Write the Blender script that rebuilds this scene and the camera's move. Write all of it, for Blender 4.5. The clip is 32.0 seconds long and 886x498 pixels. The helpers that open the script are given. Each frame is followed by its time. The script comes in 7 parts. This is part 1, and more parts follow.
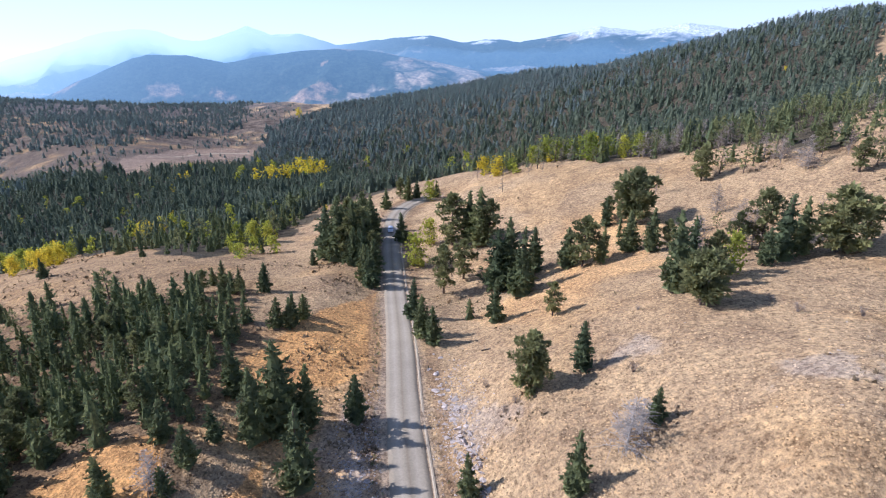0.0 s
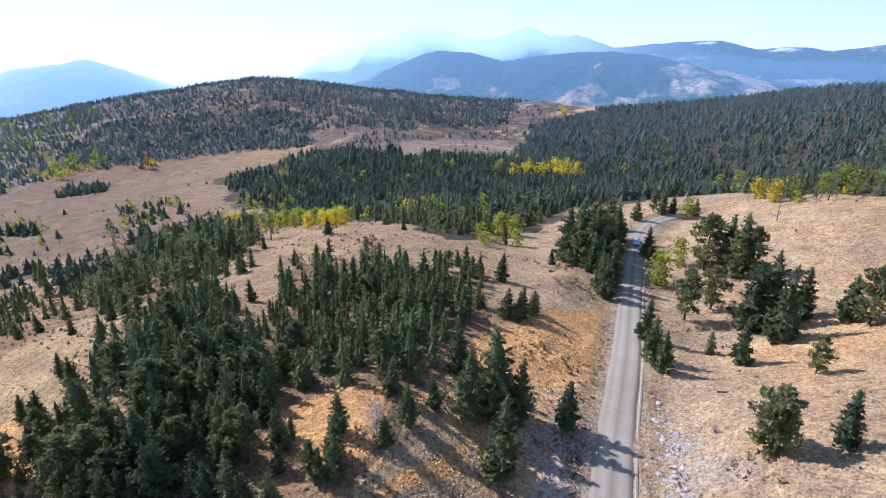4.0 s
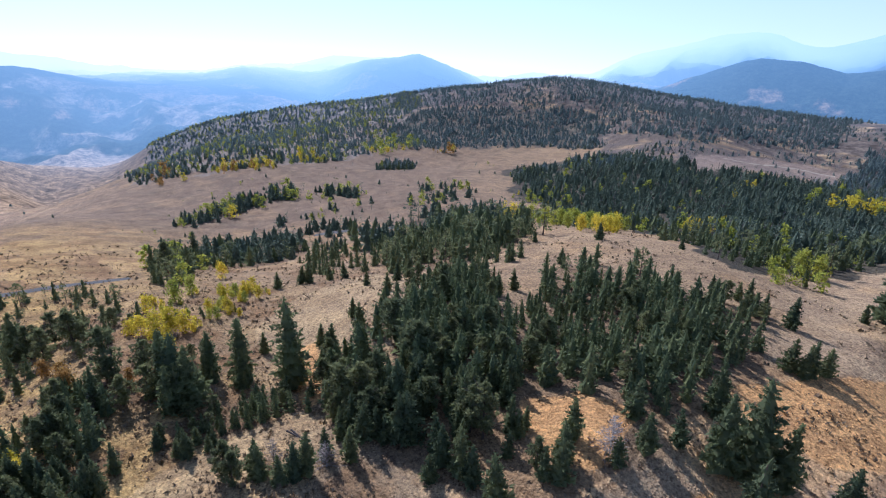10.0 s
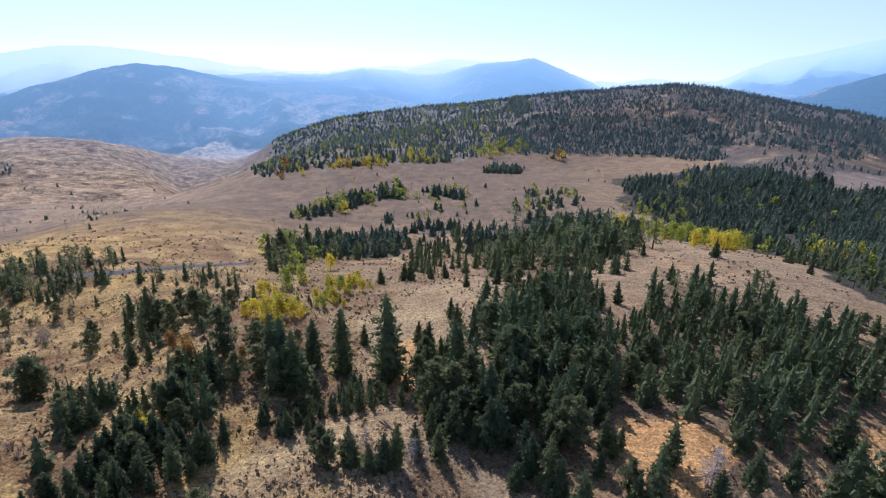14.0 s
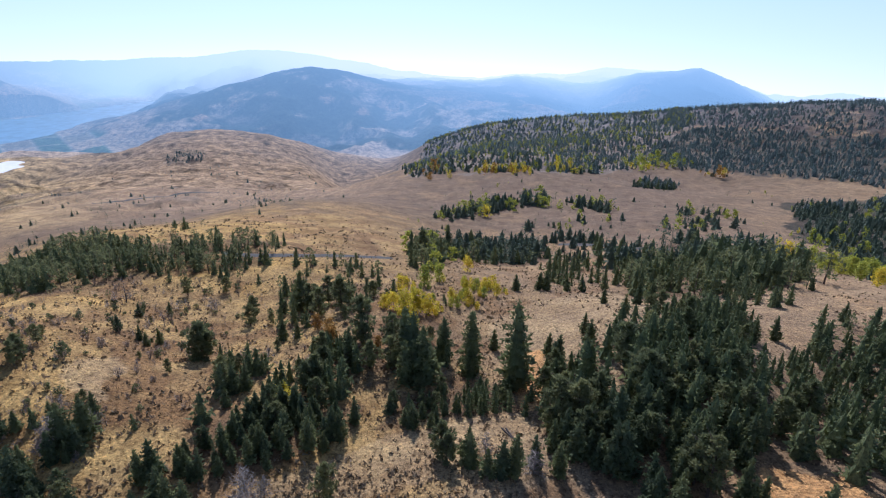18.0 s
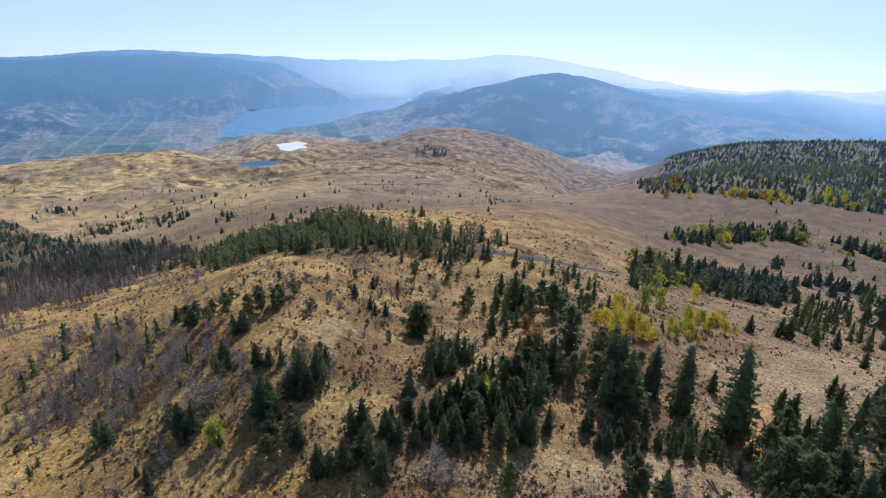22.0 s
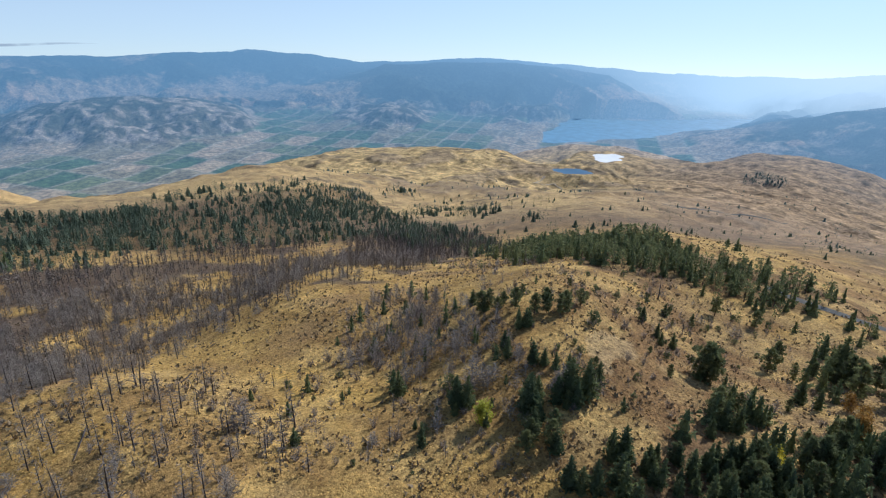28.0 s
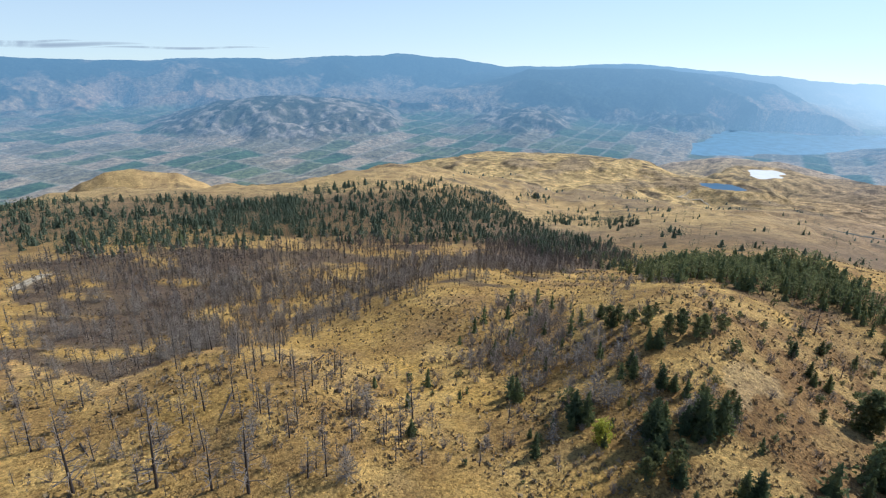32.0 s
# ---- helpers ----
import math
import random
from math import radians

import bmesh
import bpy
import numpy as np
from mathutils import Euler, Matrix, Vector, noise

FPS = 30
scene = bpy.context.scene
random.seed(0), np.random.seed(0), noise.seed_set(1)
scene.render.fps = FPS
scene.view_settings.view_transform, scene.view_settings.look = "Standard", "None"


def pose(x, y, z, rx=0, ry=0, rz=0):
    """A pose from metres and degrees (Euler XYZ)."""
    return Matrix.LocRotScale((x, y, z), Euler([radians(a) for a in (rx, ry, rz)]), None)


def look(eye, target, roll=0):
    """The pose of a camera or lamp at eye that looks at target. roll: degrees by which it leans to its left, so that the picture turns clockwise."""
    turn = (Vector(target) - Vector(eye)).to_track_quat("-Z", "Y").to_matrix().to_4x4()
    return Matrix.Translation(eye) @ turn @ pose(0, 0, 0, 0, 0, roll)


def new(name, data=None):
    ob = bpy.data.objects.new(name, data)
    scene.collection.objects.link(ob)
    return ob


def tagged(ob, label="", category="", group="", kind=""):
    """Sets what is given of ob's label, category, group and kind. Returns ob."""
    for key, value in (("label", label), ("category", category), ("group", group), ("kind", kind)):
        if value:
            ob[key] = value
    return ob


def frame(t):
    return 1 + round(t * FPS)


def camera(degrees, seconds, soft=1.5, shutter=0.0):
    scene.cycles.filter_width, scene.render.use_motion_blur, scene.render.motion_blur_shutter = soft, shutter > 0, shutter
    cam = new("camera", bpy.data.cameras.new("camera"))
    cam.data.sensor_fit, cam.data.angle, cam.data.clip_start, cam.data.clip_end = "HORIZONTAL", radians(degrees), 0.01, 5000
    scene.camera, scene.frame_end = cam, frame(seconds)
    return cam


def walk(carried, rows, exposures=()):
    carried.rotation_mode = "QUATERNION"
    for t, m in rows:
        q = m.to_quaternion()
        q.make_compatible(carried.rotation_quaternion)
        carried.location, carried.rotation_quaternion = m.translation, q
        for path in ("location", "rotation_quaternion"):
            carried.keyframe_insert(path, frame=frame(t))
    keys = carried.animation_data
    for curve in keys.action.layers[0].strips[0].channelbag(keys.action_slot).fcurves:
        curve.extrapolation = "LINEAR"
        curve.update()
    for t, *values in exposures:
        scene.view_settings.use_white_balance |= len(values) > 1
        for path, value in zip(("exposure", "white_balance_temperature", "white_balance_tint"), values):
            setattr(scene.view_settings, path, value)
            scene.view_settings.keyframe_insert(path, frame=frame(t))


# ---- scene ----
# ---- camera: a drone hovering over the hillside road and turning left ----
cam = camera(74.56, 32.0, soft=1.2)
PATH = [
    (0, pose(0, 0, 60, 68.64, -0.36, 0.00)),
    (0.5, pose(0, 0, 60, 68.61, -0.33, 3.08)),
    (1, pose(0, 0, 60, 68.57, -0.45, 6.84)),
    (1.5, pose(0, 0, 60, 68.59, -0.59, 10.65)),
    (2, pose(0, 0, 60, 68.55, -0.73, 14.60)),
    (2.5, pose(0, 0, 60, 68.52, -0.91, 17.58)),
    (3, pose(0, 0, 60, 68.49, -0.96, 20.49)),
    (3.5, pose(0, 0, 60, 68.46, -1.07, 23.03)),
    (5.5, pose(0, 0, 60, 68.33, -1.37, 31.41)),
    (6, pose(0, 0, 60, 68.29, -1.42, 33.31)),
    (6.5, pose(0, 0, 60, 68.24, -1.48, 35.64)),
    (7, pose(0, 0, 60, 68.17, -1.49, 38.25)),
    (7.5, pose(0, 0, 60, 68.09, -1.51, 41.15)),
    (8, pose(0, 0, 60, 68.02, -1.62, 43.83)),
    (8.5, pose(0, 0, 60, 67.97, -1.54, 46.54)),
    (9, pose(0, 0, 60, 67.95, -1.60, 49.18)),
    (9.5, pose(0, 0, 60, 67.90, -1.63, 51.64)),
    (10, pose(0, 0, 60, 67.89, -1.62, 53.41)),
    (10.5, pose(0, 0, 60, 67.87, -1.61, 54.86)),
    (11, pose(0, 0, 60, 67.85, -1.59, 56.49)),
    (11.5, pose(0, 0, 60, 67.87, -1.51, 57.90)),
    (12, pose(0, 0, 60, 67.87, -1.51, 59.15)),
    (12.5, pose(0, 0, 60, 67.88, -1.51, 60.31)),
    (13, pose(0, 0, 60, 67.90, -1.53, 61.64)),
    (13.5, pose(0, 0, 60, 67.92, -1.48, 62.91)),
    (14, pose(0, 0, 60, 67.96, -1.43, 64.11)),
    (14.5, pose(0, 0, 60, 68.06, -1.33, 65.16)),
    (16.5, pose(0, 0, 60, 68.22, -1.20, 70.84)),
    (17, pose(0, 0, 60, 68.25, -1.15, 72.96)),
    (17.5, pose(0, 0, 60, 68.25, -1.23, 75.82)),
    (18, pose(0, 0, 60, 68.25, -1.26, 78.61)),
    (18.5, pose(0, 0, 60, 68.29, -1.20, 81.45)),
    (19, pose(0, 0, 60, 68.26, -1.23, 84.29)),
    (19.5, pose(0, 0, 60, 68.29, -1.25, 87.40)),
    (20, pose(0, 0, 60, 68.32, -1.34, 90.30)),
    (20.5, pose(0, 0, 60, 68.38, -1.50, 93.19)),
    (21, pose(0, 0, 60, 68.34, -1.50, 95.94)),
    (21.5, pose(0, 0, 60, 68.33, -1.50, 98.70)),
    (22, pose(0, 0, 60, 68.27, -1.51, 101.72)),
    (22.5, pose(0, 0, 60, 68.30, -1.45, 104.44)),
    (23, pose(0, 0, 60, 68.28, -1.30, 108.07)),
    (23.5, pose(0, 0, 60, 68.30, -1.33, 111.44)),
    (24, pose(0, 0, 60, 68.25, -1.21, 114.38)),
    (24.5, pose(0, 0, 60, 68.25, -1.24, 117.11)),
    (25, pose(0, 0, 60, 68.32, -1.23, 119.63)),
    (25.5, pose(0, 0, 60, 68.37, -1.29, 121.42)),
    (27.5, pose(0, 0, 60, 68.50, -1.39, 129.93)),
    (28, pose(0, 0, 60, 68.53, -1.37, 132.31)),
    (28.5, pose(0, 0, 60, 68.51, -1.36, 134.68)),
    (29, pose(0, 0, 60, 68.51, -1.28, 136.99)),
    (29.5, pose(0, 0, 60, 68.53, -1.26, 139.44)),
    (30, pose(0, 0, 60, 68.52, -1.29, 141.76)),
    (30.5, pose(0, 0, 60, 68.57, -1.19, 143.01)),
    (31, pose(0, 0, 60, 68.59, -1.22, 144.15)),
    (31.5, pose(0, 0, 60, 68.64, -1.17, 145.24)),
    (32, pose(0, 0, 60, 68.67, -1.09, 145.79)),
]
walk(cam, PATH, exposures=((0.0, 0.46, 5600, 20), (5.0, 0.5, 5350, 20), (11.0, 0.16, 5200, 19), (16.5, 0.06, 5400, 19), (20.5, -0.1, 5400, 16), (26.0, -0.18, 5500, 9), (32.0, 0.02, 5800, 5)))

# ---- daylight: low autumn sun to the left of the road ----
SUN_BEARING, SUN_HEIGHT = 85.0, 37.0
world = bpy.data.worlds.new("sky")
scene.world = world
world.use_nodes = True
wn, wl = world.node_tree.nodes, world.node_tree.links
sky = wn.new("ShaderNodeTexSky")
sky.sky_type, sky.sun_disc = "NISHITA", False
sky.sun_elevation, sky.sun_rotation = radians(SUN_HEIGHT), radians(-SUN_BEARING)
sky.altitude, sky.air_density, sky.dust_density, sky.ozone_density = 900.0, 1.0, 0.25, 1.8
where, lift = wn.new("ShaderNodeTexCoord"), wn.new("ShaderNodeVectorMath")
lift.operation, lift.inputs[1].default_value = "ADD", (0.0, 0.0, 0.1)
wl.new(where.outputs["Generated"], lift.inputs[0])
wl.new(lift.outputs[0], sky.inputs[0])
# thin autumn haze whitens the sky towards the horizon
aloft, haze_depth, hazy = wn.new("ShaderNodeSeparateXYZ"), wn.new("ShaderNodeMapRange"), wn.new("ShaderNodeMix")
wl.new(where.outputs["Generated"], aloft.inputs[0])
wl.new(aloft.outputs["Z"], haze_depth.inputs["Value"])
for slot_, v_ in zip(("From Min", "From Max", "To Min", "To Max"), (0.0, 0.3, 0.55, 0.08)):
    haze_depth.inputs[slot_].default_value = v_
hazy.data_type = "RGBA"
wl.new(haze_depth.outputs[0], hazy.inputs["Factor"])
wl.new(sky.outputs[0], hazy.inputs["A"])
hazy.inputs["B"].default_value = (5.1, 5.6, 6.3, 1.0)
wl.new(hazy.outputs["Result"], wn["Background"].inputs[0])
wn["Background"].inputs[1].default_value = 0.14

sun = new("sun", bpy.data.lights.new("sun", "SUN"))
sun.data.energy, sun.data.angle, sun.data.color = 4.5, radians(0.53), (1.0, 0.95, 0.88)
sun_at = Vector((-math.sin(radians(SUN_BEARING)) * math.cos(radians(SUN_HEIGHT)),
                 math.cos(radians(SUN_BEARING)) * math.cos(radians(SUN_HEIGHT)), math.sin(radians(SUN_HEIGHT))))
sun.matrix_world = look(sun_at * 300, (0, 0, 0))

# ---- materials ----


def nodes_of(name):
    m = bpy.data.materials.new(name)
    m.use_nodes = True
    t = m.node_tree
    return m, t.nodes, t.links, t.nodes["Principled BSDF"]


def noise_node(n, links, coord, scale, detail=4.0, rough=0.6):
    t = n.new("ShaderNodeTexNoise")
    t.inputs["Scale"].default_value, t.inputs["Detail"].default_value, t.inputs["Roughness"].default_value = scale, detail, rough
    links.new(coord, t.inputs["Vector"])
    return t.outputs["Fac"]


def ramp_node(n, links, fac, stops):
    r = n.new("ShaderNodeValToRGB")
    e = r.color_ramp.elements
    while len(e) < len(stops):
        e.new(0.5)
    for slot, (pos, col) in zip(e, stops):
        slot.position, slot.color = pos, (*col, 1.0) if len(col) == 3 else col
    links.new(fac, r.inputs[0])
    return r.outputs["Color"]


def mix_node(n, links, kind, fac, a, b):
    m = n.new("ShaderNodeMix")
    m.data_type, m.blend_type = "RGBA", kind
    for value, slot in ((fac, m.inputs["Factor"]), (a, m.inputs["A"]), (b, m.inputs["B"])):
        if isinstance(value, (int, float)):
            slot.default_value = value
        elif isinstance(value, tuple):
            slot.default_value = (*value, 1.0)
        else:
            links.new(value, slot)
    return m.outputs["Result"]


def bump_node(n, links, height, strength, distance):
    b = n.new("ShaderNodeBump")
    b.inputs["Strength"].default_value, b.inputs["Distance"].default_value = strength, distance
    links.new(height, b.inputs["Height"])
    return b.outputs["Normal"]


def grey(v):
    return (v, v, v)


def ground_material(name, tuft, patch, strength, distance):
    """Dry bunch grass over stony soil: the broad colour lies on the mesh, tufts and bare spots are noise at two sizes."""
    m, n, links, bsdf = nodes_of(name)
    pos = n.new("ShaderNodeNewGeometry").outputs["Position"]
    col = n.new("ShaderNodeAttribute")
    col.attribute_name = "cover"
    fine = noise_node(n, links, pos, tuft, 5, 0.75)
    broad = noise_node(n, links, pos, patch, 4, 0.6)
    c = mix_node(n, links, "MULTIPLY", 1.0, col.outputs["Color"], ramp_node(n, links, fine, ((0.34, (0.36, 0.33, 0.31)), (0.5, (0.95, 0.95, 0.95)), (0.64, (1.5, 1.44, 1.3)))))
    c = mix_node(n, links, "MULTIPLY", 1.0, c, ramp_node(n, links, broad, ((0.36, (0.8, 0.77, 0.76)), (0.62, (1.15, 1.13, 1.07)))))
    clump = noise_node(n, links, pos, tuft * 0.28, 4, 0.65)
    c = mix_node(n, links, "MULTIPLY", 1.0, c, ramp_node(n, links, clump, ((0.34, (0.74, 0.7, 0.68)), (0.5, grey(1.0)), (0.64, (1.18, 1.15, 1.09)))))
    links.new(c, bsdf.inputs["Base Color"])
    bsdf.inputs["Roughness"].default_value = 0.95
    bsdf.inputs["Specular IOR Level"].default_value = 0.1
    links.new(bump_node(n, links, fine, strength, distance), bsdf.inputs["Normal"])
    return m


GRASSLAND = ground_material("dry_grassland", 1.5, 0.09, 0.7, 0.5)


def distance_material(name, aerial):
    """Far hills and ranges: their woods and grass, with haze painted over them as a glow of the surface."""
    m, n, links, bsdf = nodes_of(name)
    pos = n.new("ShaderNodeNewGeometry").outputs["Position"]
    col, haze_paint = n.new("ShaderNodeAttribute"), n.new("ShaderNodeAttribute")
    col.attribute_name, haze_paint.attribute_name = "cover", "haze_paint"
    fine = noise_node(n, links, pos, 0.055, 6, 0.75)
    c = mix_node(n, links, "MULTIPLY", 1.0, col.outputs["Color"], ramp_node(n, links, fine, ((0.35, grey(0.42)), (0.5, grey(0.98)), (0.64, (1.65, 1.58, 1.42)))))
    small = noise_node(n, links, pos, 0.3, 5, 0.7)
    c = mix_node(n, links, "MULTIPLY", 1.0, c, ramp_node(n, links, small, ((0.35, grey(0.65)), (0.5, grey(1.0)), (0.64, grey(1.3)))))
    links.new(c, bsdf.inputs["Base Color"])
    bsdf.inputs["Roughness"].default_value, bsdf.inputs["Specular IOR Level"].default_value = 1.0, 0.0
    crag = noise_node(n, links, pos, 0.009, 6, 0.7)
    rugged = n.new("ShaderNodeMath")
    rugged.operation, rugged.inputs[1].default_value = "MULTIPLY_ADD", 0.22
    links.new(fine, rugged.inputs[0])
    links.new(crag, rugged.inputs[2])
    relief = bump_node(n, links, rugged.outputs[0], 1.0, 60.0)
    links.new(haze_paint.outputs["Alpha"], relief.node.inputs["Strength"])
    links.new(relief, bsdf.inputs["Normal"])
    # the haze is emission mixed into the slope's own surface, by its painted alpha
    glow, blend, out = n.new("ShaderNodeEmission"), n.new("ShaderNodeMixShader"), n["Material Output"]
    links.new(ramp_node(n, links, haze_paint.outputs["Fac"], aerial), glow.inputs["Color"])
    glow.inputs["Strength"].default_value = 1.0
    links.new(haze_paint.outputs["Alpha"], blend.inputs["Fac"])
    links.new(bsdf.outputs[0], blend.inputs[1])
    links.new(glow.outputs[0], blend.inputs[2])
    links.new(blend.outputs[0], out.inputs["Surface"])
    return m


# ---- the lie of the land ----
def grid_noise(x, y, seed):
    """Smooth value noise in -1..1 on a unit lattice."""
    xi, yi = np.floor(x), np.floor(y)
    u, v = x - xi, y - yi
    u, v = u * u * u * (u * (u * 6 - 15) + 10), v * v * v * (v * (v * 6 - 15) + 10)

    def lattice(a, b):
        h = np.sin(a * 127.1 + b * 311.7 + seed * 74.7) * 43758.5453
        return (h - np.floor(h)) * 2 - 1

    low = lattice(xi, yi) * (1 - u) + lattice(xi + 1, yi) * u
    high = lattice(xi, yi + 1) * (1 - u) + lattice(xi + 1, yi + 1) * u
    return low * (1 - v) + high * v


def fractal(x, y, size, octaves=4, seed=0):
    total, weight = 0.0, 1.0
    for k in range(octaves):
        total = total + weight * grid_noise(x / size + 17.3 * k, y / size - 9.1 * k, seed + k)
        size, weight = size / 2.03, weight * 0.5
    return total / 1.9


def smooth(lo, hi, v):
    t = np.clip((v - lo) / (hi - lo), 0, 1)
    return t * t * (3 - 2 * t)


def bearing(x, y):
    """Degrees to the left of the valley road, -120 to 240, and the distance."""
    return (np.degrees(np.arctan2(-x, y)) + 120) % 360 - 120, np.hypot(x, y)


# Heights of the land on rings of growing radius, by bearing in steps of 8 degrees.
RINGS = []
RINGS.append([-6.4, -5.9, -5, -4.1, -3, -1.9, -1.1, -0.6, -0.2, 0.1, 0.5, 0.9, 1.4, 1.9, 2.3, 2.5, 2.3, 1.7, 0.5, -0.4, -0.6, -0, 0.8, 1.1, 0.9, 0.3, -0.2, -0.5, -0.3, 0.1, 0.6, 1.2, 1.8, 2.3])  # 28 m
RINGS.append([5.9, 10.7, 13.2, 9.1, 6.1, 5, 3.5, 0.9, -1, -0.9, 0.3, 2.2, 3.1, 1.8, 0.7, 2.5, 4.7, 3.8, 1.4, 0.3, -0.3, -0, 1, 1.8, 2.3, 2.3, 2, 2.1, 2, 2.3, 2.8, 3, 3, 3])  # 40 m
RINGS.append([16.1, 25.3, 28.5, 19.7, 13.9, 10.9, 8.5, 2, -1.9, -1, 0.6, 4.6, 5.7, 1.4, -1.9, 1.8, 6.6, 4.2, 1, 2.3, 1, 0.5, 1.1, 2.1, 3.1, 3.8, 4.1, 5.1, 3.5, 3.8, 4.6, 4.3, 3.9, 4])  # 56 m
RINGS.append([18.8, 23.9, 25.7, 19, 15.8, 10.3, 8.4, 2.6, 0.3, 0.2, 4.5, 9.2, 4.6, 2.8, 1.3, -1.5, -1.8, -2.2, -2.4, 3.2, 3.9, 4.9, 5.4, 3.1, 0.4, 0.3, 1.7, 5.8, 4.1, 2.7, 2.5, 3.4, 4.7, 5.8])  # 79 m
RINGS.append([15.4, 15.5, 17.6, 16.8, 16, 8, -0.4, -3.6, 3.6, 0.8, 3.1, 1.4, -4.6, 3.8, 7.1, -6.9, -13.2, -3.2, -0.6, -4.3, -6.8, 2.6, 9.7, 3, -6.6, -7, -9.6, -5.7, 2.4, 0, -1.3, 0.9, 4.1, 6.1])  # 111 m
RINGS.append([15.4, 19, 20.2, 12.4, 6.2, 1.5, -7.1, -13, -5.5, -5.7, -3.5, -3.4, -7.9, -10.8, -12.1, -13.4, -18, -14, -15.4, -21.2, -19.3, -8, -0.2, -7.4, -13.5, -9.3, -15.5, -25.8, -25.3, -22.3, -12, -6.2, -2.6, 0.1])  # 157 m
RINGS.append([19.2, 30.9, 41.7, 30, 15.1, 13.7, 5, -6, -14.9, -26.5, -18.3, -13.5, -16.8, -28.3, -41, -37.4, -36.7, -34.2, -31.9, -20.8, -16.6, -16.3, -25.3, -34.5, -33.1, -31.3, -37.5, -42.9, -39.6, -35, -28.1, -22.3, -18.5, -15.1])  # 222 m
RINGS.append([29.1, 35.7, 38.2, 26.6, 10.9, 5.5, -2.6, -14.8, -25.9, -36.9, -39.8, -45.4, -45.9, -43.8, -56.8, -63.3, -73.1, -62.2, -50, -43.9, -38.9, -35.1, -55.5, -65.4, -63.6, -63.9, -68.8, -64.2, -54.7, -49.1, -46.3, -44.3, -42.7, -39.5])  # 313 m
RINGS.append([41.4, 37, 24.7, 9.8, -9.7, -31.8, -45.8, -56.6, -59.2, -57, -59.3, -76.5, -85.4, -77.6, -75.8, -79.7, -97.2, -86.4, -66, -64.1, -84.1, -79, -85.2, -95.4, -98, -90.4, -84.2, -79.1, -74, -76.6, -74.9, -69.6, -69.7, -68.4])  # 442 m
RINGS.append([48.5, 47.5, 43.4, 36.9, 16.9, -31.3, -77.2, -106.9, -105.3, -92, -69.4, -67.2, -91.6, -102.2, -105.6, -105.2, -107.1, -115.4, -128.3, -133, -131.3, -114.3, -109.6, -132, -142.4, -116.8, -93.6, -96.6, -90, -73.5, -67.6, -102.6, -108.1, -95.6])  # 625 m
RINGS.append([52.2, 62.6, 90, 100.9, 63, 18.5, -29, -71.6, -99.7, -129.6, -120.3, -79, -145.4, -140.4, -147.9, -140.9, -115.5, -127.6, -182.2, -194.7, -180.4, -165.7, -168.8, -181.3, -173.6, -132.5, -114.3, -173.8, -194.7, -214, -226.7, -225.3, -166.1, -108.4])  # 882 m
RINGS.append([72.7, 50.1, 31.8, 24.2, 23.1, 17.8, -3.2, -8.1, -45.1, -74, -97.3, -64.8, -94.2, -116.4, -143.4, -149, -141.3, -177.6, -256, -223.4, -200.8, -233.8, -259.1, -226.2, -198.5, -213.6, -317.1, -392.6, -412.6, -411.2, -416.5, -348.5, -231.6, -127.9])  # 1245 m
RINGS.append([117.8, 64.7, 2.3, -78.5, -125.3, -201.6, -329.5, -405, -349.9, -202.2, -202.4, -172.9, -63, -116, -117.4, -139.1, -196, -272.1, -317.4, -223.3, -193.9, -256.5, -294.8, -284.1, -302, -386.9, -497.2, -463.4, -392.3, -397, -409, -380.5, -292.2, -183.9])  # 1758 m
RINGS.append([182, 76.9, -39.4, -175.4, -314, -469.9, -627.2, -706.3, -643.9, -505.7, -434.5, -377.8, -285.6, -242, -191.2, -192.1, -243.6, -298, -302.8, -252.5, -235.5, -274.4, -322.9, -368.1, -432.3, -513.1, -552.7, -497.9, -421, -394.1, -391.2, -378.1, -330, -258.3])  # 2483 m
RINGS.append([255.9, 79.5, -105.6, -305.8, -517.6, -721.4, -880.1, -950.6, -915.9, -814.4, -699, -591.5, -485, -382, -303.2, -271.4, -279.3, -293.5, -289.9, -280.6, -285.3, -317.5, -377, -455.2, -534.4, -586.9, -585.2, -534.5, -468.3, -418.3, -391.9, -376.4, -355.8, -326.5])  # 3506 m
RINGS.append([331.7, 73.1, -189.7, -457.4, -719.6, -947.9, -1109.3, -1185.2, -1177, -1098.6, -970.2, -823.9, -678.4, -539.6, -428.3, -353.8, -311.7, -291, -286.9, -301.4, -331.4, -379.7, -451, -535.1, -605.1, -635, -618.8, -572.3, -512, -453.2, -410.6, -388.3, -380.6, -378.3])  # 4950 m
RINGS.append([405.8, 60.6, -282.6, -614.6, -916.4, -1161.9, -1331.7, -1420.9, -1432.5, -1368.3, -1236.9, -1063.6, -878.8, -704.6, -554.7, -433.9, -345.8, -296.3, -289.4, -319.8, -375.7, -448.3, -530.7, -608.7, -661.5, -675.6, -654.4, -609.8, -551.7, -489.8, -438.6, -410.8, -407.7, -418.5])  # 6990 m

RING_HEIGHTS = np.array(RINGS, float)
N_RING, N_SPOKE = RING_HEIGHTS.shape


def spline_weights(u):
    i = np.floor(u).astype(int)
    t = u - i
    return i, ((1 - t) ** 3 / 6, (3 * t ** 3 - 6 * t ** 2 + 4) / 6, (-3 * t ** 3 + 3 * t ** 2 + 3 * t + 1) / 6, t ** 3 / 6)


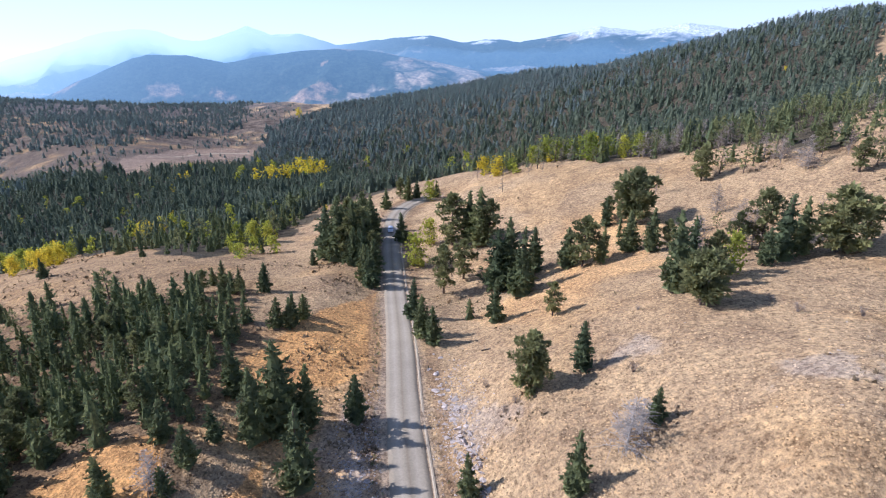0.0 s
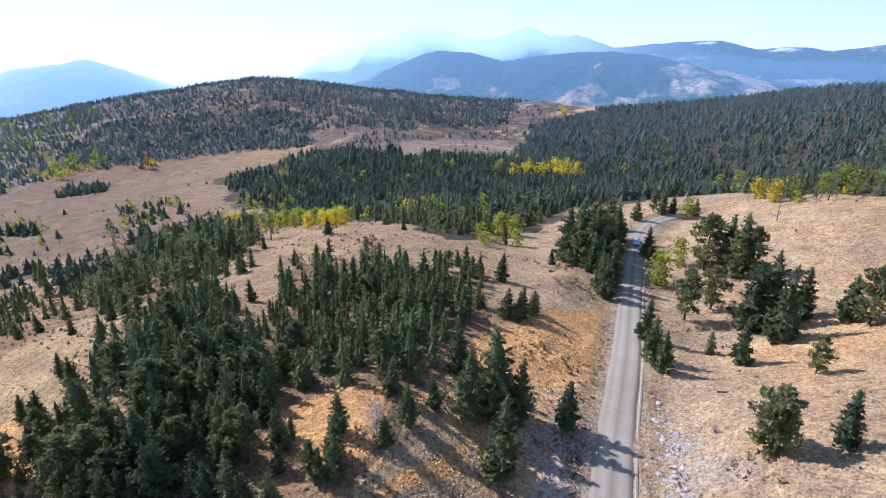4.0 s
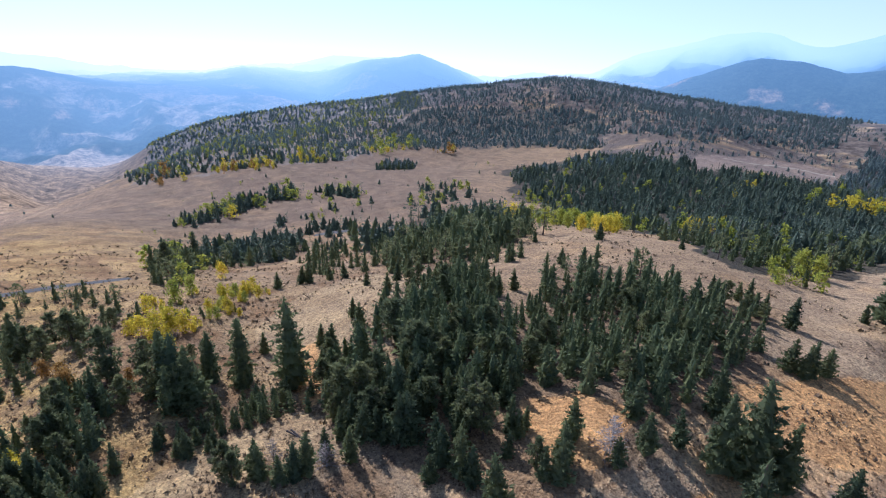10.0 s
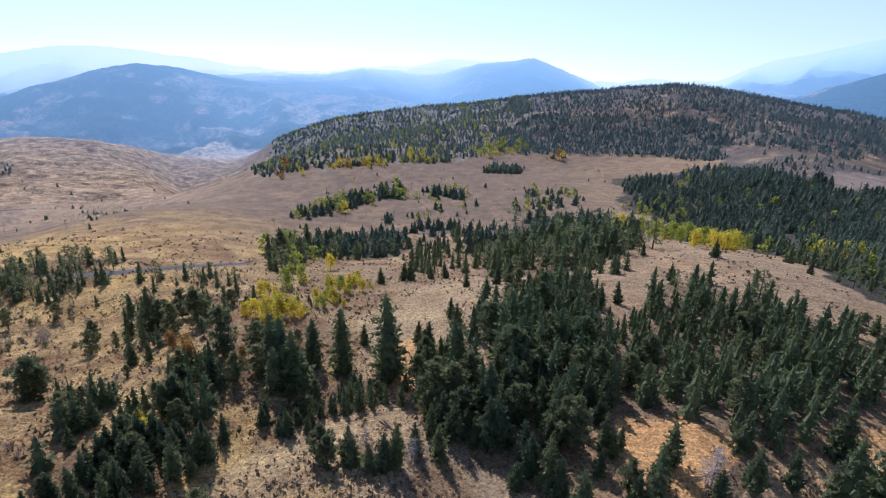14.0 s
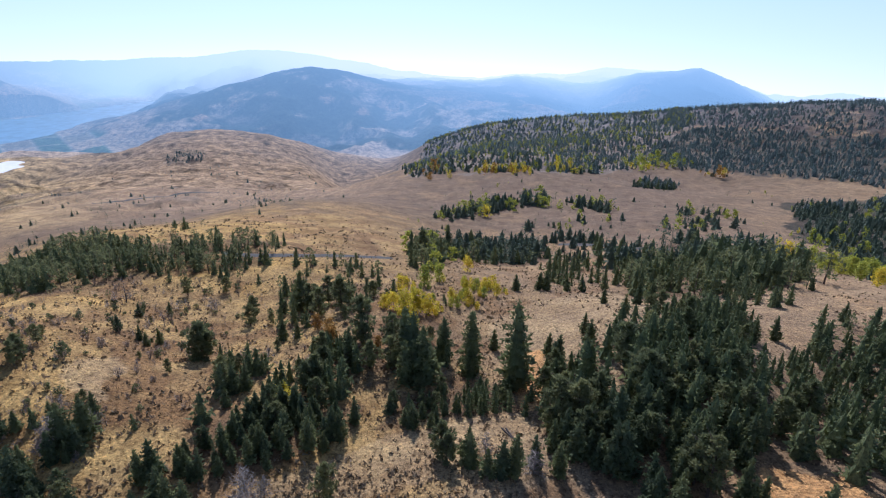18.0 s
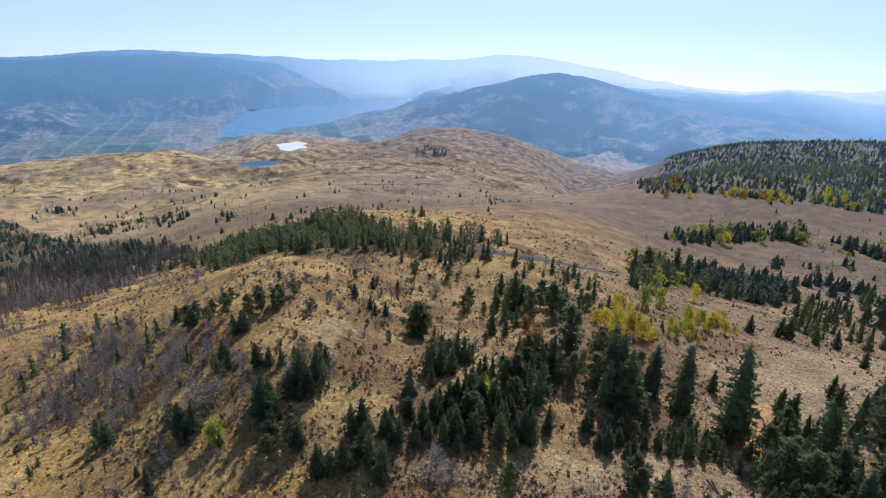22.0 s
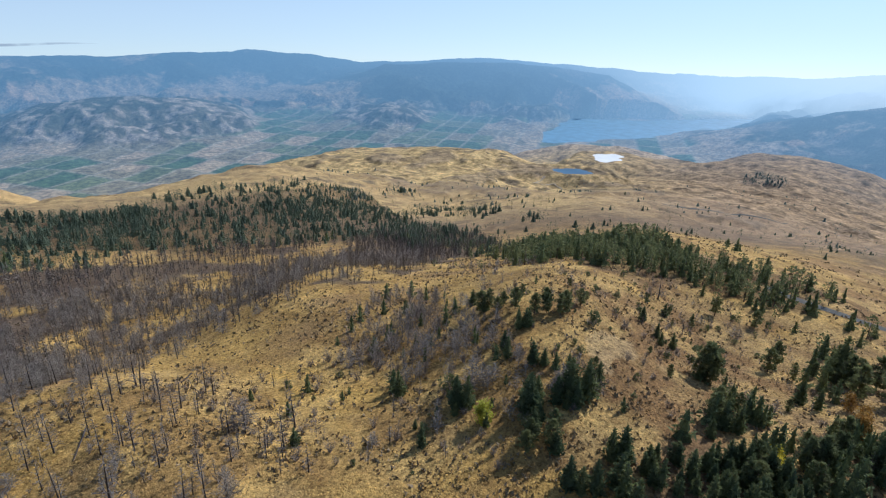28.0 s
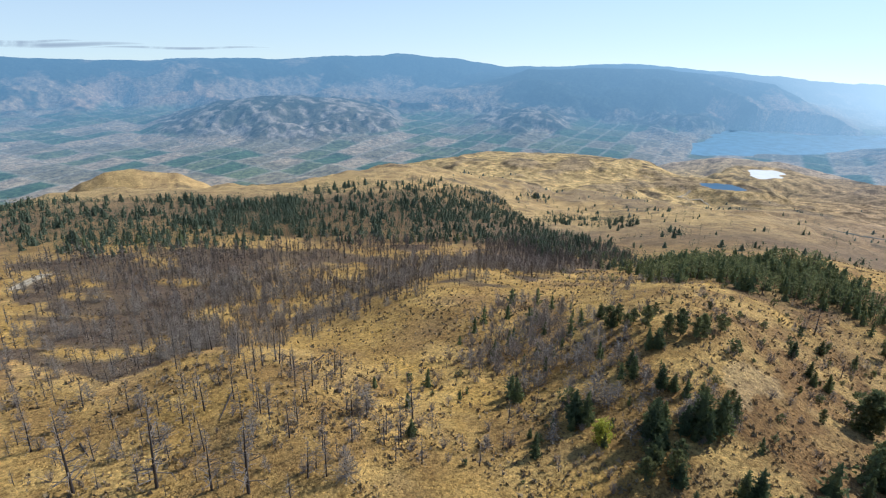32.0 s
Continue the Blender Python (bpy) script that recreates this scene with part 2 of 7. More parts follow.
def lay(x, y):
    """The broad shape of the land."""
    a, r = bearing(x, y)
    i, wa = spline_weights(np.clip((a + 56.0) / 8.0, 1, N_SPOKE - 2.001))
    j, wr = spline_weights(np.clip((np.log(np.maximum(r, 1)) - math.log(28.0)) / 0.345, 1, N_RING - 2.001))
    z = 0.0
    for p in range(4):
        for q in range(4):
            z = z + wa[p] * wr[q] * RING_HEIGHTS[j - 1 + q, i - 1 + p]
    # behind the road's far side the land closes gently
    back = smooth(208, 226, a) + smooth(-64, -82, a)
    return z * (1 - back) + back * (6 - 20 * smooth(60, 400, r) + 60 * smooth(500, 2000, r))


# the gravel road: bearing line from under the start to the bend
ROAD_X = [141.6, 44.9, 1.4, -3.9, -6.1, -8.7, -13.3, -16.6, -18.9, -16.8, -11.5, -3.0]
ROAD_Y = [-265.4, -67.2, 22.0, 61.7, 78.0, 107.6, 148.1, 178.0, 210.1, 227.6, 241.0, 252.0]
ROAD_Z = [1, 1, 1, 0, 0, -2.5, -8, -9.5, -10.5, -11.2, -12, -12.8]


def road_offset(x, y):
    """Distance from the road's middle line, and its height there."""
    best, height = np.full(np.shape(x), 1e9), np.zeros(np.shape(x))
    for k in range(len(ROAD_X) - 1):
        ax, ay, bx, by = ROAD_X[k], ROAD_Y[k], ROAD_X[k + 1], ROAD_Y[k + 1]
        t = np.clip(((x - ax) * (bx - ax) + (y - ay) * (by - ay)) / ((bx - ax) ** 2 + (by - ay) ** 2), 0, 1)
        d = np.hypot(x - ax - t * (bx - ax), y - ay - t * (by - ay))
        near = d < best
        best = np.where(near, d, best)
        height = np.where(near, ROAD_Z[k] + t * (ROAD_Z[k + 1] - ROAD_Z[k]), height)
    return best, height


# Skylines: each range is a crest of (bearing, height) pairs at one distance.
RANGES = []


def skyline(distance, spread, crest):
    RANGES.append((distance, spread, [c[0] for c in crest], [c[1] for c in crest]))


skyline(4650, 0.16, [(-26.0, 6), (-23.8, 40), (-21.5, 61), (-17.5, -2), (-14.1, 37), (-11.1, -26), (-7.1, -77), (-4.5, -63), (-1.9, -89), (1.2, -38), (4.4, -52), (7.5, -88), (9.8, -108), (13.0, -30), (15.5, -38), (17.5, 22), (19.3, -31), (20.7, -68), (23.9, -111), (25.4, -59), (28.8, -40), (30.9, -80), (33.7, -144), (35.9, -150)])  # snow range
skyline(2800, 0.16, [(-16.8, -321), (-8.9, -208), (-4.1, -169), (1.3, -109), (4.4, -82), (9.6, -56), (13.6, -65), (17.1, -94), (19.6, -114), (22.7, -79), (25.8, -70), (28.5, -122), (31.5, -182), (34.5, -250)])  # wooded hill
skyline(3500, 0.17, [(41.8, -547), (46.8, -404), (49.6, -323), (52.8, -223), (55.5, -163), (62.9, -221), (66.1, -254), (69.1, -244), (71.4, -221), (75.1, -282), (80.7, -293), (85.1, -330)])  # caprock hills
skyline(3050, 0.18, [(65.0, -364), (69.5, -312), (76.6, -289), (81.1, -283), (84.3, -253), (87.5, -204), (90.7, -177), (94.9, -220), (100.3, -301), (105.7, -374), (113.6, -475), (117.2, -543)])  # blue mountain
skyline(4700, 0.12, [(26.0, -7), (28.4, -22), (32.0, -110), (33.9, -150), (36.0, -215), (39.6, -350), (45.5, -380), (50.0, -430), (55.0, -270), (60.0, -272), (63.5, -264), (67.5, -345), (71.0, -345), (75.0, -385), (79.0, -362), (83.5, -335), (85.6, -285), (87.8, -262), (91.0, -218), (94.4, -190), (97.2, -208)])  # far ranges
skyline(4680, 0.14, [(96.1, -206), (98.5, -230), (101.5, -246), (106.5, -236), (111.0, -240), (118.3, -241), (124.5, -222), (128.7, -209), (134.5, -250), (139.8, -248), (144.9, -166), (147.4, -152), (149.8, -130), (151.7, -148), (155.4, -190), (160.6, -222), (164.5, -208), (168.1, -226)])  # east range
skyline(4680, 0.14, [(167.6, -221), (171.6, -230), (177.3, -214), (181.6, -192)])  # north east range
skyline(3950, 0.13, [(107.4, -525), (110.5, -423), (114.1, -336), (116.8, -243), (120.9, -210), (126.1, -188), (131.4, -184), (137.7, -217), (142.0, -309), (151.2, -412)])  # east slopes
skyline(3080, 0.11, [(131.2, -450), (134.0, -410), (135.6, -372), (137.5, -362), (139.4, -385), (144.3, -444), (149.0, -430), (151.3, -372), (155.7, -318), (159.6, -296), (163.0, -300), (166.5, -330), (170.0, -395), (173.0, -440)])  # rocky hills
skyline(1150, 0.17, [(119.9, -207), (125.5, -197), (130.0, -190), (136.7, -199), (144.5, -204), (150.8, -217), (156.9, -236), (162.5, -245), (167.6, -249)])  # golden crest
skyline(1500, 0.16, [(84.4, -363), (87.5, -315), (90.0, -276), (94.9, -229), (99.8, -210), (104.4, -217), (109.7, -233), (114.6, -258), (121.0, -290)])  # brown hill
skyline(1700, 0.07, [(108.0, -300), (111.0, -275), (115.2, -256), (119.6, -262), (124.0, -290), (127.0, -325)])  # bluff beyond the salt pan
skyline(850, 0.1, [(164.9, -190), (166.6, -170), (168.4, -151), (170.7, -137), (173.9, -129), (176.3, -129), (178.1, -138), (179.5, -152), (180.9, -163)])  # grass knob
skyline(1350, 0.2, [(15.1, -116), (18.3, -117), (22.7, -111), (27.4, -107), (32.3, -100), (36.5, -87), (39.6, -79), (42.5, -73), (45.5, -84), (49.2, -97), (53.5, -114), (56.8, -138), (60.0, -153), (64.2, -175), (68.3, -191), (74.1, -206), (77.5, -230), (80.3, -267), (83.4, -293), (87.4, -307)])  # knoll
skyline(1120, 0.24, [(-35.2, 73), (-31.2, 53), (-27.3, 40), (-23.2, 23), (-18.7, 7), (-14.4, -14), (-8.8, -28), (-3.6, -50), (2.3, -76), (7.8, -96), (14.9, -107)])  # forest slope


# flats of standing water: kind, place, half sizes across and along, turn, level
PANS = []
PANS.append(("salt_pan", -1238, -607, 54, 44, 0.3, -227))
PANS.append(("pond", -955, -540, 39, 26, 2.087, -198))


# the valley lake: middle line, half widths and level
LAKE = [(-2283, -1404, 35), (-2575, -1439, 190), (-2876, -1403, 300), (-3178, -1316, 280), (-3366, -1159, 190), (-3691, -1024, 110), (-3961, -842, 90)]
LAKE_Z, LAKE_TURN = -446, 2.01


def lake_offset(x, y):
    """Distance from the lake's middle line and its half width there."""
    best, half = np.full(np.shape(x), 1e9), np.ones(np.shape(x))
    for k in range(len(LAKE) - 1):
        (ax, ay, aw), (bx, by, bw) = LAKE[k], LAKE[k + 1]
        t = np.clip(((x - ax) * (bx - ax) + (y - ay) * (by - ay)) / ((bx - ax) ** 2 + (by - ay) ** 2), 0, 1)
        d = np.hypot(x - ax - t * (bx - ax), y - ay - t * (by - ay)) / (aw + t * (bw - aw))
        near = d < best
        best, half = np.where(near, d, best), np.where(near, aw + t * (bw - aw), half)
    return best * half, half


def land(x, y):
    """Height of the ground at x, y (arrays)."""
    x, y = np.asarray(x, float), np.asarray(y, float)
    a, r = bearing(x, y)
    z = lay(x, y)
    floor = -330.0 - 114.0 * smooth(60, 95, a) + 130.0 * smooth(20, -10, a)
    z = z + (floor - z) * smooth(1500, 1950, r)
    gully = fractal(x, y, 520.0, 5, 23)
    lower = np.ones(np.shape(z))
    for distance, spread, turn, crest in RANGES:
        top = np.interp(a, turn, crest)
        ends = smooth(turn[0] - 5, turn[0], a) * (1 - smooth(turn[-1], turn[-1] + 5, a))
        off = np.log(np.maximum(r, 1) / distance) / spread
        form = np.exp(-np.abs(off * (1 + 0.35 * gully * np.minimum(np.abs(off), 1))) ** 1.6) * ends
        base = np.minimum(z, top)
        lower = np.minimum(lower, 1 - form ** 3)
        up = base + (top - base) * form
        z = np.where(form > 0.002, np.maximum(z * (1 - form) + np.minimum(z, top) * form, up), z)
    z = z + 0.9 * fractal(x, y, 42.0, 3, 3) * smooth(30, 120, r) + 0.22 * fractal(x, y, 7.0, 2, 5) * (1 - smooth(200, 500, r))
    z = z + 6.0 * fractal(x, y, 150.0, 5, 11) * smooth(350, 900, r)
    worn = 1 - np.abs(fractal(x, y, 105.0, 4, 37)) * 2.2
    z = z + 4.2 * (worn - 0.75) * smooth(70, 100, a) * smooth(420, 700, r) * (1 - smooth(1500, 1900, r))
    z = z + 5.5 * smooth(0.2, 0.55, fractal(x, y, 85.0, 4, 55)) * smooth(84, 98, a) * smooth(470, 650, r) * (1 - smooth(1300, 1500, r))
    eroded = 1 - np.abs(fractal(x, y, 330.0, 5, 29)) * 2.2
    z = z + smooth(1700, 2300, r) * ((40.0 + 25.0 * smooth(100, 125, a)) * (eroded - 0.5) * lower * (0.12 + 0.88 * smooth(-440, -395, z)) + (6.0 + 7.0 * smooth(2300, 3000, r)) * fractal(x, y, 75.0, 3, 31) * (0.45 + 0.55 * lower) * (0.2 + 0.8 * smooth(-440, -395, z)))
    for kind_, px, py, across, along, turn, pz in PANS:
        dx, dy = x - px, y - py
        q = np.hypot((dx * math.cos(turn) + dy * math.sin(turn)) / across, (-dx * math.sin(turn) + dy * math.cos(turn)) / along)
        q = q + 0.6 * fractal(x, y, across * 0.8, 3, 91)
        rim = pz + 4.0 * (q - 0.8)
        w = 1 - smooth(1.25, 3.4, q)
        z = z * (1 - w) + rim * w
    off, half = lake_offset(x, y)
    q = off / half + 0.3 * fractal(x, y, 160.0, 4, 91)
    bank = LAKE_Z - 6 + 12 * smooth(0.75, 1.25, q)
    z = np.where((r > 2000) & (q < 1), np.minimum(z, bank), np.where((r > 2000) & (q < 4), np.maximum(z, bank), z))
    z = 1.5 + (z - 1.5) * smooth(6, 34, r)
    d, rz = road_offset(x, y)
    keep = smooth(3.4, 20.0, d)
    return z * keep + (rz - 0.25) * (1 - keep)


# ---- plan of the woods: outlines on the ground, in metres ----
WOODS = {}
WOODS["dense_firs"] = [(-90, 48), (-88, 58), (-82, 70), (-82, 92), (-75, 110), (-56, 110), (-41, 116), (-35, 98), (-36, 74), (-31, 58), (-32, 47), (-41, 40), (-53, 37), (-58, 32), (-69, 35), (-88, 40)]
WOODS["dense_firs_road"] = [(-106, 123), (-96, 131), (-77, 126), (-61, 126), (-50, 137), (-43, 118), (-43, 103), (-41, 91), (-42, 74), (-69, 75)]
WOODS["aspen_thicket"] = [(-131, 13), (-164, 25), (-142, 30), (-166, 37), (-174, 56), (-154, 52), (-137, 33), (-123, 19)]
WOODS["dense_slope"] = [(-92, 59), (-123, 92), (-145, 127), (-59, 59), (-60, 47), (-73, 52)]
WOODS["burnt_shoulder"] = [(-225, -280), (-272, -310), (-316, -291), (-309, -229), (-212, -127), (-248, -195), (-183, -187), (-133, -155), (-111, -142)]
WOODS["shoulder_pines"] = [(-269, -282), (-315, -264), (-260, -156), (-181, -69), (-168, -64), (-165, -104), (-248, -210), (-226, -224)]
WOODS["meadow_dots"] = [(-305, -6), (-580, 129), (-642, 363), (-582, 528), (-327, 305), (-327, 189), (-366, 81), (-244, -5)]
WOODS["gully_band"] = [(-74, 5), (-74, 14), (-76, 22), (-81, 30), (-90, 34), (-87, 23), (-84, 12), (-80, 8)]
WOODS["gully_hedge"] = [(-78, 30), (-72, 30), (-62, 37), (-63, 41), (-72, 45), (-74, 42), (-88, 47), (-94, 45), (-92, 37)]
WOODS["gully_top"] = [(-93, 7), (-98, 24), (-117, 28), (-115, 16), (-105, 9)]
WOODS["gully_foot"] = [(-58, 18), (-60, 27), (-66, 29), (-65, 23)]
WOODS["mid_mix"] = [(-184, -26), (-205, -11), (-198, 14), (-138, 14), (-113, 0), (-134, -13)]
WOODS["valley_row"] = [(-254, 53), (-245, 69), (-256, 98), (-281, 121), (-308, 132), (-335, 128), (-349, 111), (-344, 85), (-321, 68)]
WOODS["aspen_backing"] = [(-200, 29), (-191, 40), (-248, 57), (-322, 69), (-300, 56), (-248, 37)]
WOODS["valley_small"] = [(-174, 74), (-187, 93), (-180, 100), (-241, 134), (-276, 132), (-279, 122), (-236, 100)]
WOODS["ridge_band"] = [(-166, -70), (-237, -97), (-205, -56), (-215, -31), (-204, -18), (-186, -32), (-180, -54), (-162, -63)]
WOODS["hedge_firs"] = [(-410, 80), (-417, 91), (-442, 115), (-462, 149), (-467, 165), (-489, 173), (-499, 154), (-466, 115), (-430, 84)]
WOODS["meadow_trees"] = [(-386, 138), (-367, 154), (-321, 192), (-352, 213), (-385, 210), (-409, 177), (-410, 149)]
WOODS["crest_pines"] = [(84, 194), (102, 202), (116, 182), (128, 169), (112, 144), (100, 164), (92, 172)]
WOODS["hill_thicket"] = [(-173, -171), (-189, -128), (-134, -61), (-160, -46), (-151, -27), (-97, -26), (-87, -39), (-90, -61)]
WOODS["gully_firs"] = [(-66, -21), (-63, -16), (-64, -10), (-68, -4), (-73, 2), (-81, 2), (-80, -3), (-81, -9), (-78, -16), (-76, -20), (-71, -22)]
WOODS["creek_firs"] = [(-81, -7), (-85, 2), (-86, 7), (-98, 8), (-108, 2), (-105, -4), (-93, -6)]
WOODS["gully_scatter"] = [(-195, -39), (-202, -19), (-213, 21), (-133, 17), (-90, 8), (-88, -6), (-110, -27)]
WOODS["open_slope"] = [(-191, -130), (-154, -82), (-173, -50), (-190, 14), (-118, 13), (-94, 2), (-94, -19), (-83, -30), (-80, -46), (-92, -66)]
WOODS["ridge_pines"] = [(-250, -169), (-271, -155), (-226, -96), (-210, -55), (-214, -18), (-194, -18), (-177, -68), (-169, -89), (-134, -85)]
WOODS["tall_grove"] = [(-167, 93), (-142, 98), (-217, 149), (-263, 169), (-274, 158), (-241, 134)]
WOODS["hill_dots"] = [(-642, -915), (-692, -660), (-932, -498), (-1123, -223), (-1245, -28), (-677, 32), (-223, -67), (-421, -409), (-332, -464)]
WOODS["road_row"] = [(-323, 136), (-295, 149), (-277, 168), (-291, 176), (-341, 147)]
WOODS["creek_woods"] = [(-501, 481), (-496, 601), (-303, 547), (-265, 483), (-219, 555), (-172, 873), (-50, 302), (-76, 208), (-82, 172), (-184, 279), (-343, 345)]
WOODS["lower_woods"] = [(-159, 111), (-148, 117), (-154, 131), (-151, 149), (-159, 161), (-192, 198), (-256, 231), (-289, 225), (-293, 206), (-276, 183), (-222, 147)]
WOODS["slope_forest"] = [(-287, 968), (-179, 1308), (131, 1197), (346, 902), (524, 744), (125, 164), (106, 211), (71, 227), (30, 256), (6, 335), (-40, 304), (-76, 263), (-124, 249), (-303, 375), (-461, 590), (-298, 514), (-231, 646)]
WOODS["far_lowland"] = [(-980, 1320), (-460, 1447), (-265, 1240), (-177, 854), (-252, 725), (-320, 555), (-496, 638)]
WOODS["burnt_dense"] = [(-25, -202), (-55, -227), (-86, -229), (-114, -195), (-163, -197), (-256, -195), (-123, -131), (-86, -124), (-66, -129), (-53, -129), (-29, -110), (-12, -112)]
WOODS["burnt_dense_north"] = [(19, -174), (2, -241), (-43, -272), (-126, -287), (-197, -222), (-98, -173), (-61, -159), (-24, -117), (2, -110), (16, -131)]
WOODS["burnt_band"] = [(28, -318), (-17, -315), (-71, -312), (-153, -312), (-229, -258), (-134, -274), (-58, -263), (-1, -227), (21, -213)]
WOODS["burnt_sparse"] = [(16, -127), (-21, -104), (-51, -90), (-55, -67), (-28, -51), (13, -78)]
WOODS["burnt_hill"] = [(-33, -77), (-67, -91), (-86, -67), (-83, -42), (-72, -31), (-56, -39), (-44, -43), (-30, -64)]
WOODS["green_band"] = [(-59, -386), (-108, -466), (-187, -466), (-251, -473), (-382, -537), (-452, -542), (-364, -372), (-323, -241), (-213, -280), (-127, -325)]
WOODS["green_band_north"] = [(33, -407), (40, -574), (-9, -527), (-110, -486), (-170, -477), (-146, -369), (-77, -312), (-5, -307)]
WOODS["east_pines"] = [(-232, -176), (-217, -121), (-218, -72), (-231, -35), (-233, -17), (-190, -26), (-178, -48), (-149, -73)]
WOODS["hilltop_pines"] = [(-87, -69), (-110, -76), (-160, -69), (-178, -31), (-117, -23), (-100, -35), (-80, -48)]
WOODS["gold_hills"] = [(-277, -443), (-547, -582), (-592, -419), (-469, -184), (-274, -66), (-296, -166), (-347, -327)]
WOODS["brush_hill"] = [(-79, -106), (-102, -110), (-104, -88), (-85, -58), (-71, -53), (-63, -60), (-64, -80)]
WOODS["brush_copse"] = [(-71, -61), (-78, -51), (-85, -38), (-72, -31), (-64, -39), (-62, -52)]
WOODS["west_shrubs"] = [(9, 98), (32, 92), (76, 99), (45, 49), (32, 41), (9, 59)]
WOODS["spruce_copse"] = [(-55, -47), (-64, -48), (-71, -39), (-80, -33), (-73, -29), (-66, -34), (-56, -37)]
WOODS["aspen_bare"] = [(-63, -84), (-81, -90), (-96, -90), (-74, -66), (-61, -62), (-55, -68)]
WOODS["east_slope_scatter"] = [(-57, -38), (-76, -43), (-134, -51), (-161, -40), (-90, -18)]
WOODS["west_slope"] = [(10, 162), (51, 156), (86, 167), (112, 145), (94, 118), (61, 113), (30, 127), (10, 138)]
WOODS["hedge_clump"] = [(-475, 168), (-460, 189), (-496, 205), (-519, 193), (-503, 179)]
WOODS["hedge_clump_far"] = [(-451, 211), (-410, 219), (-452, 241), (-483, 228)]
WOODS["meadow_bush"] = [(-585, 340), (-591, 377), (-598, 409), (-639, 435), (-652, 396)]
WOODS["meadow_clump"] = [(-330, 219), (-317, 229), (-358, 296), (-421, 347), (-438, 316), (-380, 252)]
WOODS["slope_foot_firs"] = [(-132, 117), (-126, 122), (-154, 148), (-160, 142)]
WOODS["knoll_dense"] = [(-723, 502), (-670, 569), (-611, 640), (-512, 662), (-582, 761), (-679, 842), (-788, 799), (-877, 738), (-1001, 692), (-945, 589), (-821, 501)]
WOODS["knoll_west"] = [(-703, 111), (-690, 159), (-657, 229), (-676, 327), (-776, 474), (-977, 621), (-1047, 723), (-1346, 908), (-1436, 829), (-1484, 724), (-1522, 615), (-1547, 503), (-1578, 393), (-1630, 287), (-801, 107)]
WOODS["knoll_top"] = [(-1105, 702), (-882, 742), (-678, 848), (-565, 746), (-404, 716), (-397, 846), (-323, 958), (-484, 1488), (-565, 1399), (-639, 1310), (-763, 1322), (-878, 1302), (-975, 1247), (-1053, 1170), (-1136, 1097), (-1203, 1010), (-1306, 949), (-1387, 867)]
WOODS["knoll_aspens"] = [(-673, 174), (-637, 209), (-629, 236), (-671, 249), (-699, 188)]
WOODS["knoll_aspens_west"] = [(-657, 112), (-643, 138), (-713, 151), (-720, 120)]
WOODS["knoll_aspens_mid"] = [(-661, 271), (-683, 324), (-727, 340), (-716, 297)]
WOODS["knoll_aspens_high"] = [(-725, 405), (-744, 516), (-844, 575), (-852, 497)]
WOODS["knoll_aspens_east"] = [(-682, 491), (-659, 526), (-690, 546), (-705, 512)]
WOODS["aspen_row"] = [(-235, 218), (-210, 222), (-192, 228), (-157, 218), (-208, 294), (-242, 299), (-275, 289), (-275, 254)]
WOODS["aspen_row_back"] = [(-312, 291), (-305, 330), (-296, 352), (-321, 381), (-345, 368), (-352, 331)]
WOODS["aspen_creek"] = [(-141, 250), (-138, 293), (-161, 331), (-171, 305)]
WOODS["aspen_slope"] = [(-147, 449), (-136, 520), (-123, 613), (-141, 688), (-170, 631), (-162, 490)]
WOODS["aspen_foot"] = [(-152, 266), (-136, 280), (-157, 318), (-176, 313)]
WOODS["aspen_corner"] = [(-192, 232), (-149, 206), (-217, 299), (-245, 298)]
WOODS["aspen_bend"] = [(-71, 184), (-64, 205), (-76, 240), (-84, 221)]
WOODS["aspen_edge"] = [(17, 254), (48, 237), (76, 223), (83, 252), (100, 517), (38, 569)]
WOODS["hill_copse"] = [(-1144, -290), (-1152, -254), (-1191, -225), (-1266, -242), (-1286, -294), (-1192, -299)]
WOODS["gold_row_high"] = [(-507, -552), (-524, -542), (-535, -526), (-560, -555), (-548, -580)]
WOODS["gold_row_mid"] = [(-342, -360), (-426, -381), (-493, -437), (-420, -415)]
WOODS["gold_row_low"] = [(-408, -358), (-431, -311), (-466, -340), (-490, -427)]
WOODS["gold_clump"] = [(-375, -250), (-384, -237), (-430, -269), (-422, -279)]
WOODS["gold_crest_pines"] = [(-174, -474), (-229, -475), (-367, -528), (-386, -561), (-273, -514), (-195, -528)]
WOODS["gold_belt"] = [(-216, -363), (-283, -373), (-324, -367), (-349, -404), (-247, -405)]
WOODS["hill_flank"] = [(-588, -109), (-757, -42), (-1389, -97), (-1278, -175), (-1082, -202)]
WOODS["foreground_firs"] = [(-67, -14), (-78, -5), (-91, 4), (-104, 3), (-105, -4), (-90, -8), (-81, -14)]
WOODS["gully_edge_firs"] = [(-90, -21), (-85, -14), (-99, -15), (-108, -22)]
WOODS["slope_mass"] = [(-61, 28), (-61, 40), (-60, 51), (-60, 59), (-108, 97), (-103, 82), (-104, 72), (-92, 58), (-74, 48), (-72, 41)]

# grassy glades kept open among the firs
GLADES = []
GLADES.append([(-54, 57), (-48, 64), (-39, 66), (-35, 57), (-36, 52), (-43, 49)])
GLADES.append([(-32, 46), (-29, 56), (-25, 65), (-23, 60), (-31, 46)])
GLADES.append([(-37, 88), (-31, 106), (-18, 139), (-13, 96), (-19, 87), (-34, 86)])
GLADES.append([(-109, 40), (-106, 46), (-79, 35), (-78, 30)])

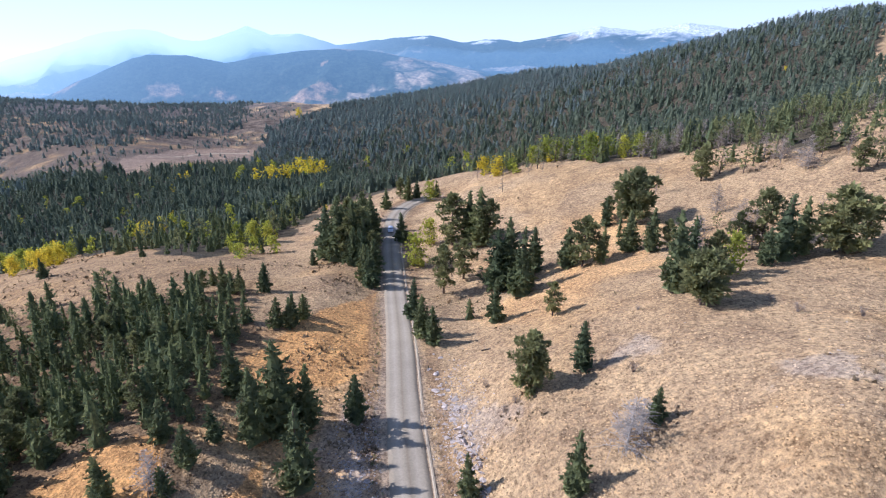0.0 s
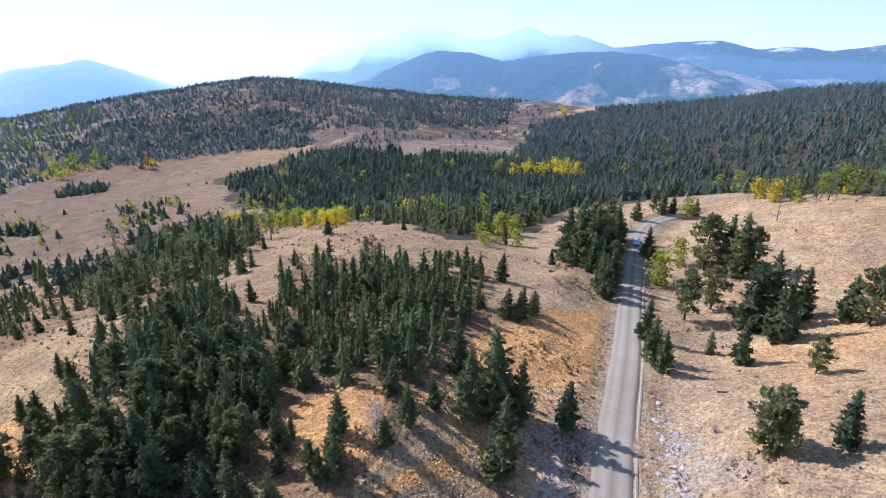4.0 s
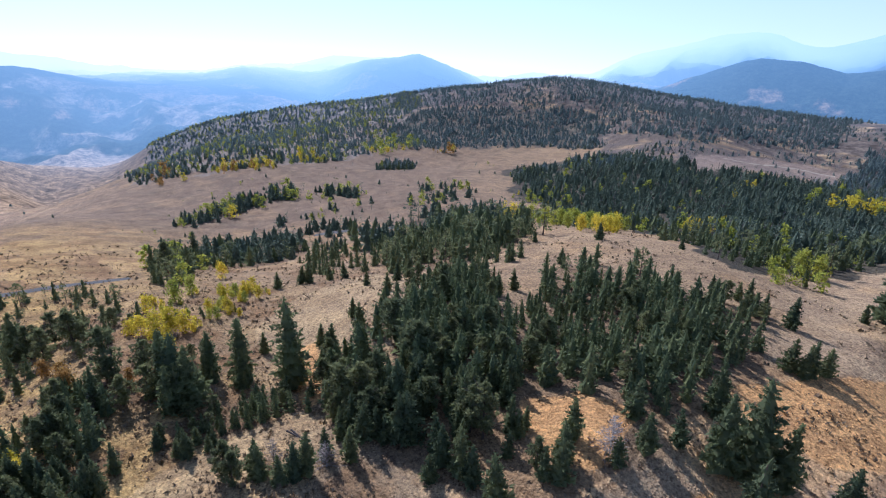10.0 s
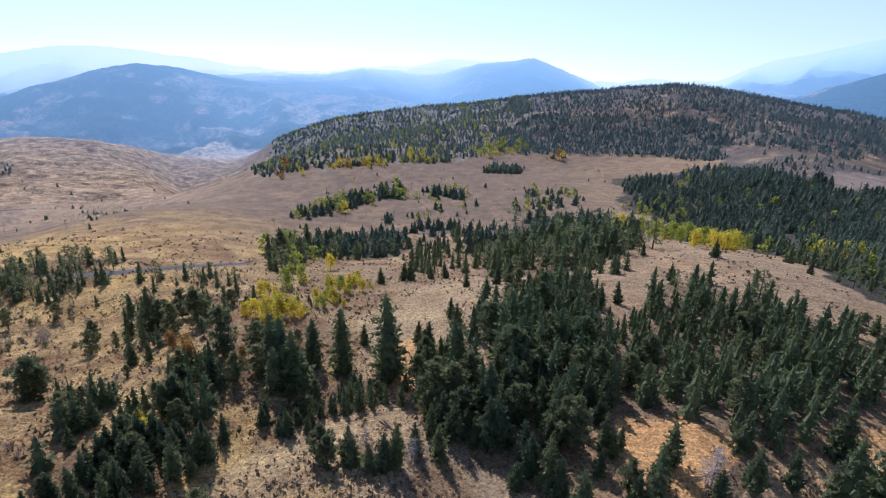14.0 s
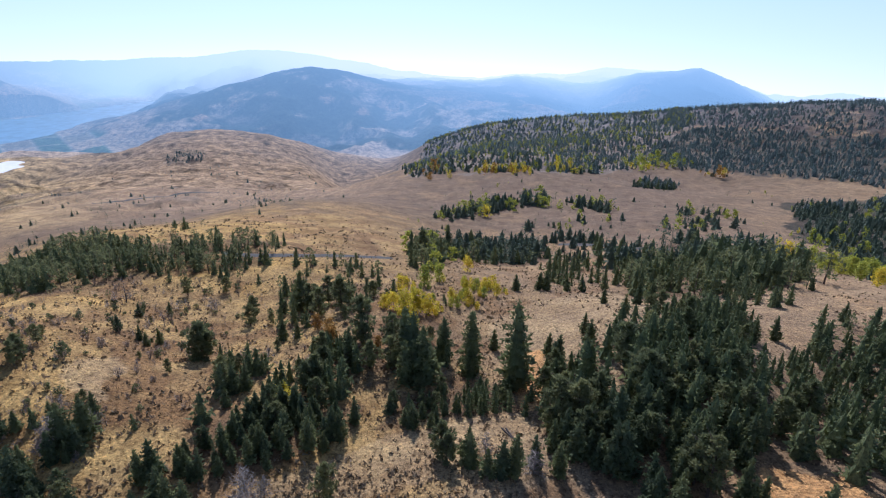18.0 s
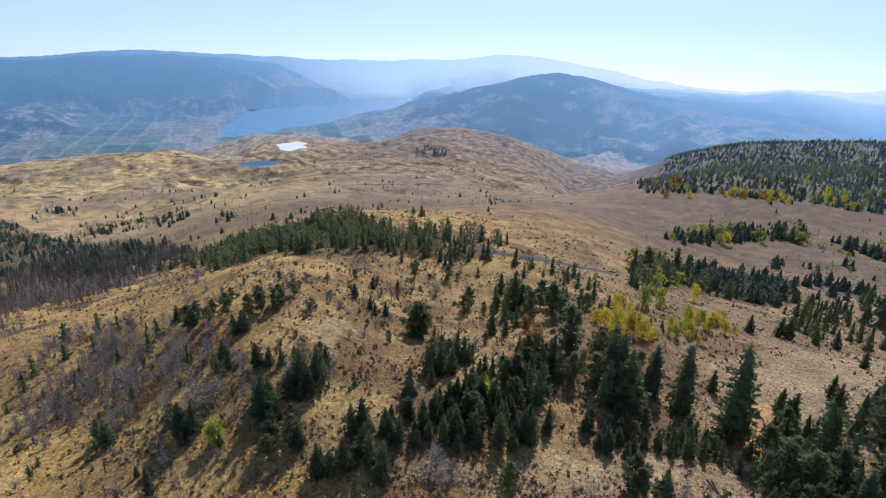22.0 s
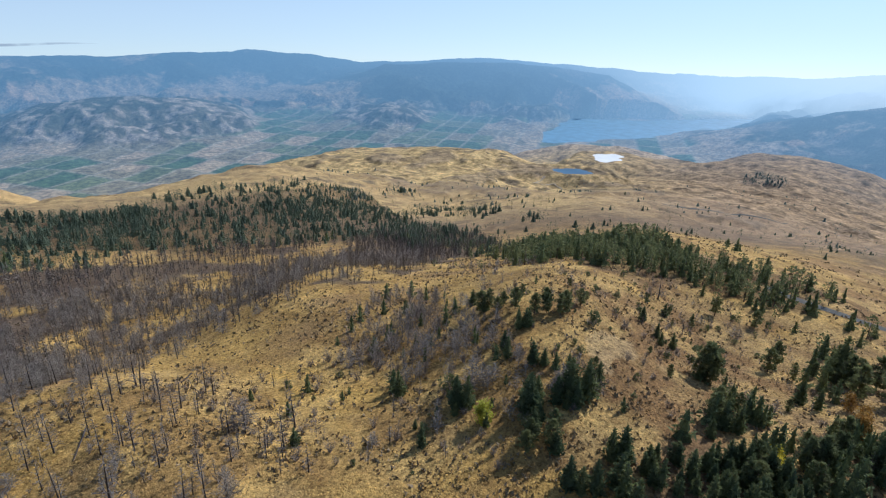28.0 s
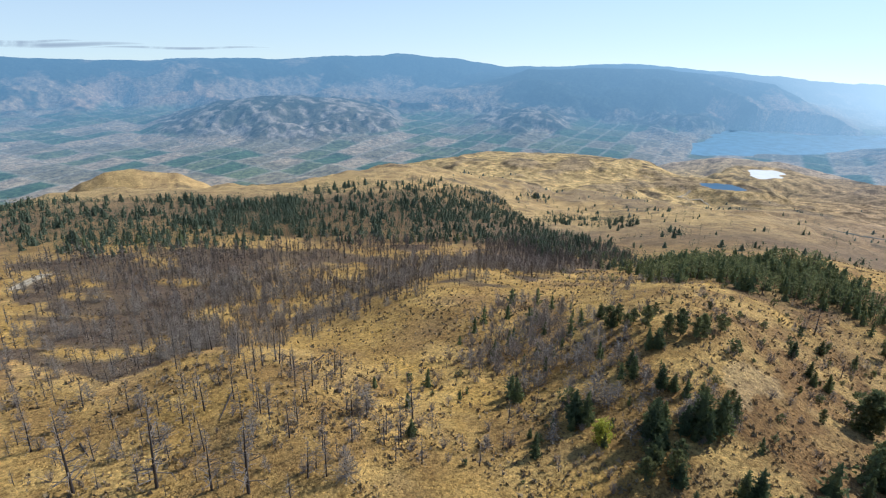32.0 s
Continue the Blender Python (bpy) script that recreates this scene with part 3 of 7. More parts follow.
# pale meadow kept open beyond the creek woods
MEADOW = [(-287, 515), (-274, 545), (-283, 668), (-264, 721), (-232, 721), (-271, 827), (-314, 826), (-350, 753), (-348, 622)]

# open bunch grass between the groves
OPEN_GRASS = []
OPEN_GRASS.append([(-142, 52), (-149, 69), (-168, 96), (-128, 92), (-101, 59), (-97, 49), (-97, 42), (-98, 35), (-113, 36), (-128, 40)])
OPEN_GRASS.append([(-70, 2), (-74, 9), (-74, 17), (-79, 30), (-71, 32), (-67, 27), (-70, 23), (-60, 17), (-59, 10), (-60, -1), (-59, -16), (-63, -10), (-67, -4)])
OPEN_GRASS.append([(-88, 48), (-76, 43), (-74, 46), (-86, 53)])
OPEN_GRASS.append([(-91, -45), (-103, -40), (-96, -36), (-82, -37)])

# ways through the valley: line, width, surface, label
FAR_ROADS = []
FAR_ROADS.append(([-205, -205, -205, -210, -216, -223, -230], [-41, -31, -22, -11, -1, 12, 32], 4, "asphalt", "grey valley road among dry grass"))
FAR_ROADS.append(([-322, -304, -287, -275], [139, 156, 170, 178], 5, "asphalt", "grey road bending along the meadow"))
FAR_ROADS.append(([20, 18, 14, 7], [-241, -255, -270, -280], 5, "dirt", "pale dirt track through burnt woods"))
FAR_ROADS.append(([-214, -187, -164, -145], [344, 311, 283, 257], 5, "asphalt", "grey road glimpsed by the creek"))
FAR_ROADS.append(([-335, -321, -317, -294, -260], [650, 682, 742, 780, 799], 6, "dirt", "pale track across a far clearing"))

FAR_ROADS.append(([-690, -715, -754, -812, -829, -862], [-262, -244, -225, -201, -165, -148], 6, "asphalt", "grey road along the foot of the gold hills"))
FAR_ROADS.append(([-897, -844, -885, -876], [-555, -550, -533, -469], 5, "dirt", "pale track by the blue pond"))

# bare clearings and snowfields of the far hills: place and size
CLEARINGS = [(-511, 2267, 68), (-463, 2364, 51), (-1058, 2273, 54), (-850, 2316, 38), (-188, 1211, 42), (-504, 2571, 15), (-147, 2701, 21), (-1478, 2370, 54), (-855, -3610, 216), (-3363, -1568, 108), (-2493, 993, 104), (-2691, 705, 81), (-2720, 308, 48), (-2705, 26, 32), (-2763, 539, 60), (-2659, 737, 70), (-2583, 175, 30), (-2961, 997, 79), (-3165, 1448, 122), (-2710, 1478, 108), (-2646, -507, 37), (-2745, -379, 24), (-3305, -1588, 57), (-3063, -1795, 62), (-2612, -2109, 59), (-401, -4131, 177), (-255, -3838, 134), (-647, -3792, 97), (-1744, -3076, 41), (-905, -2403, 50), (-1114, -2257, 54)]
SNOWFIELDS = [(-1362, 4322, 97), (-1485, 4301, 62), (-1261, 4410, 53), (1102, 4396, 176), (1384, 4392, 134), (1654, 4180, 218), (1902, 4134, 159), (-2869, -3960, 95), (-2995, -3865, 76), (-160, 4511, 61), (-1135, 4463, 54), (295, 4522, 70)]

# single trees: place, height, kind
SINGLES = {}
SINGLES["roadside_west"] = [(13.7, 74.5, 9.8, 'q'), (21.7, 76.7, 8.8, 'f'), (15.6, 52.3, 8.7, 'f'), (26.2, 58.7, 5.4, 'f'), (3.9, 60.6, 7.5, 'f'), (11.9, 114.1, 10.9, 'f'), (22.7, 105.7, 8.1, 'p'), (43.5, 87.6, 10.1, 'q'), (43.0, 96.8, 15.7, 'f'), (46.5, 100.5, 13.4, 'f'), (69.1, 110.0, 14.2, 'f'), (73.6, 111.5, 12.8, 'f'), (79.7, 109.2, 13.7, 'q'), (87.0, 112.0, 10.0, 'p'), (54.3, 156.7, 16.3, 'q'), (81.8, 179.2, 11.8, 'p'), (107.3, 146.8, 9.4, 'p'), (69.8, 119.0, 14.1, 'p'), (63.9, 106.6, 8.2, 'f')]
SINGLES["road_edge"] = [(35.1, 134.0, 13.6, 'p'), (31.9, 138.2, 11.1, 'f'), (38.8, 131.2, 9.7, 'f'), (17.5, 138.0, 19.3, 'f'), (19.5, 128.4, 17.7, 'f'), (14.8, 137.2, 16.6, 'f'), (24.6, 142.0, 12.9, 'f'), (12.2, 171.5, 19.2, 'f'), (3.4, 176.7, 17.9, 'p'), (8.9, 178.0, 17.1, 'f'), (14.2, 169.9, 15.5, 'p'), (0.6, 139.6, 14.4, 'p'), (6.2, 149.9, 12.6, 'p'), (-6.7, 120.2, 10.6, 'f'), (-4.3, 109.7, 10.0, 'f'), (-1.8, 105.5, 9.0, 'f'), (-13.4, 185.7, 10.7, 'f'), (-7.9, 161.7, 10.2, 'd'), (-4.1, 180.3, 9.7, 'd')]
SINGLES["road_edge_east"] = [(-13.6, 77.0, 9.4, 'f'), (-19.4, 143.4, 11.4, 'f'), (-23.0, 159.6, 12.4, 'f'), (-19.4, 153.1, 12.0, 'f'), (-21.2, 149.1, 11.2, 'f'), (-23.5, 170.3, 13.1, 'f'), (-26.6, 179.8, 13.6, 'f'), (-24.2, 183.9, 10.7, 'f'), (-23.4, 194.0, 8.9, 'f'), (-26.6, 192.0, 10.7, 'f'), (-26.7, 161.7, 12.5, 'f'), (-20.8, 165.2, 10.9, 'p'), (-25.0, 168.0, 11.0, 'f'), (-32.2, 168.8, 21.4, 'f'), (-36.9, 174.3, 18.6, 'f'), (-28.7, 171.6, 19.1, 'f'), (-39.4, 165.2, 5.6, 'f'), (-31.5, 107.5, 7.1, 'f'), (-34.3, 107.1, 7.2, 'f'), (-27.0, 69.4, 13.9, 'f'), (-24.4, 73.3, 16.3, 'f'), (-21.0, 75.6, 11.8, 'f'), (-19.5, 63.1, 13.5, 'f'), (-33.5, 80.4, 10.5, 'f'), (-34.3, 186.1, 14.1, 'f'), (-28.5, 187.1, 12.1, 'f')]
SINGLES["west_grove"] = [(47.1, 159.0, 8.6, 'f'), (46.4, 135.3, 11.1, 'f'), (50.2, 130.3, 11.6, 'f'), (53.8, 129.4, 8.1, 'p'), (51.2, 100.1, 10.1, 'p'), (55.5, 102.6, 8.7, 'd'), (64.8, 119.3, 9.6, 'p'), (49.0, 163.3, 7.7, 'p'), (66.9, 176.2, 8.8, 'b'), (98.3, 206.1, 7.8, 'b'), (101.2, 171.7, 8.3, 'b'), (110.8, 169.6, 8.9, 'p'), (112.9, 160.4, 6.9, 'b')]
SINGLES["grass_crest"] = [(-138.5, 92.4, 7.6, 'f'), (-114.9, 98.4, 7.0, 'f'), (-109.1, 128.4, 5.9, 'f'), (-145.3, 155.0, 5.8, 'f'), (-124.8, 166.7, 7.3, 'f'), (-100.7, 181.4, 4.3, 'f'), (-93.7, 88.5, 6.0, 'f'), (-97.1, 97.2, 6.3, 'f'), (-64.9, 135.3, 4.7, 'f'), (-58.5, 135.6, 5.4, 'f'), (-58.8, 142.6, 5.7, 'f'), (-31.6, 108.9, 7.9, 'f'), (-29.6, 111.8, 6.1, 'f'), (-50.1, 131.5, 6.0, 'f'), (-43.8, 130.8, 7.8, 'f'), (-107.2, 55.8, 5.6, 'f')]
SINGLES["valley_tall"] = [(-89.3, 33.7, 18.6, 't'), (-98.1, 27.3, 13.9, 't'), (-274.5, 60.8, 16.9, 't'), (-235.2, 40.5, 14.1, 'p'), (-65.4, 14.2, 6.5, 'p'), (-62.9, 17.5, 6.4, 'f'), (-65.2, 36.1, 7.3, 'p'), (-95.8, 12.8, 13.0, 't'), (-92.5, 14.2, 13.0, 't'), (-101.1, 11.4, 9.0, 'p'), (-111.0, 35.8, 5.5, 'f'), (-102.8, 45.7, 5.4, 'f'), (-99.4, 21.8, 10.6, 't'), (-105.8, 5.5, 11.2, 'p')]
SINGLES["road_grove"] = [(-36.8, 179.0, 12, 'f'), (-32.6, 171.4, 14, 'f'), (-28.6, 166.7, 15, 'p'), (-24.8, 161.8, 12, 'f'), (-21.1, 153.3, 10, 'f'), (-23.3, 171.9, 15, 'f'), (-28.1, 180.2, 17, 'p'), (-33.4, 184.7, 16, 'f'), (-23.9, 185.8, 16, 'f'), (-28.5, 194.5, 17, 'f'), (-34.0, 197.9, 16, 'p'), (-25.0, 198.9, 14, 'f'), (-29.5, 211.6, 13, 'f'), (-36.7, 223.4, 15, 'f'), (-39.0, 204.6, 14, 'p')]
SINGLES["bend_trees"] = [(-22.6, 227.4, 9, 'f'), (-14.7, 242.6, 11, 'f'), (-11.0, 247.6, 8, 'f'), (-5.4, 243.5, 9, 'd'), (-2.6, 249.2, 8, 'f'), (-18.4, 246.7, 10, 'p')]
SINGLES["gold_slope"] = [(-93.5, -74.1, 4.3, 'f'), (-89.4, -67.4, 4.0, 'f'), (-89.4, -64.1, 3.7, 'p'), (-90.3, -60.3, 5.4, 'p'), (-84.0, -53.3, 4.6, 'f'), (-83.2, -54.3, 3.9, 'f'), (-89.6, -55.2, 5.0, 'p'), (-91.4, -53.5, 4.6, 'p'), (-92.5, -51.0, 5.0, 'p'), (-94.6, -50.7, 4.3, 'p'), (-102.2, -51.8, 4.2, 'p'), (-95.7, -45.3, 3.6, 'h'), (-120.5, -45.1, 4.3, 'f'), (-138.0, -46.3, 3.8, 'f'), (-117.7, -40.4, 3.8, 'f'), (-114.5, -38.1, 3.5, 'f'), (-117.5, -36.5, 4.3, 'f'), (-132.4, -39.4, 5.0, 's'), (-143.8, -40.9, 3.9, 'f'), (-160.6, -40.2, 6.3, 'p'), (-109.7, -26.5, 8.6, 'q'), (-165.7, -30.8, 5.4, 'p'), (-151.6, -32.5, 3.7, 'g'), (-136.9, -20.6, 6.4, 'p'), (-147.7, -52.0, 7.8, 's'), (-116.3, -11.2, 5.8, 'f'), (-114.5, -7.8, 5.2, 'f'), (-144.2, -8.3, 12.3, 'f'), (-142.2, 1.9, 8.7, 'p'), (-87.3, -17.0, 5.8, 'f'), (-88.7, -15.2, 5.9, 'f'), (-82.6, -17.6, 3.8, 'f'), (-75.8, -39.0, 4.6, 'f'), (-71.6, -36.1, 7.5, 'f'), (-73.4, -34.2, 7.6, 'f'), (-77.0, -34.3, 5.4, 'f'), (-70.1, -34.3, 5.3, 'f'), (-68.6, -36.9, 5.3, 'f'), (-74.7, -45.5, 4.6, 'f'), (-75.4, -43.6, 3.7, 'f'), (-76.3, -52.6, 4.2, 'f'), (-64.4, -39.5, 7.5, 'f'), (-66.3, -38.8, 5.8, 'f'), (-59.7, -35.6, 4.3, 'p'), (-61.0, -32.8, 5.2, 'p'), (-58.9, -44.0, 3.9, 'd'), (-60.8, -50.2, 5.0, 'f'), (-62.2, -53.0, 3.9, 'h'), (-64.4, -50.3, 6.3, 'g'), (-65.9, -48.3, 4.4, 'g'), (-67.3, -50.3, 3.4, 'g'), (-67.4, -43.7, 4.3, 'b'), (-57.5, -51.6, 2.5, 'g'), (-60.0, -12.0, 6.1, 'g'), (-60.9, -9.9, 3.7, 'g'), (-59.4, -2.1, 7.1, 'p'), (-65.0, -25.4, 5.7, 'f'), (-66.2, -24.2, 6.2, 'f'), (-58.5, -24.2, 6.2, 'f'), (-57.4, -25.7, 4.6, 'f'), (-60.5, -21.1, 6.2, 'f'), (-59.0, -19.1, 6.2, 'f'), (-56.9, -27.3, 5.6, 'f'), (-61.4, -22.8, 6.1, 'f')]
SINGLES["gully_side"] = [(-88.8, 13.9, 9.0, 'f'), (-88.3, 12.3, 9.4, 'f'), (-92.1, 17.5, 7.8, 'f'), (-97.9, 20.1, 6.4, 'f'), (-89.2, 15.5, 12.2, 'f'), (-93.7, 10.2, 7.6, 'p'), (-98.6, 11.7, 4.2, 'f'), (-94.7, 25.8, 8.6, 'f'), (-96.3, 44.9, 7.2, 'f'), (-91.6, 42.3, 7.6, 'f'), (-98.1, 52.5, 6.7, 'f'), (-164.4, 59.3, 6.0, 'f'), (-164.2, 70.0, 7.8, 'f'), (-165.2, 67.7, 6.6, 'f'), (-162.2, 76.3, 6.1, 'f'), (-161.9, 81.6, 6.0, 'f'), (-134.5, 74.8, 5.3, 'f'), (-131.4, 83.5, 7.2, 'f'), (-114.9, 69.8, 5.8, 'f'), (-123.1, 106.0, 5.1, 'f'), (-63.1, 14.4, 5.9, 'p'), (-61.5, 17.5, 5.8, 'f'), (-58.4, 19.1, 4.9, 'f'), (-58.3, 20.9, 6.2, 'f'), (-58.7, 22.9, 7.4, 'f'), (-61.5, 26.9, 5.6, 'f'), (-83.1, -8.6, 3.6, 'y'), (-96.6, 2.7, 8.2, 'f'), (-102.1, 6.2, 6.3, 'p'), (-104.2, -0.7, 5.6, 'o')]
SINGLES["hill_side"] = [(-58.8, -61.8, 5.4, 'f'), (-59.4, -49.4, 6.6, 'f'), (-60.4, -48.0, 6.3, 'f'), (-59.0, -43.4, 4.2, 'd'), (-49.8, -47.6, 4.3, 'f'), (-89.8, -68.9, 4.9, 'p'), (-90.8, -67.3, 5.0, 'p'), (-92.0, -64.5, 3.8, 'p'), (-84.7, -53.3, 4.1, 'f'), (-74.2, -50.4, 4.6, 'f'), (-61.2, -36.0, 5.2, 'f'), (-63.6, -34.0, 4.4, 'p'), (-57.8, -34.9, 4.1, 'p'), (-97.5, -63.5, 3.2, 'p'), (-94.7, -55.6, 4.3, 'p'), (-96.0, -52.0, 4.6, 'p')]
SINGLES["burnt_tall"] = [(-3.4, -68.7, 13.0, 's'), (-12.8, -60.7, 11.6, 's'), (5.6, -73.7, 13.3, 's'), (-17.0, -82.3, 6.6, 's'), (10.1, -87.6, 6.8, 's'), (-9.1, -64.1, 9.5, 's'), (-80.0, -134.1, 8.1, 's'), (-0.2, -86.7, 6.1, 's'), (-24.1, -55.8, 5.5, 'g'), (-1.5, -70.7, 5.3, 's'), (-21.4, -59.5, 3.6, 's')]
SINGLES["dead_grey"] = [(22.0, 55.6, 7.8, 'e'), (24.0, 57.4, 5.6, 'e'), (-35.5, 56.0, 6.5, 'e'), (74.4, 137.3, 7.2, 'g'), (52.0, 112.4, 11.2, 'g'), (23.1, 215.5, 7.6, 's'), (68.4, 119.8, 9.1, 'g')]
SINGLES["yellow_aspens"] = [(-129.6, 15.0, 5.1, 'y'), (-124.2, 16.9, 7.2, 'y'), (-127.3, 20.4, 7.3, 'y'), (-128.2, 23.8, 6.4, 'y'), (-144.6, 37.6, 4.6, 'y'), (-160.1, 28.3, 7.7, 'd'), (-171.1, 35.0, 6.7, 'd'), (-207.3, 54.0, 7.3, 'y'), (-119.4, -3.7, 4.1, 'o'), (-113.8, -0.8, 4.0, 'o'), (-81.3, -8.0, 3.1, 'y'), (-113.5, 17.1, 4.7, 'y'), (-151.8, 19.5, 5.2, 'y')]
SINGLES["creek_aspens_row"] = [(-256.3, 242.9, 9.7, 'y'), (-246.0, 245.5, 9.2, 'd'), (-228.7, 237.8, 9.1, 'd'), (-213.4, 234.4, 9.4, 'd'), (-197.4, 228.8, 9.6, 'd'), (-191.0, 232.5, 9.5, 'd'), (-170.6, 219.2, 9.4, 'd'), (-155.7, 212.9, 8.3, 'y'), (-162.2, 229.6, 8.2, 'y'), (-328.9, 337.1, 9.7, 'd'), (-319.1, 343.9, 10.5, 'd'), (-148.9, 274.1, 7.0, 'y'), (-145.1, 279.0, 7.0, 'y'), (-144.2, 289.5, 6.5, 'y')]
SINGLES["creek_aspens"] = [(-229.4, 224.3, 10.2, 'y'), (-226.5, 230.8, 7.8, 'd'), (-207.7, 222.8, 8.1, 'd'), (-188.6, 213.0, 8.2, 'd'), (-175.3, 208.4, 8.1, 'd'), (-164.6, 206.0, 7.8, 'd'), (-145.0, 193.1, 7.6, 'y'), (-144.8, 203.0, 7.1, 'y'), (-160.8, 234.7, 7.4, 'd'), (-144.2, 260.1, 6.1, 'y'), (-141.7, 266.9, 6.1, 'y'), (-138.6, 272.6, 6.1, 'y'), (-137.6, 282.7, 5.9, 'y'), (-291.9, 305.8, 11.0, 'd'), (-297.8, 331.2, 10.1, 'd'), (-288.2, 337.2, 10.9, 'd'), (-74.9, 216.7, 8.9, 'd'), (-70.4, 221.1, 8.9, 'd'), (-205.2, 317.4, 11.5, 'b'), (-57.9, 277.4, 3.7, 'y')]
SINGLES["slope_aspens"] = [(-150.7, 460.3, 15.8, 'y'), (-142.4, 471.1, 14.8, 'y'), (-137.3, 495.7, 16.9, 'y'), (-134.3, 533.9, 21.9, 'y'), (-128.2, 553.8, 21.1, 'y'), (-126.0, 602.7, 16.1, 'y'), (-173.2, 493.1, 13.4, 'd'), (-188.3, 588.9, 15.9, 'd'), (-214.1, 463.2, 9.9, 'y'), (18.7, 258.9, 8.8, 'y'), (23.9, 246.2, 8.9, 'y'), (30.0, 246.5, 6.5, 'd'), (39.7, 255.4, 8.5, 'd'), (45.7, 254.4, 11.7, 'd'), (49.1, 246.5, 9.7, 'd'), (54.2, 242.4, 8.9, 'd'), (58.4, 230.4, 12.1, 'd'), (64.6, 228.7, 9.6, 'd'), (70.8, 226.9, 8.9, 'd'), (76.7, 224.9, 9.6, 'd')]
SINGLES["haze_aspens"] = [(9.9, 570.6, 18.7, 'd'), (14.1, 335.0, 12.3, 'd'), (-43.8, 712.7, 13.5, 'd'), (-88.0, 672.1, 13.2, 'd'), (12.4, 331.0, 8.0, 'b'), (15.6, 250.9, 5.8, 'b'), (34.8, 229.4, 5.7, 'b'), (40.1, 227.6, 5.6, 'b'), (-153.7, 191.3, 7.6, 'y'), (-156.8, 205.5, 7.7, 'y'), (-154.7, 212.3, 7.2, 'y'), (-195.7, 239.7, 8.2, 'd'), (-161.4, 290.8, 6.9, 'y'), (-153.5, 290.5, 6.2, 'y'), (-144.3, 290.9, 5.7, 'y'), (-234.5, 347.8, 7.4, 'd'), (-84.2, 224.3, 8.5, 'd'), (-77.1, 223.8, 9.6, 'd'), (-71.0, 222.9, 8.4, 'b'), (-257.1, 1060.3, 19.7, 'y'), (277.5, 490.9, 5.3, 'y')]
SINGLES["knoll_yellow"] = [(-686.6, 196.0, 12.7, 'y'), (-659.1, 199.8, 13.6, 'o'), (-665.0, 226.9, 13.0, 'y'), (-650.5, 234.5, 12.8, 'y'), (-709.5, 300.1, 16.2, 'y'), (-716.7, 322.6, 13.4, 'y'), (-779.7, 457.5, 22, 'd'), (-778.6, 487.5, 21.1, 'd'), (-749.2, 499.5, 22, 'd'), (-727.4, 435.8, 22, 'd'), (-666.6, 513.1, 18.8, 'o'), (-656.9, 143.5, 9.3, 'y'), (-726.9, 139.7, 17.5, 'o'), (-158.8, 690.3, 11.6, 'y'), (-143.1, 593.9, 10.5, 'y'), (-151.6, 559.8, 11.5, 'y'), (-138.9, 669.0, 11.5, 'y'), (-152.1, 504.4, 7.4, 'y'), (-210.1, 467.2, 11.3, 'y'), (-202.8, 425.1, 8.6, 'y')]
SINGLES["bush_row"] = [(-610.4, 364.9, 10.4, 'd'), (-595.5, 367.7, 11.0, 'f'), (-590.0, 376.4, 11.9, 'f'), (-582.2, 383.4, 11.1, 'f'), (-594.8, 400.1, 9.9, 'f'), (-463.6, 187.6, 10.0, 'd'), (-452.8, 198.0, 8.6, 'd'), (-443.2, 129.3, 11.1, 'y')]
CAR = (-18.3, 196.1)
FALLEN = [(-69.3, 26.5, 5, 10), (-15.4, -81.2, 7, 60), (-37.0, -97.9, 5, 30), (3.8, -83.2, 4, 100), (-69.7, 26.3, 5, 20), (9.2, 97.8, 3, 20)]
CLOUDS = [(186.3, 171.4, -129, 20), (176.0, 161.3, -151, 11), (184.7, 175.9, -109, 11)]

# ---- the ground: one sheet out to the hills, and the hazy distance behind it ----
SPOKES = np.concatenate([np.arange(-46.0, 192.01, 0.28), np.arange(195.0, 312.0, 3.0)])
FAR_SPOKES = np.concatenate([np.arange(-46.0, 192.01, 0.14), np.arange(195.0, 312.0, 3.0)])
RIM = 900.0


def wooded(x, y, names, soft=14.0):
    """1 inside the named woods, ragged at the edge."""
    jx, jy = x + soft * fractal(x, y, 30.0, 3, 53), y + soft * fractal(x, y, 30.0, 3, 59)
    w = np.zeros(len(x))
    for name in names:
        w = np.maximum(w, inside(WOODS[name], jx, jy))
    return w


def spot(x, y, px, py, size, ragged=0.5):
    """1 at a patch of ground, fading out raggedly."""
    return 1 - smooth(0.6, 1.2, np.hypot(x - px, y - py) / size + ragged * fractal(x, y, size * 0.5, 3, 57))


def inside(poly, x, y):
    hit = np.zeros(len(x), bool)
    for k in range(len(poly)):
        (ax, ay), (bx, by) = poly[k - 1], poly[k]
        cross = (ay > y) != (by > y)
        hit ^= cross & (x < (bx - ax) * (y - ay) / ((by - ay) if by != ay else 1e-9) + ax)
    return hit


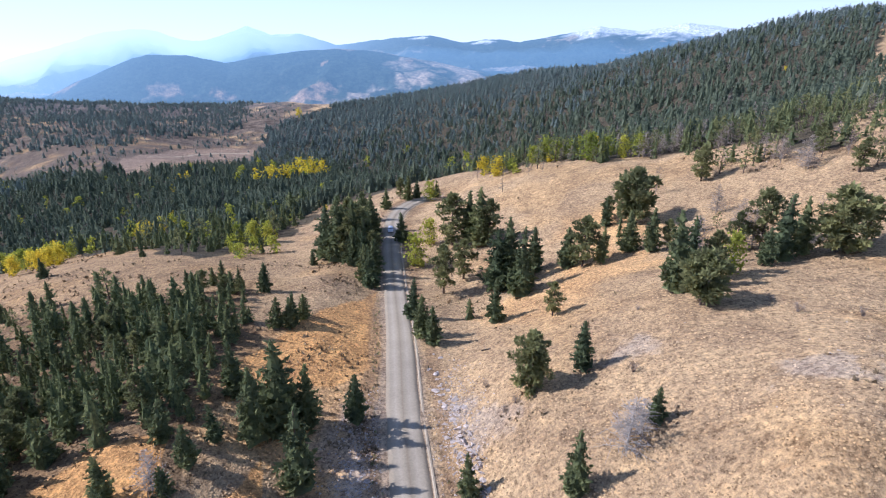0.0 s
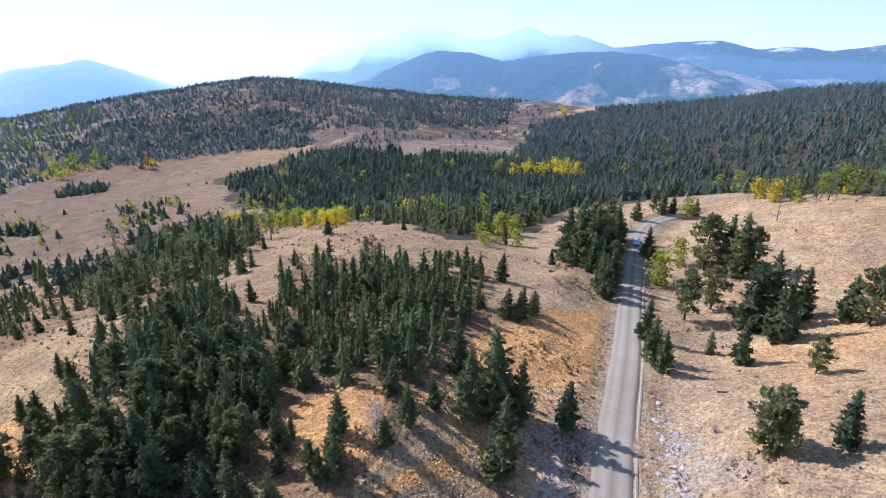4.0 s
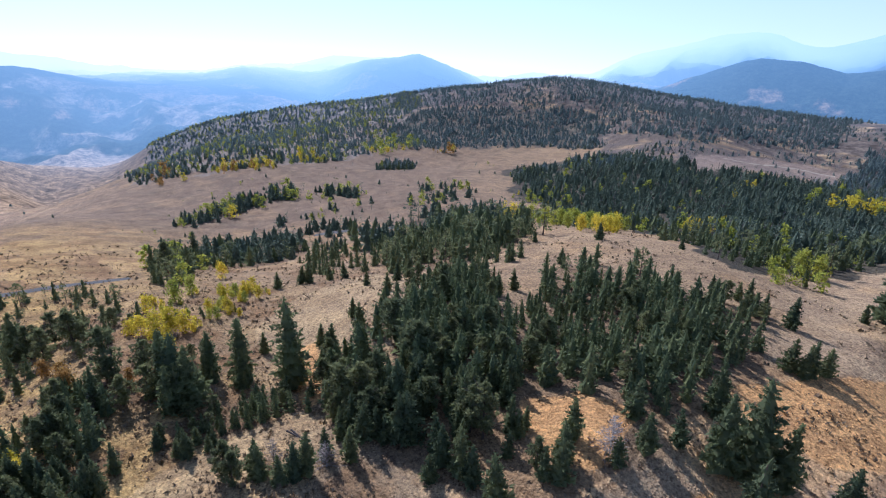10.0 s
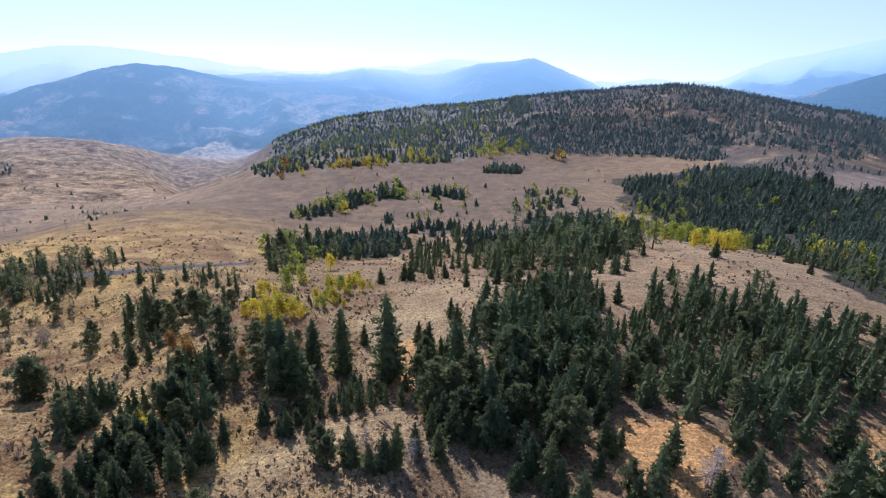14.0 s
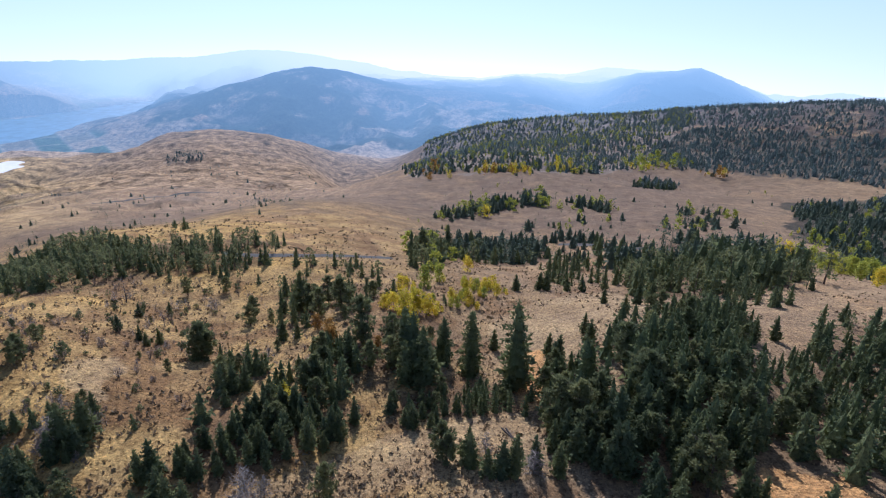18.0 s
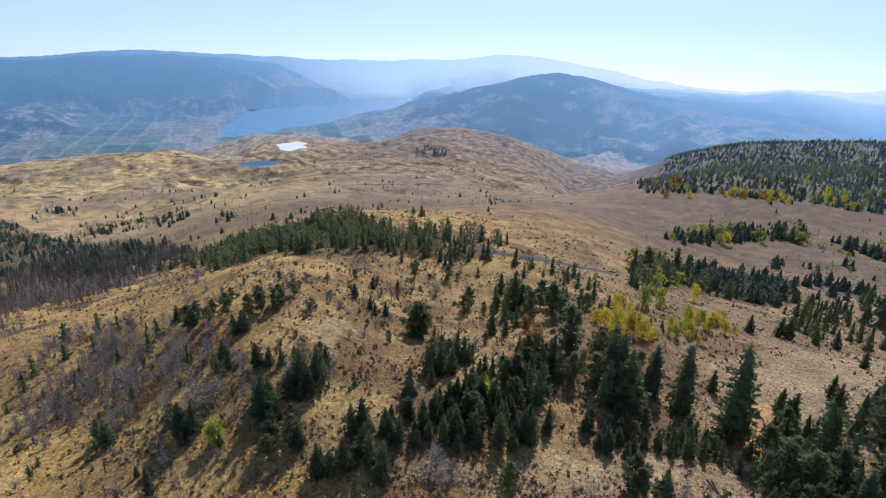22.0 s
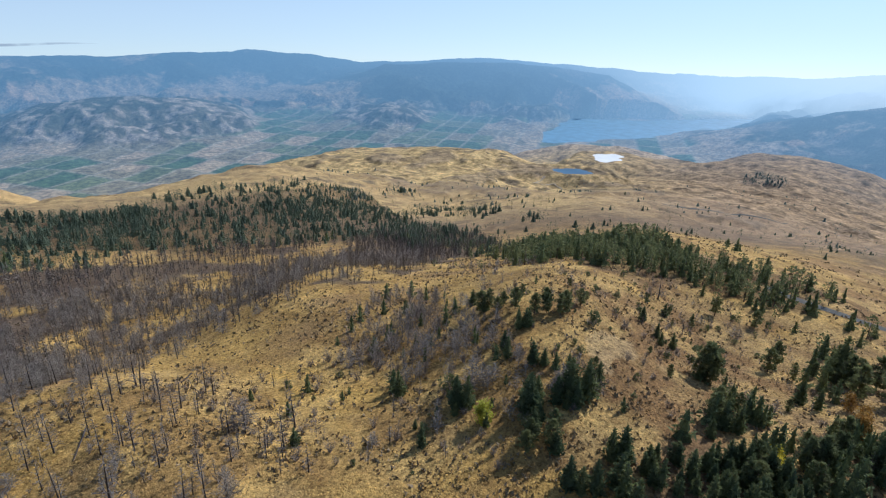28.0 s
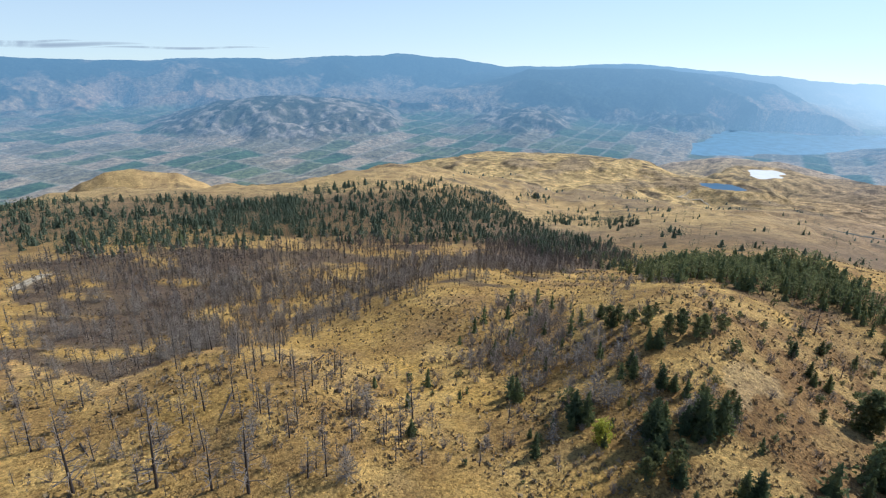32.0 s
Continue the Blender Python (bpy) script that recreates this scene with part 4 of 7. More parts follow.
def ground_cover(x, y, z):
    """Broad ground colour, from what grows or lies there, and darker under the woods."""
    a, r = bearing(x, y)
    big, mid, small = fractal(x, y, 70.0, 4, 41), fractal(x, y, 17.0, 3, 47), fractal(x, y, 6.0, 2, 49)
    col = np.zeros((len(x), 3)) + np.array([0.425, 0.305, 0.18]) * (0.95 - 0.2 * smooth(8, 60, a))[:, None]

    def lay_over(shade, w):
        col[:] = col * (1 - w[:, None]) + np.asarray(shade) * w[:, None]

    lay_over((0.33, 0.225, 0.125), smooth(10, 26, a) * (1 - smooth(62, 80, a)) * (0.8 + 0.2 * mid) * smooth(60, 110, r))
    lay_over((0.215, 0.15, 0.098), smooth(35, 60, a) * smooth(230, 420, r))
    lay_over((0.475, 0.3, 0.088), smooth(62, 100, a) * (0.88 + 0.2 * big) * (1 - smooth(260, 500, r)))
    lay_over((0.35, 0.245, 0.155), smooth(78, 92, a) * smooth(480, 700, r))
    lay_over((0.55, 0.385, 0.175), smooth(105, 122, a) * smooth(430, 600, r) * (0.85 + 0.2 * big))
    lay_over((0.24, 0.16, 0.09), smooth(0.0, 0.4, big + 0.6 * mid) * (0.2 + 0.45 * smooth(70, 90, a) - 0.35 * smooth(108, 124, a)) * (1 - 0.75 * smooth(300, 500, r)))
    lay_over((0.52, 0.33, 0.145), smooth(0.1, 0.5, mid - 0.5 * big) * (0.3 + 0.3 * smooth(60, 90, a)) * (1 - 0.7 * smooth(300, 500, r)))
    lay_over((0.235, 0.155, 0.085), 0.55 * smooth(48, 60, a) * (1 - smooth(85, 100, a)) * smooth(85, 110, r) * (1 - smooth(220, 300, r)))
    patchy = fractal(x, y, 9.0, 3, 43)
    lay_over((0.22, 0.125, 0.055), smooth(0.02, 0.32, patchy + 0.3 * mid) * (0.75 - 0.4 * smooth(112, 126, a)) * smooth(35, 75, a) * (1 - smooth(260, 450, r)))
    lay_over((0.56, 0.375, 0.14), smooth(0.1, 0.35, 0.3 * big - patchy) * 0.55 * smooth(50, 110, a) * (1 - smooth(260, 450, r)))
    lay_over((0.17, 0.12, 0.08), smooth(0.2, 0.55, small + 0.35 * mid) * 0.25 * (1 - smooth(250, 450, r)))
    for px, py, size in ((-25, 92, 17), (-20, 108, 14), (-30, 75, 12), (-52, 52, 12), (-38, 46, 9), (20, 118, 12), (38, 130, 14), (50, 158, 16), (-16, 66, 6)):
        lay_over((0.58, 0.36, 0.165), 0.6 * spot(x, y, px, py, size))
    for px, py, size in ((-11, 62, 6), (-13, 70, 6), (-12, 80, 5), (7, 72, 4), (3, 80, 3.5), (45, 58, 5), (30, 78, 4)):
        lay_over((0.36, 0.32, 0.285), 0.45 * spot(x, y, px, py, size, 0.9))
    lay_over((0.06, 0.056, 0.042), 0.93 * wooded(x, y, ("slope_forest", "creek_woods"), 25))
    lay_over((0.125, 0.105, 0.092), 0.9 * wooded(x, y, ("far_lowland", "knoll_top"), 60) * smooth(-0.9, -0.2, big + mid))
    lay_over((0.23, 0.19, 0.155), 0.85 * wooded(x, y, ("knoll_west",), 40))
    lay_over((0.31, 0.25, 0.2), 0.7 * wooded(x, y, ("knoll_west",), 40) * smooth(0.25, 0.4, fractal(x, y, 30.0, 3, 87)))
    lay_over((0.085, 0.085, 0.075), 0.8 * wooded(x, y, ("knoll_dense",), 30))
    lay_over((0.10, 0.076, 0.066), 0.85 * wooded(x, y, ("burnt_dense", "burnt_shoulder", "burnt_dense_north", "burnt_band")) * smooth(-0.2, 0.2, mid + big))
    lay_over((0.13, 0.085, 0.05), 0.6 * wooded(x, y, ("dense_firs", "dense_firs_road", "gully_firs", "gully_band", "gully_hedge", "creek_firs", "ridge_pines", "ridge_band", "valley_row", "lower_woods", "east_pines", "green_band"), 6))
    lay_over((0.29, 0.22, 0.17), 0.85 * inside(MEADOW, x + 8 * mid, y + 8 * small))
    for lawn in OPEN_GRASS:
        lay_over((0.44, 0.315, 0.165), 0.6 * inside(lawn, x + 3 * mid, y + 3 * small))
    for glade in GLADES:
        lay_over((0.57, 0.32, 0.125), 0.85 * inside(glade, x + 2 * mid, y + 2 * small))
    streak = np.abs(fractal(x * 0.6 + y * 0.8, y * 0.6 - x * 0.8, 46.0, 4, 63))
    lay_over((0.17, 0.12, 0.08), 0.5 * (1 - smooth(0.02, 0.12, streak)) * smooth(250, 380, r) * smooth(30, 45, a))
    lay_over((0.14, 0.11, 0.075), 0.45 * smooth(0.25, 0.5, fractal(x, y, 13.0, 3, 65)) * smooth(250, 380, r) * smooth(30, 45, a))
    d = road_offset(x, y)[0]
    lay_over((0.34, 0.27, 0.2), 0.8 * (1 - smooth(3.4, 4.6, d)))
    lay_over((0.26, 0.17, 0.1), 0.6 * smooth(4.4, 5.2, d + mid) * (1 - smooth(6.0, 8.0, d + mid)))
    bluff = smooth(0.3, 0.6, fractal(x, y, 120.0, 4, 73)) * smooth(500, 700, r) * smooth(60, 90, a)
    lay_over((0.14, 0.115, 0.095), 0.6 * bluff)
    lay_over((0.24, 0.18, 0.13), 0.6 * smooth(0.3, 0.5, fractal(x, y, 85.0, 4, 55)) * smooth(84, 98, a) * smooth(470, 650, r))
    lay_over((0.13, 0.105, 0.08), 0.75 * smooth(0.36, 0.5, fractal(x, y, 34.0, 3, 75)) * smooth(480, 650, r) * smooth(82, 98, a))
    return np.clip(col, 0.01, 0.9)


def distance_cover(x, y, z):
    """Woods, grass, bare rock, fields and snow of the far country."""
    a, r = bearing(x, y)
    n1, n2, n3 = fractal(x, y, 420.0, 5, 61), fractal(x, y, 110.0, 4, 67), fractal(x, y, 240.0, 4, 69)
    n4 = fractal(x, y, 36.0, 3, 71)
    golden = smooth(70, 84, a) * (1 - smooth(1900, 2300, r))
    valley = smooth(100, 112, a) * smooth(2000, 2200, r)
    lean = 0.42 - 1.1 * golden - 0.1 * smooth(40, 50, a) * (1 - smooth(70, 80, a)) + 0.25 * smooth(3600, 4200, r)
    lean = lean * (1 - valley) + valley * (-0.1 - 0.3 * smooth(150, 162, a) + 0.85 * smooth(-400, -260, z))
    w = smooth(-0.22, 0.22, n1 + 0.6 * n2 + 0.35 * n4 + lean)
    col = (np.array([0.46, 0.35, 0.255]) - 0.09 * valley[:, None]) * (1 - w[:, None]) + np.array([0.045, 0.06, 0.048]) * w[:, None]
    bare = smooth(0.28, 0.5, n3 + 0.35 * n2) * 0.5 * smooth(34, 46, a) * (1 - 0.6 * valley)
    col = col * (1 - bare[:, None]) + np.array([0.36, 0.27, 0.21]) * bare[:, None]
    for px, py, size in CLEARINGS:
        w = 0.9 * spot(x, y, px, py, size, 0.8)
        col = col * (1 - w[:, None]) + np.array([0.42, 0.27, 0.17]) * w[:, None]
    craggy = 0.85 * smooth(2500, 2620, r) * (1 - smooth(3300, 3500, r)) * smooth(112, 122, a) * smooth(-438, -420, z)
    speck = smooth(-0.3, 0.05, n4 + 0.3 * n2)[:, None]
    col = col * (1 - craggy[:, None]) + (np.array([0.075, 0.08, 0.06]) * speck + np.array([0.37, 0.31, 0.255]) * (1 - speck)) * craggy[:, None]
    flat = smooth(-412, -428, z + 5 * n2) * smooth(88, 100, a) * smooth(1700, 1900, r)
    turn = math.radians(28)
    u, v = (x * math.cos(turn) + y * math.sin(turn)) / 170.0, (-x * math.sin(turn) + y * math.cos(turn)) / 105.0
    cell = np.sin(np.floor(u) * 12.9898 + np.floor(v) * 78.233) * 43758.5453
    cell = cell - np.floor(cell) + 0.45 * fractal(x, y, 900.0, 2, 93) + 0.12 * smooth(150, 165, a) + 0.35 * smooth(129, 122, a) - 0.12
    field = np.where((cell < 0.3)[:, None], (0.085, 0.13, 0.07), np.where((cell < 0.55)[:, None], (0.15, 0.17, 0.09), np.where((cell < 0.8)[:, None], (0.24, 0.2, 0.13), (0.38, 0.29, 0.195))))
    lane = 1 - smooth(3.0, 10.0, np.minimum(np.abs(u - np.round(u)) * 170, np.abs(v - np.round(v)) * 105))
    field = field * (1 - 0.6 * lane[:, None]) + np.array([0.36, 0.32, 0.26]) * 0.6 * lane[:, None]
    field = field * (1 + 0.25 * n4[:, None])
    col = col * (1 - flat[:, None]) + field * flat[:, None]
    snow = smooth(-16, 14, z + 30 * n2) * (1 - smooth(30, 40, a)) * smooth(4200, 4400, r)
    for px, py, size in SNOWFIELDS:
        snow = np.maximum(snow, 0.9 * spot(x, y, px, py, size, 1.0))
    col = col * (1 - snow[:, None]) + 0.92 * snow[:, None]
    hither = 1 - smooth(1500, 1800, r)
    near_ = hither > 0
    if near_.any():
        col[near_] = col[near_] * (1 - hither[near_, None]) + ground_cover(x[near_], y[near_], z[near_]) * hither[near_, None]
    return np.clip(col, 0.01, 0.9)


def sheet(name, radii, spokes, shade, material, haze_paint=None):
    """A piece of the land between the first and the last radius, all round."""
    ang = np.radians(spokes)
    n, k = len(radii), len(ang)
    x, y = -np.outer(radii, np.sin(ang)).ravel(), np.outer(radii, np.cos(ang)).ravel()
    z = land(x, y)
    i, j = np.meshgrid(np.arange(n - 1), np.arange(k), indexing="ij")
    jn = (j + 1) % k
    quads = np.stack([i * k + j, i * k + jn, (i + 1) * k + jn, (i + 1) * k + j], -1).reshape(-1, 4)
    me = bpy.data.meshes.new(name)
    me.vertices.add(len(x))
    me.vertices.foreach_set("co", np.stack([x, y, z], 1).astype(np.float32).ravel())
    me.loops.add(quads.size)
    me.loops.foreach_set("vertex_index", quads[:, ::-1].astype(np.int32).ravel())
    me.polygons.add(len(quads))
    me.polygons.foreach_set("loop_start", np.arange(0, quads.size, 4, dtype=np.int32))
    me.update(calc_edges=True)
    tint = me.attributes.new("cover", "FLOAT_COLOR", "POINT")
    tint.data.foreach_set("color", np.concatenate([shade(x, y, z), np.ones((len(x), 1))], 1).ravel())
    if haze_paint is not None:
        veil = me.attributes.new("haze_paint", "FLOAT_COLOR", "POINT")
        veil.data.foreach_set("color", haze_paint(x, y, z).ravel())
    me.polygons.foreach_set("use_smooth", np.ones(len(quads), bool))
    me.materials.append(material)
    return new(name, me)


def haze_paint(x, y, z):
    """How much haze is painted on a far slope (alpha), and how near it is to the sun's side (colour)."""
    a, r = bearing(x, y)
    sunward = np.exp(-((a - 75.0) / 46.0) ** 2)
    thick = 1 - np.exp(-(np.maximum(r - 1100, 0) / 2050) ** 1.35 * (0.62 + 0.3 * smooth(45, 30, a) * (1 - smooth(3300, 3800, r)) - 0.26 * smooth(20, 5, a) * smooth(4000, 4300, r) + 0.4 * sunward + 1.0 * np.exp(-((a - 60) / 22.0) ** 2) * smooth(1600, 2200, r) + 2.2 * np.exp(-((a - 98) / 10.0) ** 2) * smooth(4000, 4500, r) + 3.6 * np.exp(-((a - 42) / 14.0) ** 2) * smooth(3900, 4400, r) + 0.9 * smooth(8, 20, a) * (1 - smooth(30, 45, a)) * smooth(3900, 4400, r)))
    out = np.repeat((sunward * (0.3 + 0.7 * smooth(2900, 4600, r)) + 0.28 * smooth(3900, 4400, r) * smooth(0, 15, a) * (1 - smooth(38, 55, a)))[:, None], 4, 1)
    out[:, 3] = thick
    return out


near = np.concatenate([[0.0, 2.0, 6.0], np.exp(np.linspace(math.log(14.0), math.log(RIM), 300))])
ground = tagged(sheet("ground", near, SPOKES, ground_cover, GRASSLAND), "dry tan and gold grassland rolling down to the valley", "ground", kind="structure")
# painted haze colours, from blue to near white on the sun's side
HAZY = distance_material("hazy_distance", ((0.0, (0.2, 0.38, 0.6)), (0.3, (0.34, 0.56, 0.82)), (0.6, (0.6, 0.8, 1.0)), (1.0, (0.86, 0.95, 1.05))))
far = np.exp(np.linspace(math.log(RIM), math.log(4880.0), 330))
backdrop = tagged(sheet("backdrop", far, FAR_SPOKES, distance_cover, HAZY, haze_paint), "hazy blue wooded mountain ranges and valley", "mountains", kind="structure")

# ---- helpers for things and parts ----


def mesh_of(name, verts, tris, mats, index=None, smooth_faces=False):
    """A triangle mesh from arrays."""
    verts, tris = np.asarray(verts, np.float32), np.asarray(tris, np.int32)
    me = bpy.data.meshes.new(name)
    me.vertices.add(len(verts))
    me.vertices.foreach_set("co", verts.ravel())
    me.loops.add(tris.size)
    me.loops.foreach_set("vertex_index", tris.ravel())
    me.polygons.add(len(tris))
    me.polygons.foreach_set("loop_start", np.arange(0, tris.size, 3, dtype=np.int32))
    for m in mats:
        me.materials.append(m)
    if index is not None:
        me.polygons.foreach_set("material_index", np.asarray(index, np.int32))
    if smooth_faces:
        me.polygons.foreach_set("use_smooth", np.ones(len(tris), bool))
    me.update(calc_edges=True)
    me.validate()
    return me


def part(name, bm, material, parent, label=""):
    me = bpy.data.meshes.new(name)
    bm.to_mesh(me)
    bm.free()
    me.materials.append(material)
    ob = new(name, me)
    ob.parent = parent
    return tagged(ob, label)


def child(name, me, parent, label=""):
    ob = new(name, me)
    ob.parent = parent
    return tagged(ob, label)


def plain(name, colour, rough=0.6, metal=0.0, vary=0.15, scale=3.0, bump=0.0):
    """A surface with two sizes of mottling."""
    m, n, links, bsdf = nodes_of(name)
    pos = n.new("ShaderNodeTexCoord").outputs["Object"]
    f1, f2 = noise_node(n, links, pos, scale, 4, 0.7), noise_node(n, links, pos, scale * 0.15, 3, 0.6)
    c = mix_node(n, links, "MULTIPLY", 1.0, colour, ramp_node(n, links, f1, ((0.3, grey(1 - vary)), (0.7, grey(1 + vary)))))
    c = mix_node(n, links, "MULTIPLY", 1.0, c, ramp_node(n, links, f2, ((0.35, grey(1 - vary * 0.7)), (0.65, grey(1 + vary * 0.5)))))
    links.new(c, bsdf.inputs["Base Color"])
    bsdf.inputs["Roughness"].default_value, bsdf.inputs["Metallic"].default_value = rough, metal
    if bump:
        links.new(bump_node(n, links, f1, 0.6, bump), bsdf.inputs["Normal"])
    return m


# ---- roads ----


def road_material(name, base, track, edge):
    """Worn wheel tracks, a looser middle and dusty edges, across the strip."""
    m, n, links, bsdf = nodes_of(name)
    pos = n.new("ShaderNodeNewGeometry").outputs["Position"]
    across = n.new("ShaderNodeAttribute")
    across.attribute_name = "across"
    worn = ramp_node(n, links, across.outputs["Fac"], ((0.0, edge), (0.16, base), (0.3, track), (0.42, base), (0.5, edge), (0.58, base), (0.7, track), (0.84, base), (1.0, edge)))
    f1, f2 = noise_node(n, links, pos, 2.5, 5, 0.7), noise_node(n, links, pos, 0.12, 4, 0.6)
    c = mix_node(n, links, "MULTIPLY", 1.0, worn, ramp_node(n, links, f1, ((0.3, grey(0.85)), (0.7, grey(1.12)))))
    c = mix_node(n, links, "MULTIPLY", 1.0, c, ramp_node(n, links, f2, ((0.3, grey(0.88)), (0.7, grey(1.1)))))
    links.new(c, bsdf.inputs["Base Color"])
    bsdf.inputs["Roughness"].default_value, bsdf.inputs["Specular IOR Level"].default_value = 0.95, 0.1
    links.new(bump_node(n, links, f1, 0.3, 0.06), bsdf.inputs["Normal"])
    return m


def strip(name, xs, ys, width, lift, material, zs=None, step=2.5):
    """A road strip along a smoothed line, with a low crown and rolled edges."""
    xs, ys = np.asarray(xs, float), np.asarray(ys, float)
    s = np.concatenate([[0], np.cumsum(np.hypot(np.diff(xs), np.diff(ys)))])
    t = np.arange(0, s[-1], step)
    x, y = np.interp(t, s, xs), np.interp(t, s, ys)
    z = np.interp(t, s, zs) if zs is not None else None
    k = np.ones(7) / 7

    def soften(v):
        return np.convolve(np.pad(v, 3, mode="edge"), k, mode="valid")

    x, y = soften(x), soften(y)
    dx, dy = np.gradient(x), np.gradient(y)
    long = np.hypot(dx, dy)
    nx, ny = dy / long, -dx / long
    u = np.linspace(-1, 1, 13)
    wob = 1 + 0.06 * fractal(x, y, 9.0, 2, 71)
    px, py = x[:, None] + nx[:, None] * u * width / 2 * wob[:, None], y[:, None] + ny[:, None] * u * width / 2 * wob[:, None]
    pz = (soften(z)[:, None] if z is not None else land(x, y)[:, None]) + lift - 0.08 * u ** 2 - 0.35 * (np.abs(u) > 0.99) - 0.03 * (np.abs(np.abs(u) - 0.4) < 0.12)
    pz = np.maximum(pz, land(px.ravel(), py.ravel()).reshape(px.shape) + 0.04) if z is None else pz
    n, w = px.shape
    i, j = np.meshgrid(np.arange(n - 1), np.arange(w - 1), indexing="ij")
    a = (i * w + j).ravel()
    tris = np.concatenate([np.stack([a, a + 1, a + w + 1], 1), np.stack([a, a + w + 1, a + w], 1)])
    me = mesh_of(name, np.stack([px.ravel(), py.ravel(), pz.ravel()], 1), tris, [material], smooth_faces=True)
    at = me.attributes.new("across", "FLOAT", "POINT")
    at.data.foreach_set("value", np.tile((u + 1) / 2, n))
    return new(name, me)


GRAVEL = road_material("packed_gravel", (0.33, 0.28, 0.205), (0.385, 0.33, 0.25), (0.27, 0.22, 0.155))
ASPHALT = road_material("old_asphalt", (0.11, 0.105, 0.095), (0.125, 0.12, 0.11), (0.14, 0.12, 0.095))
DIRT = road_material("pale_dirt", (0.42, 0.34, 0.24), (0.5, 0.42, 0.31), (0.33, 0.25, 0.16))
tagged(strip("road", ROAD_X, ROAD_Y, 6.0, 0.08, GRAVEL, ROAD_Z), "straight pale gravel road with worn wheel tracks", "road", kind="structure")
road_line = np.array([ROAD_X, ROAD_Y]).T
along_ = np.gradient(road_line, axis=0)
along_ /= np.hypot(along_[:, 0], along_[:, 1])[:, None]
line_ = road_line + 3.3 * np.stack([along_[:, 1], -along_[:, 0]], 1)
tagged(strip("verge", line_[:, 0], line_[:, 1], 0.55, -0.1, DIRT, ROAD_Z), "low windrow of pale loose gravel along the road", "verge", kind="structure")
for xs, ys, width, stuff_, words in FAR_ROADS:
    tagged(strip("road", xs, ys, width, 0.25, {"asphalt": ASPHALT, "dirt": DIRT}[stuff_], step=4.0), words, "road", kind="structure")

# ---- still water ----


def water_material(name, colour, rough):
    m, n, links, bsdf = nodes_of(name)
    pos = n.new("ShaderNodeNewGeometry").outputs["Position"]
    f = noise_node(n, links, pos, 0.02, 4, 0.6)
    c = mix_node(n, links, "MULTIPLY", 1.0, colour, ramp_node(n, links, f, ((0.3, grey(0.85)), (0.7, grey(1.15)))))
    links.new(c, bsdf.inputs["Base Color"])
    bsdf.inputs["Roughness"].default_value = rough
    links.new(bump_node(n, links, noise_node(n, links, pos, 0.3, 3, 0.5), 0.1, 0.3), bsdf.inputs["Normal"])
    return m


WATERS = {
    "lake": (water_material("lake_water", (0.14, 0.3, 0.43), 0.5), "long hazy blue valley lake"),
    "pond": (water_material("pond_water", (0.03, 0.1, 0.16), 0.3), "small deep blue pond among grassy hills"),
    "salt_pan": (plain("salt_crust", (0.85, 0.83, 0.8), 0.9, 0, 0.08, 0.05), "dry white salt pan among grassy hills"),
}
sheet_ = bmesh.new()
banks = [[sheet_.verts.new((x_ + side_ * w_ * 1.5 * math.cos(LAKE_TURN), y_ + side_ * w_ * 1.5 * math.sin(LAKE_TURN), LAKE_Z)) for x_, y_, w_ in LAKE] for side_ in (-1, 1)]
for k in range(len(LAKE) - 1):
    sheet_.faces.new((banks[0][k], banks[1][k], banks[1][k + 1], banks[0][k + 1]))
me = bpy.data.meshes.new("lake")
sheet_.to_mesh(me)
sheet_.free()
me.materials.append(WATERS["lake"][0])
tagged(new("water", me), WATERS["lake"][1], "water", kind="structure")
for kind_, px, py, across, along, turn, pz in PANS:
    bm = bmesh.new()
    ring = []
    for k in range(64):
        q = 2 * math.pi * k / 64
        u, v = 1.35 * across * math.cos(q), 1.35 * along * math.sin(q)
        ring.append(bm.verts.new((px + u * math.cos(turn) - v * math.sin(turn), py + u * math.sin(turn) + v * math.cos(turn), pz)))
    bm.faces.new(ring)
    me = bpy.data.meshes.new(kind_)
    bm.to_mesh(me)
    bm.free()
    me.materials.append(WATERS[kind_][0])
    tagged(new("water", me), WATERS[kind_][1], "water", kind="structure")

# ---- trees ----


def leaf_material(name, dark, light, joined, through_light=0.15, rough=0.75):
    """Needles or leaves: hue shifts from tree to tree, light and dark sprays within a crown."""
    m, n, links, bsdf = nodes_of(name)
    pos = n.new("ShaderNodeTexCoord").outputs["Object"] if not joined else n.new("ShaderNodeNewGeometry").outputs["Position"]
    per_tree = n.new("ShaderNodeNewGeometry").outputs["Random Per Island"] if joined else n.new("ShaderNodeObjectInfo").outputs["Random"]
    c = mix_node(n, links, "MIX", per_tree, dark, light)
    spray = noise_node(n, links, pos, 2.2, 3, 0.7)
    c = mix_node(n, links, "MULTIPLY", 1.0, c, ramp_node(n, links, spray, ((0.32, grey(0.55)), (0.68, (1.5, 1.45, 1.2)))))
    links.new(c, bsdf.inputs["Base Color"])
    bsdf.inputs["Roughness"].default_value, bsdf.inputs["Specular IOR Level"].default_value = rough, 0.12
    thin, blend = n.new("ShaderNodeBsdfTranslucent"), n.new("ShaderNodeMixShader")
    links.new(c, thin.inputs["Color"])
    blend.inputs["Fac"].default_value = through_light
    links.new(bsdf.outputs[0], blend.inputs[1])
    links.new(thin.outputs[0], blend.inputs[2])
    links.new(blend.outputs[0], n["Material Output"].inputs["Surface"])
    return m


def leaf_pair(name, dark, light, through_light=0.45):
    return leaf_material(name, dark, light, False, through_light), leaf_material(name + "_woods", dark, light, True, through_light)


